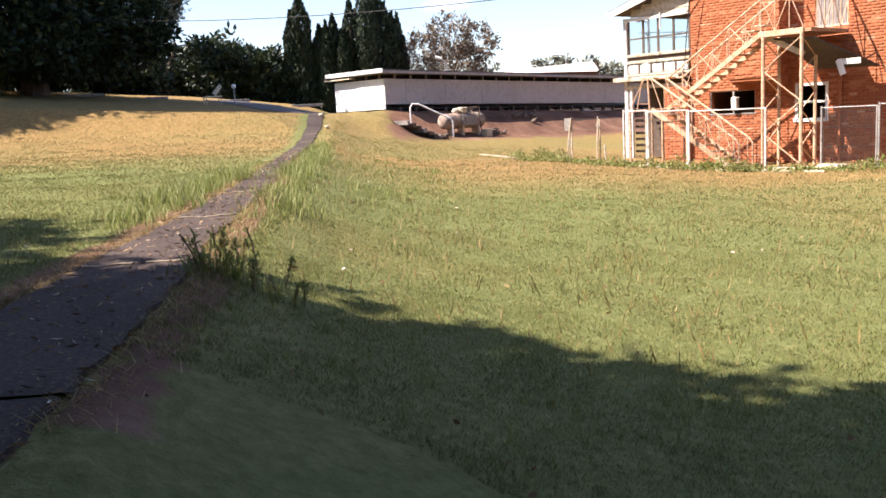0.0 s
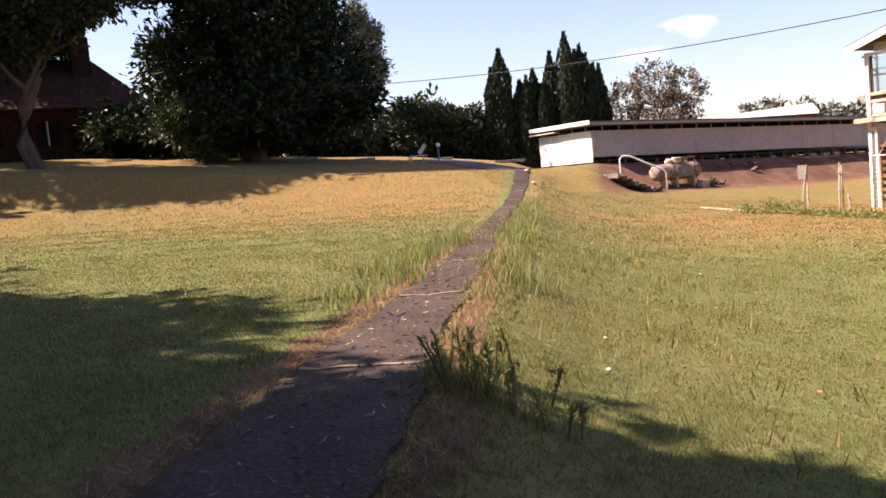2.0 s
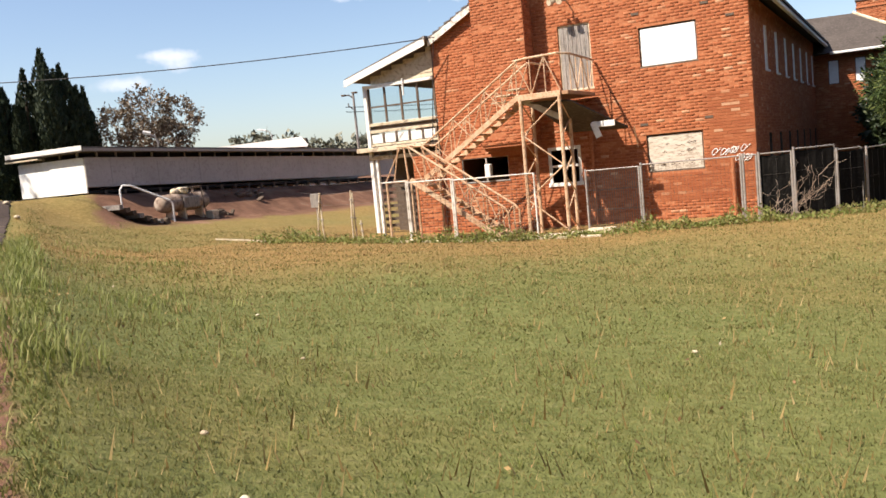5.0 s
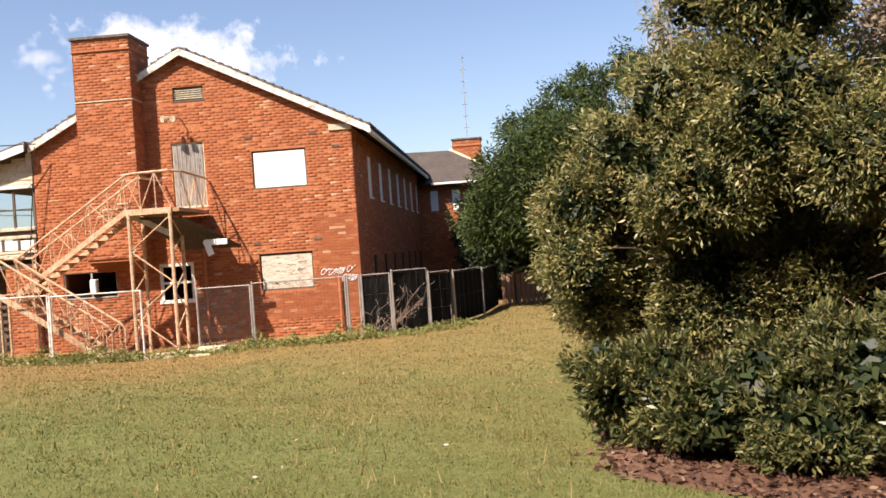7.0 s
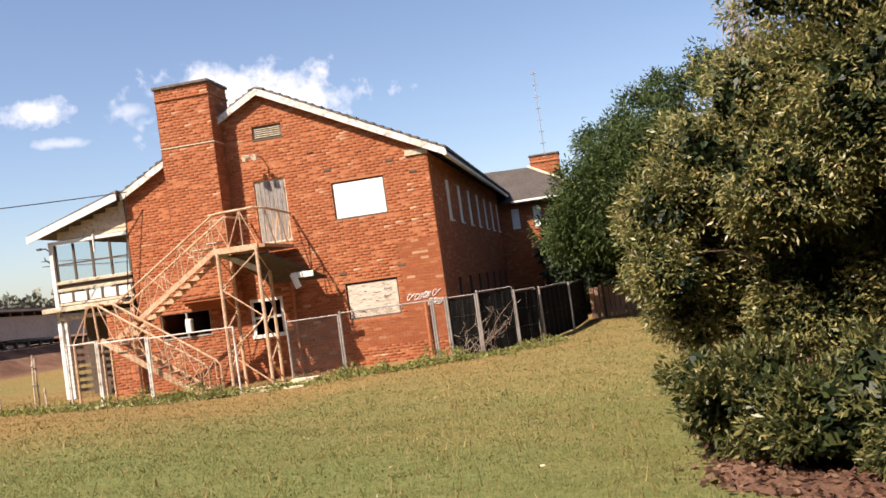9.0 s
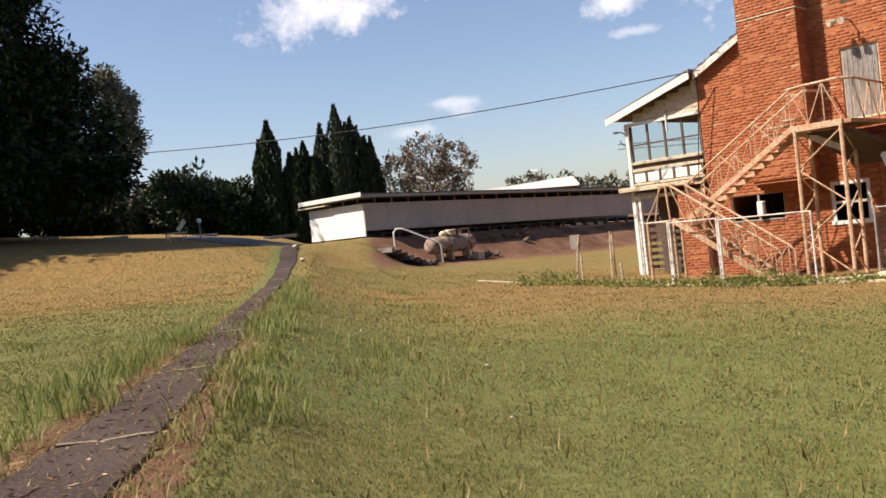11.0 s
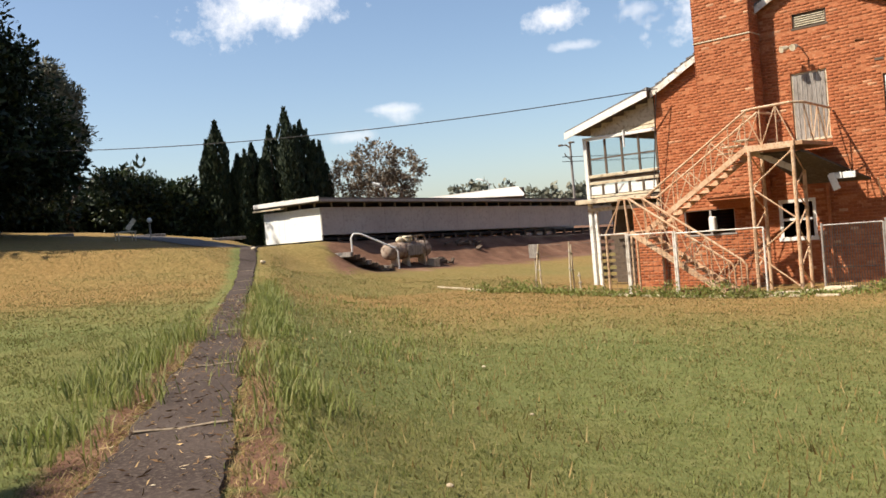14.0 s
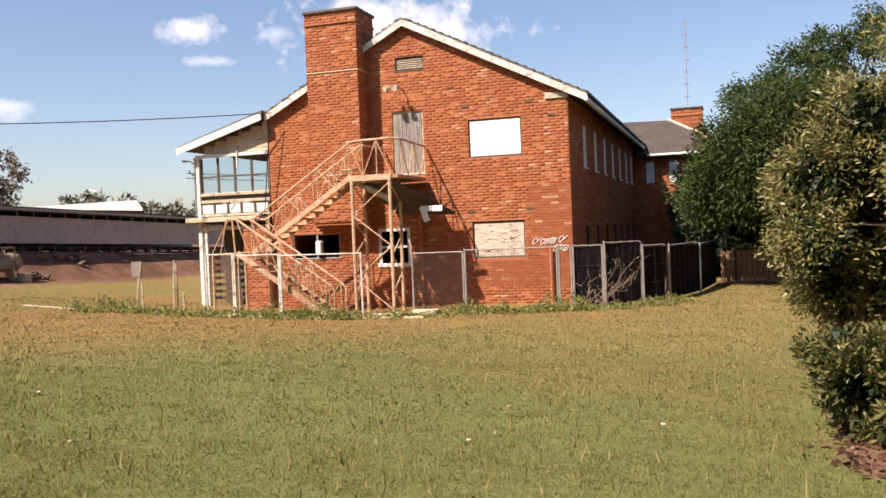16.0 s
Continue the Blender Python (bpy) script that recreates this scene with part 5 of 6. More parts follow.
# hidden row behind the feathery tree, added to darken the side wall
for i, (x, y, zt, r) in enumerate(((6.6, 11.0, 5.8, 2.2), (6.8, 15.0, 6.0, 2.2), (7.4, 19.0, 6.0, 2.4), (10.6, 9.5, 6.4, 2.8), (11.5, 14.0, 6.6, 2.8))):
    bl = [(x, y, 1.6, r, r * 1.1, 2.4), (x + 0.3, y + 0.5, zt - 1.6, r * 0.85, r, 1.6), (x - 0.2, y - 1.0, 0.4, r * 0.9, r, 1.3)]
    tree("garden_tree", "dense dark green tree added to block sky from the side wall", (x, y), (x, y, zt - 1.2), 0.15, bl, M_LEAF_DARK, 12000, 0.28, 0.5, 600, 0.5, 6, seed=130 + i, core=3000)
# added dark mass that stands in for the shade in the passage
tree("garden_shrub", "dark bushy shrub added in place of the side passage's shade", (3.9, 11.5), (3.8, 11.6, 2.2), 0.07, [(3.7, 11, 0.5, 1.3, 2.0, 1.8), (3.5, 14, 1.3, 1.5, 2.0, 2.3), (4.8, 9.6, 1.0, 1.3, 1.4, 1.9), (3.6, 17, 1.6, 1.7, 2.0, 2.4)], M_LEAF_DARK, 26000, 0.2, 0.5, 900, 0.4, 8, seed=140, core=6000)
bf = thing("paling_fence", "low brown weathered paling fence under the trees", "fence")
rs = np.random.RandomState(21)
for k in range(34):
    x = 3.95 + 0.175 * k
    part("paling", box((x, 6.9, gz(x, 6.9) - 0.1), (x + 0.15, 6.925, gz(x, 6.9) + 1.15 + rs.uniform(-0.06, 0.06)), 0.004), M_PALING, bf)
for k in range(4):
    x = 4.4 + 1.7 * k
    part("post", box((x, 6.80, gz(x, 6.9) - 0.1), (x + 0.08, 6.895, gz(x, 6.9) + 1.35), 0.006), M_PALEBARK if k % 2 else M_BARK, bf)
GU = [(7.4, 18.0, 7.4, 1.7, 1.8, 1.1), (9.4, 19.0, 8.4, 1.9, 1.8, 1.2), (5.8, 18.0, 6.4, 1.5, 1.5, 0.9), (12.2, 19.0, 9.2, 2.4, 2.0, 1.4), (8.6, 18.4, 6.0, 2.0, 1.8, 1.4)]
tree("gum_tree", "tall open-crowned gum tree behind the wing", (9.5, 21.0), (9.8, 20.0, 8.5), 0.25, GU, M_LEAF_FERN, 17000, 0.24, 0.28, 260, 0.6, 12, bark=M_PALEBARK, seed=8, droop=0.4)
G2 = [(11.3, -4.3, 9.4, 1.7, 1.5, 1.6), (13.0, -4.6, 8.4, 1.9, 1.6, 1.7), (10.0, -4.0, 8.2, 1.0, 1.0, 1.0), (14.6, -5.0, 9.6, 2.2, 1.8, 1.8)]
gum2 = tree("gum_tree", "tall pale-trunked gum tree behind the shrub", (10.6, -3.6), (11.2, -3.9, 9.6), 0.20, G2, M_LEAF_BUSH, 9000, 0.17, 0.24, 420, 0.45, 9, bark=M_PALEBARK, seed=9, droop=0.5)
rs = np.random.RandomState(12)
for i, (dx, dz) in enumerate(((-0.5, 0.2), (-0.15, 0.9), (0.25, 0.6))):
    part("limb", tube(limb_points(rs, (10.6, -3.6, 3.5), (10.2 + dx * 1.6, -3.7, 8.6 + dz), 7, 0.3), lambda f: 0.10 * (1 - 0.75 * f), 7), M_PALEBARK, gum2, "pale peeling limb")
dead = thing("dead_branches", "bare grey dead branches leaning out of the shrub", "branches")
for i in range(16):
    a = (10.2 + rs.uniform(0, 1.6), -15.0 + rs.uniform(-0.3, 0.5), 0.75 + rs.uniform(-0.95, 2.1))
    b = (8.25 + rs.uniform(-0.5, 1.3), -15.05 + rs.uniform(-0.55, 0.4), a[2] + rs.uniform(-0.5, 0.9))
    p = limb_points(rs, a, b, 7, 0.8)
    br = part("branch", tube(p, lambda f: 0.018 * (1 - 0.8 * f), 5), M_PALEBARK, dead)
    for k in range(3):
        q = p[2 + k]
        part("twig", tube(limb_points(rs, q, (q[0] - rs.uniform(0.2, 0.9), q[1] + rs.uniform(-0.3, 0.3), q[2] + rs.uniform(-0.5, 0.6)), 4, 0.8), 0.006, 4), M_PALEBARK, br)

# dark trees by the far house
# the two wide blobs above 14.5 m are unseen, added to shade the terrace
BT = [(-38, -12.4, 6.6, 4.8, 4.6, 3.2), (-37.6, -12.0, 10.5, 4.0, 3.7, 3.2), (-38, -12.4, 14.2, 3.6, 3.4, 3.0), (-38, -15.4, 7.6, 2.6, 2.0, 2.6), (-36.6, -8.8, 7.2, 2.8, 2.2, 3.0), (-36.9, -9.0, 10.0, 1.9, 1.5, 1.9),
      (-36.5, -17.5, 14.6, 4.2, 4.0, 1.6), (-37.6, -13, 14.9, 4.6, 4.8, 1.6), (-38.4, -15.2, 12.0, 2.2, 1.8, 1.8), (-36.4, -7.4, 5.6, 1.6, 1.4, 1.4), (-37.6, -12.8, 4.9, 4.6, 4.4, 1.5)]
tree("large_dark_tree", "huge dense dark evergreen tree on the terrace", (-38, -12.5), (-38, -12.2, 14.5), 0.55, BT, M_LEAF_DARK, 80000, 0.32, 0.45, 1600, 1.0, 18, seed=15, shell=0.5, floor=3.4, core=9000)
# highest blobs lie out of view, added to shade the terrace
BT2 = [(-33.6, -22.6, 9.8, 3.2, 2.6, 1.9), (-33.8, -20.6, 12.2, 3.6, 3.2, 2.0), (-34.2, -24.4, 8.6, 2.5, 2.4, 1.5), (-33.2, -19.6, 10.2, 1.9, 1.8, 1.0), (-34, -25, 13, 3.4, 3, 2.4), (-36, -22, 14.8, 4.4, 4.8, 1.5), (-36.4, -28, 14.8, 4.6, 4.4, 1.6), (-32.8, -19.2, 14.2, 3.2, 3.0, 1.3), (-31.8, -17.5, 13.2, 2.2, 2.2, 1.0)]
tree("dark_tree", "dark open-branched tree beside the far house", (-33.9, -22.9), (-33.8, -22.4, 12.5), 0.30, BT2, M_LEAF_DARK, 70000, 0.32, 0.42, 2200, 0.7, 16, seed=16)
GR = [(-50.8, 0.1, 11.2, 1.2, 1.1, 1.3), (-50.8, 0.6, 9.2, 1.0, 1.0, 1.2), (-51, -0.4, 13.0, 0.9, 0.9, 0.8)]
tree("gum_tree", "slender pale gum tree behind the dark tree", (-51, 0.3), (-50.8, 0.6, 12.5), 0.14, GR, M_LEAF_FAR, 7000, 0.30, 0.35, 300, 0.6, 8, seed=17)
UB = [(-36, -15.5, 4.2, 1.2, 1.2, 1.3), (-36.2, -14.8, 5.4, 0.9, 0.9, 0.8), (-36.2, -16.4, 5.0, 1.0, 1.0, 1.0)]
tree("garden_shrub", "sunlit garden shrub under the dark tree", (-36.1, -15.6), (-36.1, -15.4, 4.6), 0.06, UB, M_LEAF_FERN, 6000, 0.20, 0.4, 300, 0.3, 6, seed=18)
# mostly unseen trees, added sunward to shade the far house and terrace
for i, (x, y, z, r) in enumerate(((-50.5, -31, 12.5, 4.8), (-51, -23, 13.5, 4.6), (-42, -30, 11.5, 4.0), (-44, -36, 12.0, 4.6), (-51, -37, 12.0, 4.6))):
    bl = [(x, y, z, r, r, 2.6), (x + 1.8, y + 1.6, z - 2.2, r * 0.6, r * 0.6, 1.6), (x - 1.6, y - 1.2, z + 2.0, r * 0.7, r * 0.7, 2.0), (x + 1.0, y - 2.4, z - 1.6, r * 0.6, r * 0.5, 1.5)]
    tree("dark_tree", "tall dark spreading tree added to shade the far house", (x, y), (x, y, z), 0.32, bl, M_LEAF_DARK, 26000, 0.36, 0.42, 900, 0.85, 12, seed=90 + i, shell=0.4)
# hedge of trees and cypresses beyond the shed
# last four are added to stand in for the dark beneath the big tree
for i, (x, y, zt, r) in enumerate(((-51.6, 2.8, 7.2, 2.4), (-50.2, 4.6, 6.6, 2.1), (-49.2, 6.6, 6.2, 1.7), (-49.4, 8.2, 5.6, 1.6), (-52.5, 0.6, 5.6, 1.7), (-53.5, -2.4, 5.2, 1.8), (-48.6, 9.6, 6.0, 1.6), (-47.2, 11.4, 5.2, 1.6), (-44, -17, 6.6, 2.4), (-44.4, -13, 6.4, 2.5), (-45, -9, 6.2, 2.4), (-45, -5, 5.6, 2.2))):
    z = gz(x, y)
    bl = [(x, y, z + (zt - z) * 0.45, r, r, (zt - z) * 0.5), (x - 0.2, y + r * 0.3, zt - 1.3, r * 0.75, r * 0.7, 1.3), (x + 0.3, y - r * 0.5, z + 1.4, r * 0.9, r * 0.8, 1.5)]
    tree("garden_tree", "rounded dark green tree in the boundary planting", (x, y), (x, y, zt - 1.0), 0.16, bl, M_LEAF_DARK, 7000, 0.30, 0.5, 360, 0.5, 6, seed=30 + i)


def cypress(x, y, zt, r, seed, spires):
    rs = np.random.RandomState(seed)
    z = gz(x, y)
    t = thing("cypress", "tall dark columnar cypress with pointed spires", "tree", "cypresses beyond the shed")
    part("trunk", tube([(x, y, z - 0.2), (x, y, z + (zt - z) * 0.5), (x, y, zt - 0.6)], lambda f: 0.22 * (1 - 0.9 * f), 7), M_BARK, t)
    C, D = [], []
    for i in range(spires):
        a = rs.uniform(0, math.tau)
        rr = r * (0 if i == 0 else rs.uniform(0.5, 1.05))
        sx, sy, top = x + rr * math.cos(a), y + rr * math.sin(a), zt - (0 if i == 0 else rs.uniform(0.3, 0.38 * (zt - z)))
        w = r * (0.85 if spires < 4 else 0.6) * (1 if i == 0 else rs.uniform(0.55, 0.85))
        n = 13000 // spires
        f = rs.rand(n) ** 0.9
        prof = np.clip(np.minimum(1, (1 - f) * 3.6), 0.09, 1) * w * (0.9 + 0.1 * np.sin(f * 9 + i))
        th = rs.uniform(0, math.tau, n)
        q = prof * np.sqrt(rs.uniform(0.45, 1, n))
        C.append(np.stack([sx + q * np.cos(th), sy + q * np.sin(th), z + 0.3 + f * (top - z - 0.3)], 1))
        D.append(np.stack([0.35 * np.cos(th), 0.35 * np.sin(th), np.ones(n) * 1.4], 1))
    V, F = leaf_arrays(rs, np.concatenate(C), 0.36, 0.30, 0.4, 0, np.concatenate(D))
    ob = from_arrays("crown", V, F, M_LEAF_CYP)
    ob.parent = t


cypress(-47.4, 9.0, 9.9, 1.05, 41, 3)
cypress(-46.2, 11.0, 8.3, 1.2, 42, 6)
cypress(-44.6, 12.8, 10.6, 1.7, 43, 8)
cypress(-43.6, 14.4, 8.2, 1.2, 44, 6)
cypress(-45.4, 12.0, 9.4, 1.3, 45, 6)
cypress(-44.0, 13.6, 9.6, 1.4, 46, 7)
cypress(-46.8, 10.2, 7.6, 1.2, 47, 6)
BR = [(-40.8, 17.4, 6.2, 1.9, 1.9, 1.7), (-39.4, 19.0, 5.6, 1.6, 1.6, 1.5), (-42.2, 16.2, 5.4, 1.6, 1.6, 1.5), (-40.6, 17.8, 4.0, 2.4, 2.4, 1.6)]
tree("brown_tree", "grey-brown thin-leaved tree behind the shed", (-40.6, 17.6), (-40.6, 17.6, 5.8), 0.2, BR, M_LEAF_BROWN, 9000, 0.22, 0.45, 900, 0.34, 16, seed=50)
# distant woods and roofs
rs = np.random.RandomState(60)
bl = []
for i in range(46):
    f = i / 45
    x, y = -120 + 112 * f + rs.uniform(-3, 3), 46 + 52 * f + rs.uniform(-5, 5)
    bl.append((x, y, 2.4 + rs.uniform(-0.8, 1.2), rs.uniform(3, 6), rs.uniform(3, 6), rs.uniform(2.4, 4.2)))
c, d = clump_points(rs, bl, 52000, 0.6, 2600, 0.9)
ob = from_arrays("far_woods", *leaf_arrays(rs, c, 0.75, 0.5, 0.4, 0, d), M_LEAF_FAR)
tagged(ob, "hazy belt of distant bushland trees", "woods", kind="stuff")
bl = []
for i in range(60):
    a = math.pi * (0.88 + 0.7 * i / 59)
    rr = 78 + rs.uniform(-6, 8)
    x, y = rr * math.cos(a), rr * math.sin(a) - 10
    bl.append((x, y, 4.5 + rs.uniform(-1, 2), rs.uniform(3, 5), rs.uniform(3, 5), rs.uniform(3, 4.5)))
c, d = clump_points(rs, bl, 40000, 0.6, 2200, 0.9)
tagged(from_arrays("far_woods", *leaf_arrays(rs, c, 0.75, 0.5, 0.4, 0, d), M_LEAF_DARK), "dark belt of trees behind the gardens", "woods", kind="stuff")
bl = []
for i in range(26):
    x, y = 6 + 44 * i / 25 + rs.uniform(-1, 1), 30 - 1.3 * i + rs.uniform(-2, 2)
    bl.append((x, y, 2.6 + rs.uniform(-0.6, 1.6), rs.uniform(2.4, 4), rs.uniform(2.4, 4), rs.uniform(2.4, 4)))
c, d = clump_points(rs, bl, 22000, 0.6, 1300, 0.7)
tagged(from_arrays("far_woods", *leaf_arrays(rs, c, 0.5, 0.5, 0.4, 0, d), M_LEAF_FERN), "green belt of trees behind the wing", "woods", kind="stuff")

# unseen belt, added only to cut the sky light from behind
bl = []
for i in range(60):
    a = math.radians(200 + 195 * i / 59)
    x, y = 4 + (44 + rs.uniform(-3, 3)) * math.cos(a), -20 + (40 + rs.uniform(-3, 3)) * math.sin(a)
    bl.append((x, y, 4 + rs.uniform(-1, 1), 3.6, 3.6, 5))
    bl.append((x, y, 11 + rs.uniform(-1, 1.5), 3.4, 3.4, 5))
c, d = clump_points(rs, bl, 60000, 0.5, 4200, 1.1)
tagged(from_arrays("tree_belt", *leaf_arrays(rs, c, 1.0, 0.6, 0.4, 0, d), M_LEAF_DARK), "unseen tall belt of trees added behind the walker to block sky", "woods", kind="stuff")

# trees behind the walker, known by the shade that they cast on the lawn
for i, (x, y, r) in enumerate(((0.8, -30.7, 3.7), (4.0, -29.3, 3.6), (-0.6, -32.1, 3.0), (-6.5, -32.7, 3.8), (-3.1, -34.9, 3.8), (9.1, -29.2, 4.0), (-12, -34.5, 3.8))):
    # last blob is added low at the back to block sky over the shade
    bl = [(x, y, 8.2, r, r, 2.0), (x + 1.4, y + 1.0, 7.0, r * 0.6, r * 0.6, 1.3), (x - 1.5, y + 0.6, 7.4, r * 0.65, r * 0.6, 1.3), (x, y - 1.5, 10.6, r * 0.9, r * 0.9, 2.2), (x, y - 2.5, 6.2, r * 0.9, r * 0.7, 1.6), (x, y - 5.0, 3.6, r, 1.8, 3.2)]
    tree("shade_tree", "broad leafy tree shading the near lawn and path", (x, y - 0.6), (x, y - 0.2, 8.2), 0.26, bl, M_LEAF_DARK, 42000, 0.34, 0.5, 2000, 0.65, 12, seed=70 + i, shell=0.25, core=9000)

# ---- grass ----
def blades(rs, x, y, tall, wide, lean):
    n = len(x)
    z = ground_z(x, y)
    a, b = rs.uniform(0, math.tau, n), rs.uniform(0, math.tau, n)
    h = tall * rs.uniform(0.5, 1.35, n)
    w = wide * rs.uniform(0.7, 1.3, n)
    base = np.stack([x, y, z - 0.01], 1)
    side = np.stack([np.cos(a), np.sin(a), np.zeros(n)], 1) * w[:, None] * 0.5
    tip = base + np.stack([np.cos(b) * h * lean, np.sin(b) * h * lean, h], 1)
    V = np.stack([base - side, base + side, tip], 1)
    return V.reshape(-1, 3), np.arange(n * 3).reshape(-1, 3)


def dryness(x, y):
    s, u = (x - P0.x) * PD.x + (y - P0.y) * PD.y, (x - P0.x) * PN.x + (y - P0.y) * PN.y
    d = 0.5 * step(-18.5, -5, y) * (x > -14) + 0.7 * step(9, 20, s) * (u < -0.8) + 0.4 * step(9, 20, s) * (u > 0)
    return np.clip(d + 0.22 * lumps(x, y, 4.0, 8), 0.06, 0.9)


def lawn(name, mat, want_dry, rings, seed, label):
    rs = np.random.RandomState(seed)
    VV, FF, k = [], [], 0
    for (r0, r1, dens, tall, wide) in rings:
        n = int(math.pi * (r1 * r1 - r0 * r0) * dens * 0.5)
        r = np.sqrt(rs.uniform(r0 * r0, r1 * r1, n))
        a = rs.uniform(math.radians(45), math.radians(225), n)
        x, y = 4.7 + r * np.cos(a), -25.3 + r * np.sin(a)
        s, u = (x - P0.x) * PD.x + (y - P0.y) * PD.y, (x - P0.x) * PN.x + (y - P0.y) * PN.y
        left, right = path_edges(s)
        bare = 0.85 * np.exp(-((u - left + 0.16) / 0.16) ** 2) + 0.8 * np.exp(-((u - right - 0.16) / 0.16) ** 2)
        ok = ~((u > left) & (u < right)) & (rs.rand(n) > bare)
        ok &= ~((bank(x, y) > 0.3) & (u > 1.0)) & ~((y > -1.2) & (x < 2) & (x > -12.2))
        ok &= ~((x > np.interp(y, [-22, -18.2, -17.2, -15.5, -12.5, -9, -7.5, 0, 4], [9, 6.1, 5.05, 5.2, 5.8, 6.6, 7.5, 7.9, 7.9])) & (y > -20.5))
        d = dryness(x, y)
        ok &= (rs.rand(n) < d) if want_dry else (rs.rand(n) > d * 0.8)
        ok &= (lumps(x, y, 0.7, 9) + rs.uniform(-0.9, 0.9, n)) > -0.85
        x, y = x[ok], y[ok]
        V, F = blades(rs, x, y, tall * (1 + 0.35 * lumps(x, y, 1.3, 10)), wide, 0.55)
        VV.append(V)
        FF.append(F + k)
        k += len(V)
    ob = from_arrays(name, np.concatenate(VV), np.concatenate(FF), mat)
    return tagged(ob, label, "grass", kind="stuff")


lawn("lawn_grass", M_GRASS, False, [(1.5, 5, 4600, 0.030, 0.0085), (5, 9, 2600, 0.028, 0.012), (9, 15, 1000, 0.029, 0.020), (15, 32, 300, 0.030, 0.040)], 1, "short green lawn grass")
lawn("dry_grass", M_STRAW, True, [(1.5, 6, 1500, 0.045, 0.006), (6, 12, 620, 0.042, 0.010), (12, 34, 240, 0.038, 0.028)], 2, "dry straw-coloured grass")


def lawn_tufts(seed):
    """Small upright tufts with pale tips, thicker and taller in patches."""
    rs = np.random.RandomState(seed)
    n = 5200
    r, a = 1.6 + 17 * rs.rand(n) ** 0.8, rs.uniform(math.radians(48), math.radians(190), n)
    x, y = 4.4 + r * np.cos(a), -25.0 + r * np.sin(a)
    u = (x - P0.x) * PN.x + (y - P0.y) * PN.y
    ok = ((u > 0.5) | (u < -0.9)) & (lumps(x, y, 2.2, 14) + rs.uniform(-0.35, 0.35, n) > 0.0) & (x < 4.9 + 0.1 * (y + 15) * (y > -15))
    x, y = x[ok], y[ok]
    m = 7
    px, py = np.repeat(x, m) + rs.normal(0, 0.022, len(x) * m), np.repeat(y, m) + rs.normal(0, 0.022, len(x) * m)
    tall = np.repeat(rs.uniform(0.045, 0.095, len(x)), m)
    V, F = blades(rs, px, py, tall, 0.009, 0.45)
    tagged(from_arrays("lawn_tufts", V, F, M_WEED), "small bright upright grass tufts on the lawn", "grass", kind="stuff")


lawn_tufts(33)


def dry_stalks(seed):
    """Single pale seed stalks left standing above the mown grass, thicker in drifts."""
    rs = np.random.RandomState(seed)
    n = 9000
    r, a = 3.0 + 15 * rs.rand(n) ** 0.8, rs.uniform(math.radians(60), math.radians(150), n)
    x, y = 4.4 + r * np.cos(a), -25.0 + r * np.sin(a)
    u = (x - P0.x) * PN.x + (y - P0.y) * PN.y
    ok = (u > 0.7) & (lumps(x, y, 1.6, 21) + rs.uniform(-0.6, 0.6, n) > 0.25) & (x < 4.7 + 0.1 * (y + 15) * (y > -15)) & (y < -5)
    x, y = x[ok], y[ok]
    V, F = blades(rs, x, y, rs.uniform(0.08, 0.18, len(x)), 0.015, 0.35)
    tagged(from_arrays("dry_stalks", V, F, M_STRAW), "thin pale dry grass stalks standing in the lawn", "grass", kind="stuff")


dry_stalks(35)


def weed_tuft(name, label, x, y, n, tall, spread, mat, seed, wide=0.014, stems=0):
    """A tuft of bent blades, with upright seed stems where there are any."""
    rs = np.random.RandomState(seed)
    t = thing(name, label, "weed", "weeds along the path")
    z = gz(x, y)
    px, py = x + rs.normal(0, spread, n), y + rs.normal(0, spread, n)
    h = tall * rs.uniform(0.45, 1.15, n)
    a = rs.uniform(0, math.tau, n)
    out = np.stack([np.cos(a), np.sin(a), np.zeros(n)], 1)
    side = np.stack([-np.sin(a), np.cos(a), np.zeros(n)], 1) * wide * 0.5
    b = np.stack([px, py, ground_z(px, py) - 0.02], 1)
    up = np.array((0, 0, 1.0))
    m = b + out * (h * 0.18)[:, None] + up * (h * 0.6)[:, None]
    tip = b + out * (h * 0.5)[:, None] + up * (h * 0.98)[:, None]
    V = np.stack([b - side, b + side, m + side * 0.9, m - side * 0.9, tip, tip + side * 0.1], 1).reshape(-1, 3)
    k = np.arange(n)[:, None] * 6
    F = np.concatenate([k + np.array((0, 1, 2, 3)), k + np.array((3, 2, 5, 4))])
    ob = from_arrays("foliage", V, F, mat)
    ob.parent = t
    ob["kind"] = "stuff"
    for i in range(stems):
        sx, sy, hh = x + rs.normal(0, spread * 0.8), y + rs.normal(0, spread * 0.8), tall * rs.uniform(0.9, 1.5)
        top = (sx + rs.normal(0, 0.05), sy + rs.normal(0, 0.05), z + hh)
        part("stem", tube([(sx, sy, z - 0.02), ((sx + top[0]) / 2 + 0.01, (sy + top[1]) / 2, z + hh * 0.55), top], 0.006, 4), M_STRAW_STEM, t)
        lv = 15
        f = rs.uniform(0.25, 1.0, lv)
        c = np.stack([sx + (top[0] - sx) * f, sy + (top[1] - sy) * f, z + hh * f], 1) + rs.normal(0, 0.012, (lv, 3))
        o2 = from_arrays("stem_leaves", *leaf_arrays(rs, c, 0.06, 0.25, 0.4, 0, unit(rs, lv) + np.array((0, 0, 0.8))), mat)
        o2.parent = t
        o2["kind"] = "stuff"


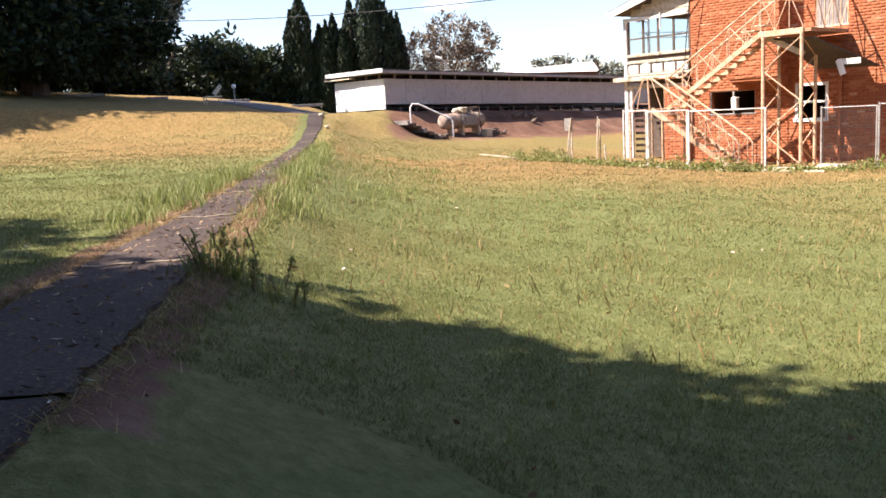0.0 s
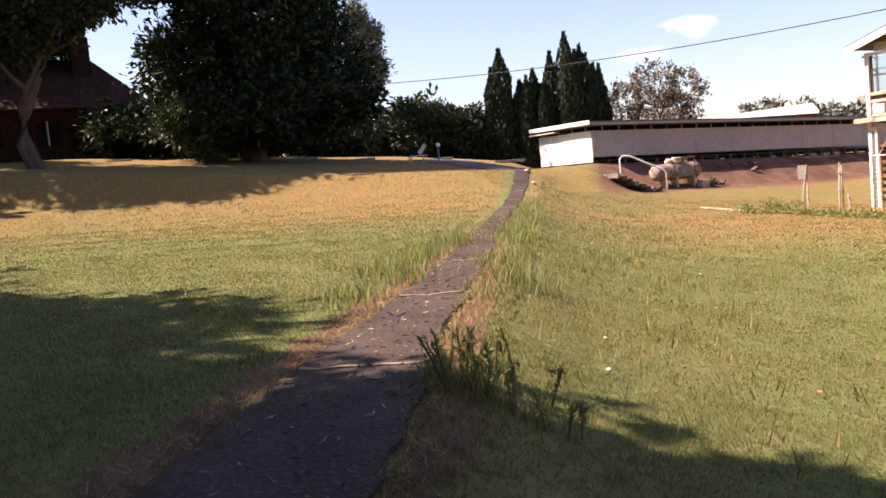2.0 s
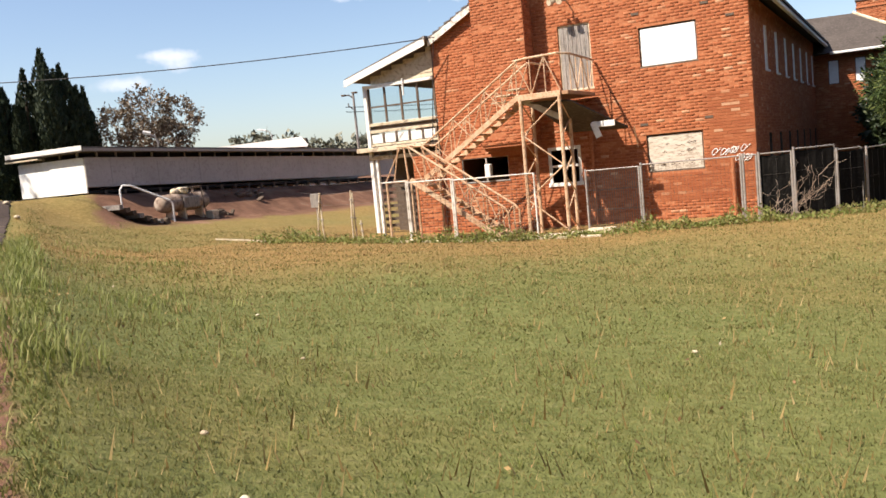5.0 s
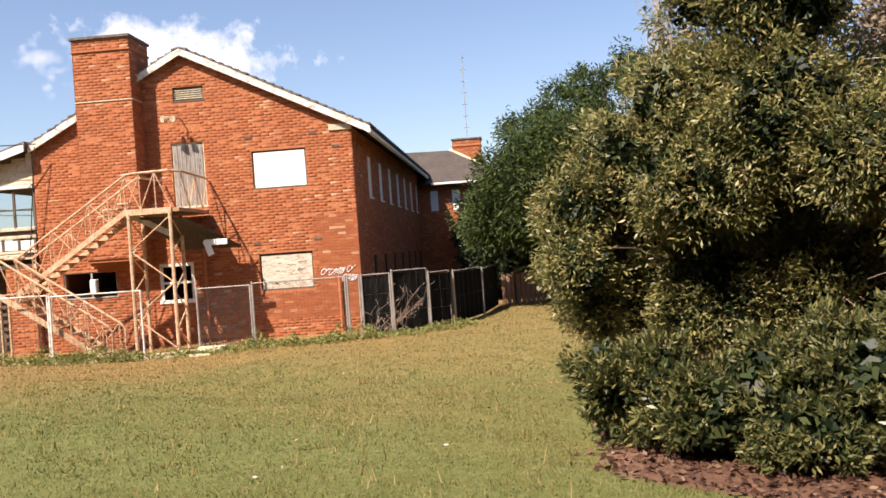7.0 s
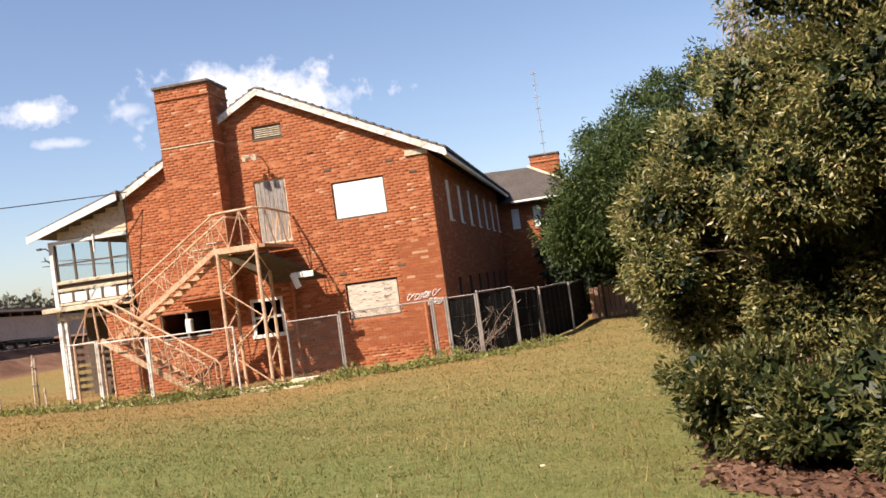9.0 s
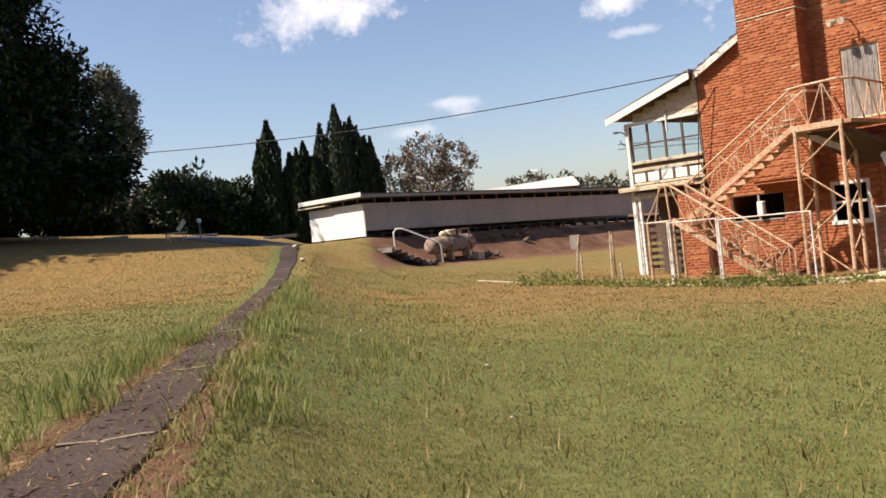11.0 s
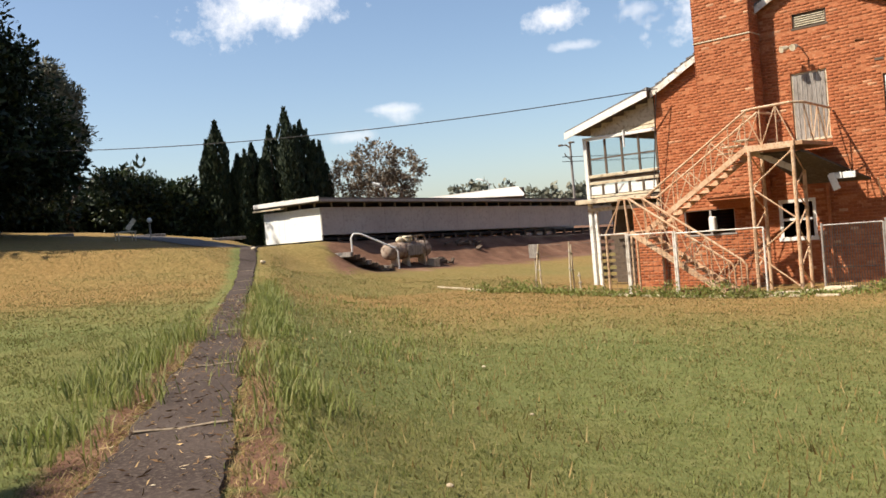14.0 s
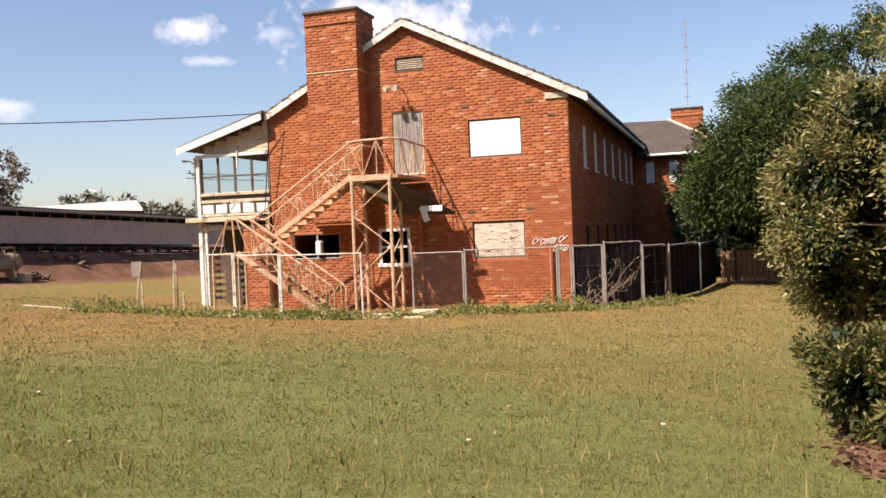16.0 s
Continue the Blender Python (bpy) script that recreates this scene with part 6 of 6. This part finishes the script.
def straw_edge(seed):
    """Dry cut straw lying along both edges of the path."""
    rs = np.random.RandomState(seed)
    n = 9000
    s = rs.uniform(-4, 13, n)
    side = rs.rand(n) < 0.5
    off = np.abs(rs.normal(0, 0.16, n)) - 0.04
    u = np.where(side, path_edges(s)[0] - off, path_edges(s)[1] + off)
    x, y = P0.x + PD.x * s + PN.x * u, P0.y + PD.y * s + PN.y * u
    V, F = blades(rs, x, y, 0.05, 0.006, 1.6)
    V[:, 2] += 0.02
    tagged(from_arrays("dry_straw", V, F, M_STRAW), "dry straw lying along the path edges", "straw", kind="stuff")


straw_edge(88)
M_STRAW_STEM = weathered("dry_stem", (0.24, 0.17, 0.08), (0.16, 0.12, 0.05), (0.10, 0.08, 0.03), 20, 3, 0.9)
rs = random.Random(5)
i = 0
for s, u, n, tall, stems in ((-1.05, 0.52, 70, 0.22, 14), (-0.75, 0.48, 46, 0.17, 8), (-1.2, 0.78, 50, 0.17, 8), (0.3, 0.42, 34, 0.11, 0), (-1.35, 1.0, 40, 0.13, 3), (1.2, 0.38, 30, 0.11, 0)):
    x, y = along(s, u)
    weed_tuft("weed_clump", "tall dark seeding weeds at the path edge", x, y, n, tall * 1.0, 0.11, M_WEED, 100 + i, 0.008, stems=stems)
    i += 1
for s in np.arange(2.0, 21, 0.55):
    for side in (-1, 1):
        if side < 0 and s > 12.5 or rs.random() < 0.12:
            continue
        big = (side < 0 and 2.3 < s < 9) or (side > 0 and 2.6 < s < 18)
        x, y = along(s + rs.uniform(-0.25, 0.25), (path_edges(s)[0] - 0.12 - rs.uniform(0, 0.4)) if side < 0 else (path_edges(s)[1] + 0.12 + rs.uniform(0, 0.4)))
        weed_tuft("grass_tuft", "bright green long grass tuft beside the path", x, y, 110 if big else 50, ((0.27 if side < 0 else 0.22) if big else 0.14) * rs.uniform(0.7, 1.2), 0.19, M_WEED, 140 + i, 0.012)
        i += 1
def leafy_weed(x, y, n, tall, spread, seed, label):
    """A low mound of small broad leaves with a few stalks."""
    rs = np.random.RandomState(seed)
    t = thing("weed_clump", label, "weed", "weeds along the fence")
    px, py = x + rs.normal(0, spread, n), y + rs.normal(0, spread * 0.6, n)
    h = tall * rs.rand(n) ** 0.7 * np.exp(-((px - x) ** 2 + (py - y) ** 2) / (2.2 * spread ** 2))
    c = np.stack([px, py, ground_z(px, py) + 0.02 + h], 1)
    ob = from_arrays("foliage", *leaf_arrays(rs, c, 0.085, 0.5, 0.5, 0, unit(rs, n) + np.array((0, -0.3, 0.5))), M_WEED)
    ob.parent = t
    ob["kind"] = "stuff"
    for k in range(3):
        sx, sy = x + rs.normal(0, spread * 0.5), y + rs.normal(0, spread * 0.3)
        z = gz(sx, sy)
        part("stalk", tube([(sx, sy, z - 0.02), (sx + 0.02, sy, z + tall * 0.7), (sx + rs.normal(0, 0.06), sy, z + tall * rs.uniform(1.0, 1.4))], 0.006, 4), M_STRAW_STEM, t)


for k in range(64):
    x = -13.2 + 16.2 * k / 63 + rs.uniform(-0.15, 0.15)
    y = np.interp(x, [-12.8, -9.5, -5.5, -2.7, 1.1, 3], [-4.2, -4.4, -4.1, -2.8, -2.0, -0.2]) + rs.uniform(-0.5, 0.2)
    big = rs.random() < 0.35
    leafy_weed(x, float(y), 170 if big else 80, rs.uniform(0.25, 0.5) if big else rs.uniform(0.10, 0.22), rs.uniform(0.2, 0.42), 300 + k, "bushy green weeds along the foot of the fence" if big else "low green weeds along the foot of the fence")
for k in range(26):
    x, y = rs.uniform(-9, 5), rs.uniform(-17, -5)
    weed_tuft("grass_tuft", "small pale seeding grass tuft on the lawn", x, y, 16, rs.uniform(0.10, 0.2), 0.08, M_STRAW if k % 2 else M_WEED, 420 + k, 0.012)
for k in range(34):
    x, y = along(rs.uniform(6, 20), rs.uniform(1.2, 3.4))
    weed_tuft("grass_tuft", "bright green long grass tuft beside the path", x, y, 40, rs.uniform(0.10, 0.2), 0.25, M_WEED, 480 + k, 0.012)

# dry thistle against the shade cloth
th = thing("dry_weed", "tall dry branching weed against the black cloth", "weed")
rs2 = np.random.RandomState(77)
for k in range(15):
    a = (0.75 + rs2.uniform(-0.3, 0.3), -1.95, gz(0.75, -1.95))
    b = (a[0] + rs2.uniform(-0.2, 1.1), -1.95 + rs2.uniform(-0.1, 0.1), a[2] + rs2.uniform(0.3, 1.4))
    p = limb_points(rs2, a, b, 6, 0.6)
    st = part("stem", tube(p, lambda f: 0.0055 * (1 - 0.6 * f), 5), M_PALEBARK, th)
    for q in p[2:]:
        part("twig", tube(limb_points(rs2, q, (q[0] + rs2.uniform(-0.25, 0.25), q[1], q[2] + rs2.uniform(0.05, 0.25)), 3, 0.5), 0.0035, 4), M_PALEBARK, st)

# ---- litter on the lawn and path ----
M_LITTER = islands("dead_leaves", [(0.0, (0.10, 0.05, 0.025)), (0.5, (0.26, 0.15, 0.07)), (0.85, (0.45, 0.30, 0.13)), (1.0, (0.70, 0.62, 0.48))], 0.8, 9, 1, relief=0, dirt=(0.2, 0.12, 0.06))
rs3 = np.random.RandomState(31)
n = 420
x, y = rs3.uniform(-10, 8, n), rs3.uniform(-25, -6, n)
c = np.stack([x, y, ground_z(x, y) + 0.045], 1)
s_, u_ = (x - P0.x) * PD.x + (y - P0.y) * PD.y, (x - P0.x) * PN.x + (y - P0.y) * PN.y
tagged(from_arrays("leaf_litter", *leaf_arrays(rs3, c, 0.036, 0.55, 0.5), M_LITTER), "scattered dead leaves on the grass", "leaves", kind="stuff")
n = 9000
x, y = rs3.uniform(4.6, 10.5, n), rs3.uniform(-19.5, -12.5, n)
ok = x > np.interp(y, [-19.5, -18.2, -17.2, -15.5, -12.5], [6.6, 6.0, 4.9, 5.05, 5.7]) + rs3.normal(0, 0.12, n)
x, y = x[ok], y[ok]
c = np.stack([x, y, ground_z(x, y) + 0.02 + 0.02 * rs3.rand(len(x))], 1)
# red-brown mulch, with the shrub's shade put into its darker colours
M_MULCH = islands("leaf_mulch", [(0.0, (0.035, 0.016, 0.010)), (0.5, (0.085, 0.040, 0.024)), (0.9, (0.16, 0.085, 0.05)), (1.0, (0.30, 0.20, 0.13))], 0.9, 9, 1, relief=0, dirt=(0.06, 0.028, 0.018))
tagged(from_arrays("leaf_mulch", *leaf_arrays(rs3, c, 0.075, 0.5, 0.5, 0, rs3.normal(size=(len(x), 3)) * np.array((2, 2, 0.2))), M_MULCH), "red-brown leaf mulch, darkened for the shade under the shrub", "mulch", kind="stuff")
n = 2600
s_ = rs3.uniform(-6, 16, n)
u_ = path_edges(s_)[0] - 0.1 + (path_edges(s_)[1] - path_edges(s_)[0] + 0.2) * rs3.rand(n)
x, y = P0.x + PD.x * s_ + PN.x * u_, P0.y + PD.y * s_ + PN.y * u_
c = np.stack([x, y, ground_z(x, y) + 0.04], 1)
flat = rs3.normal(size=(n, 3)) * np.array((1, 1, 0.05))
tagged(from_arrays("twig_litter", *leaf_arrays(rs3, c, 0.050, 0.16, 0.7, 0, flat * 2), M_LITTER), "dry twigs and leaf bits scattered on the path", "litter", kind="stuff")
for k, (px_, py_, r) in enumerate(((0.24, -21.28, 0.022), (1.16, -22.01, 0.022), (1.9, -17.2, 0.024), (-1.2, -18.6, 0.02), (-3.5, -16.5, 0.024), (3.5, -16.0, 0.024))):
    bm = bmesh.new()
    bmesh.ops.create_icosphere(bm, subdivisions=2, radius=r, matrix=Matrix.Translation((px_, py_, gz(px_, py_) + 0.05)) @ Matrix.Diagonal((1.2, 0.8, 0.6, 1)))
    for v in bm.verts:
        v.co += v.normal * r * 0.25 * noise.noise(v.co * 30)
    tagged(obj("pale_stone", bm, M_PEEL, smooth=True), "small pale stone lying in the grass", "stone", "stones on the lawn")
for k, (s, u) in enumerate(((25.4, 0.25), (27.5, -0.05))):
    x, y = along(s, u)
    bm = bmesh.new()
    bmesh.ops.create_icosphere(bm, subdivisions=2, radius=0.085, matrix=Matrix.Translation((x, y, gz(x, y) + 0.07)) @ Matrix.Diagonal((1.2, 0.9, 0.8, 1)))
    for v in bm.verts:
        v.co += v.normal * 0.03 * noise.noise(v.co * 9)
    tagged(obj("pale_stone", bm, M_PEEL, smooth=True), "pale lump of stone lying on the path", "stone", "stones on the path")

# ---- far house under the trees ----
fh = thing("far_house", "low brick house with a dark red tiled roof in shade", "house")
hz = gz(-47, -22)
part("wall", box((-52, -32, hz - 0.5), (-45.5, -16.5, hz + 3.0)), M_REDTILE, fh)
bm = bmesh.new()
vs = [bm.verts.new(q) for q in ((-52.6, -32.6, hz + 2.9), (-44.8, -32.6, hz + 2.9), (-44.8, -15.9, hz + 2.9), (-52.6, -15.9, hz + 2.9), (-48.7, -28.5, hz + 6.0), (-48.7, -18.5, hz + 6.0))]
for q in ((0, 1, 4), (1, 2, 5, 4), (2, 3, 5), (3, 0, 4, 5), (3, 2, 1, 0)):
    bm.faces.new([vs[k] for k in q])
part("roof", bm, M_REDTILE, fh, "dark red tiled hip roof")
part("chimney", box((-48.0, -19.6, hz + 4.4), (-47.2, -18.6, hz + 7.0), 0.02), M_REDTILE, fh)
for k in range(5):
    y = -30.4 + k * 2.8
    w = part("window", box((-45.52, y, hz + 0.9), (-45.46, y + 1.2, hz + 2.2), 0.01), M_DARK, fh)
    part("frame", box((-45.49, y + 0.56, hz + 0.9), (-45.44, y + 0.64, hz + 2.2)), M_WHITE, w)
part("gutter", box((-44.85, -32.5, hz + 2.80), (-44.72, -16, hz + 2.9), 0.02), M_SOFFIT, fh)
for k in range(6):
    x, y = -39.4 + 0.4 * k, -19.5 + 4.2 * k
    tagged(obj("kerb_stone", box((x - 0.1, y, gz(x, y) - 0.1), (x + 0.1, y + 1.2 + 0.5 * (k % 3), gz(x, y) + 0.06), 0.02), M_OLDWOOD), "weathered grey kerb stone along the drive", "kerb", "kerb along the drive")

# white roofed building beyond the shed
wb = thing("white_roofed_building", "low distant building with a white metal roof", "building")
bm = bmesh.new()
fr = [Vector(q) for q in ((-49.9, 32.6, 4.25), (-40.1, 33.0, 4.30), (-39.5, 33.0, 3.6), (-39.6, 33.0, 3.45), (-50.6, 32.6, 4.05))]
a, b = [bm.verts.new(q) for q in fr], [bm.verts.new(q + Vector((-4.6, 5.4, 0.15))) for q in fr]
bm.faces.new(a)
bm.faces.new(b[::-1])
for k in range(5):
    bm.faces.new((a[(k + 1) % 5], a[k], b[k], b[(k + 1) % 5]))
bmesh.ops.recalc_face_normals(bm, faces=bm.faces)
part("roof", bm, M_WHITE, wb, "white metal roof")
part("wall", beam((-49.8, 33.4, 2.0), (-40.2, 33.8, 2.0), 0.3, 4.4), M_SOFFIT, wb)

# ---- poles, wires, lamps ----


def pole(x, y, z1, label, arms=2):
    p = thing("utility_pole", label, "pole")
    z = gz(x, y)
    part("mast", bar((x, y, z - 0.3), (x, y, z1), 0.13, 8, 0.09), M_OLDWOOD, p)
    for k in range(arms):
        part("crossarm", beam((x - 0.6, y - 0.8, z1 - 0.25 - 0.6 * k), (x + 0.6, y + 0.8, z1 - 0.25 - 0.6 * k), 0.1, 0.1), M_OLDWOOD, p)
    return p


pole(-52.0, 1.45, 6.8, "grey timber utility pole with a crossarm", 1)
p2 = pole(-38.1, 36.9, 7.1, "tall dark utility pole with two lamp arms", 0)
p2.location = (0.5, 0.6, 0.6)
part("lamp_arm", tube([(-38.1, 36.9, 6.6), (-38.4, 36.7, 6.9), (-38.7, 36.5, 6.9)], 0.06, 6), M_SOFFIT, p2)
part("lamp_arm", tube([(-38.1, 36.9, 5.6), (-38.45, 36.6, 6.0), (-38.5, 36.6, 6.2)], 0.05, 6), M_SOFFIT, p2)
part("lamp_head", box((-38.95, 36.3, 6.82), (-38.6, 36.6, 6.98), 0.03), M_SOFFIT, p2)
part("lamp_head", box((-38.15, 36.7, 7.0), (-37.75, 37.1, 7.14), 0.03), M_SOFFIT, p2)
swan_lamp("street_lamp", -46.0, 36.5, 1.0, 5.3, 0.55, "distant swan-neck street lamp above the bushland")
bx, by = -32.7, -4.65
bol = thing("bollard_light", "short post with a round white lamp", "lamp")
part("post", bar((bx, by, gz(bx, by) - 0.1), (bx, by, gz(bx, by) + 0.85), 0.04, 8), M_OLDWOOD, bol)
bm = bmesh.new()
bmesh.ops.create_icosphere(bm, subdivisions=2, radius=0.12, matrix=Matrix.Translation((bx, by, gz(bx, by) + 0.95)))
part("globe", bm, M_WHITE, bol, smooth=True)
seat = thing("bench", "weathered pale garden seat under the trees", "bench")
sx, sy = -33.2, -5.6
sz = gz(sx, sy)
part("seat", box((sx - 0.2, sy - 0.45, sz + 0.36), (sx + 0.2, sy + 0.45, sz + 0.42), 0.01), M_PEEL, seat)
part("backrest", beam((sx - 0.2, sy + 0.2, sz + 0.5), (sx - 0.2, sy + 0.6, sz + 0.95), 0.05, 0.2), M_PEEL, seat)
for a, b in ((-0.15, -0.4), (0.15, -0.4), (-0.15, 0.4), (0.15, 0.4)):
    part("leg", bar((sx + a, sy + b, sz - 0.05), (sx + a, sy + b, sz + 0.37), 0.025, 6), M_PEEL, seat)


def wire(a, b, sag, r, label):
    a, b = Vector(a), Vector(b)
    pts = [a.lerp(b, k / 30) - Vector((0, 0, sag * 4 * (k / 30) * (1 - k / 30))) for k in range(31)]
    tagged(obj("overhead_cable", tube(pts, r, 5), M_WIRE), label, "cable")


part("service_mast", bar((-45.0, -17.9, hz + 2.9), (-45.0, -17.9, 8.1), 0.04, 6), M_SOFFIT, fh)
wire((-9.25, -0.36, 4.93), (-45.0, -17.9, 7.95), 1.2, 0.016, "black overhead cable tied to the house eave")
wire((-38.1, 36.9, 6.5), (-10, 62, 6.5), 0.5, 0.03, "thin black street cable")
wire((-38.1, 36.9, 6.1), (-10, 62, 6.1), 0.5, 0.03, "thin black street cable")
wire((-9.3, -0.37, 4.85), (-9.75, -0.22, 1.6), -0.05, 0.016, "black cable running down the brick wall")
ant = thing("antenna_mast", "tall thin galvanised antenna mast on the wing roof", "antenna")
part("mast", bar((2.42, 24.2, 5.2), (2.42, 24.2, 11.9), 0.022, 6), M_GALV, ant)
for k in range(7):
    z = 7.7 + 0.66 * k
    part("crossbar", bar((2.27, 24.2, z), (2.57, 24.2, z), 0.02, 5), M_GALV, ant)

# ---- single bricks of the gable nearest the lawn ----
shared = {}
for a, z, ln, pr in front_bricks:
    if not single((a, z)):
        continue
    key = round(ln, 2)
    if key not in shared:
        bm = bmesh.new()
        add_box(bm, (0, -0.009, 0), (key, 0.004, 0.076), 0.003)
        me = bpy.data.meshes.new("brick")
        bm.to_mesh(me)
        bm.free()
        me.materials.append(M_BRICK_ONE)
        shared[key] = me
    ob = new("brick", shared[key])
    ob.parent = house
    ob.location = (a, 0.012 - pr, z)


# ---- clouds, far off ----
def cloud_build(nt, n, l, p, peak=0.82):
    tc = n.new("ShaderNodeTexCoord").outputs["Generated"]
    mp = n.new("ShaderNodeMapping")
    mp.inputs["Location"].default_value = (-1, -1, 0)
    mp.inputs["Scale"].default_value = (2, 2, 0)
    l.new(tc, mp.inputs["Vector"])
    ln = n.new("ShaderNodeVectorMath")
    ln.operation = "LENGTH"
    l.new(mp.outputs["Vector"], ln.inputs[0])
    f = tex(nt, 0.035, 7, 0.62)
    m = n.new("ShaderNodeMath")
    m.operation = "MULTIPLY_ADD"
    l.new(f, m.inputs[0])
    m.inputs[1].default_value = 1.7
    m.inputs[2].default_value = -0.28
    s = n.new("ShaderNodeMath")
    s.operation = "SUBTRACT"
    l.new(m.outputs[0], s.inputs[0])
    l.new(ln.outputs["Value"], s.inputs[1])
    al = ramp(nt, s.outputs[0], [(0.0, (0, 0, 0)), (0.42, (peak, peak, peak))])
    e = n.new("ShaderNodeEmission")
    e.inputs["Color"].default_value = (1.0, 0.98, 0.97, 1)
    e.inputs["Strength"].default_value = 0.72
    t = n.new("ShaderNodeBsdfTransparent")
    mx = n.new("ShaderNodeMixShader")
    l.new(al, mx.inputs["Fac"])
    l.new(t.outputs["BSDF"], mx.inputs[1])
    l.new(e.outputs["Emission"], mx.inputs[2])
    l.new(mx.outputs["Shader"], n["Material Output"].inputs["Surface"])


M_CLOUD = material("cloud", cloud_build)
M_WISP = material("thin_cloud", lambda nt, n, l, p: cloud_build(nt, n, l, p, 0.42))
for x, y, z, wd, ht in ((-241, 613, 166, 150, 62), (-241, 614, 151, 225, 62), (-366, 532, 157, 66, 26), (-313, 565, 154, 34, 18), (-362, 545, 134, 46, 10), (-472, 452, 99, 50, 10), (-538, 382, 184, 130, 60), (-510, 443, 82, 52, 15), (-479, 472, 98, 46, 18)):
    bm = bmesh.new()
    bmesh.ops.create_grid(bm, x_segments=1, y_segments=1, size=0.5)
    ob = obj("cloud", bm, M_WISP if ht < 19 else M_CLOUD)
    ob.matrix_world = look((x, y, z), (4, -24, 1.6)) @ Matrix.Diagonal((wd * 1.5, ht * 1.5, 1, 1))
    ob.visible_shadow = False
    tagged(ob, "soft white fair-weather cloud in a pale sky", "cloud", kind="structure")
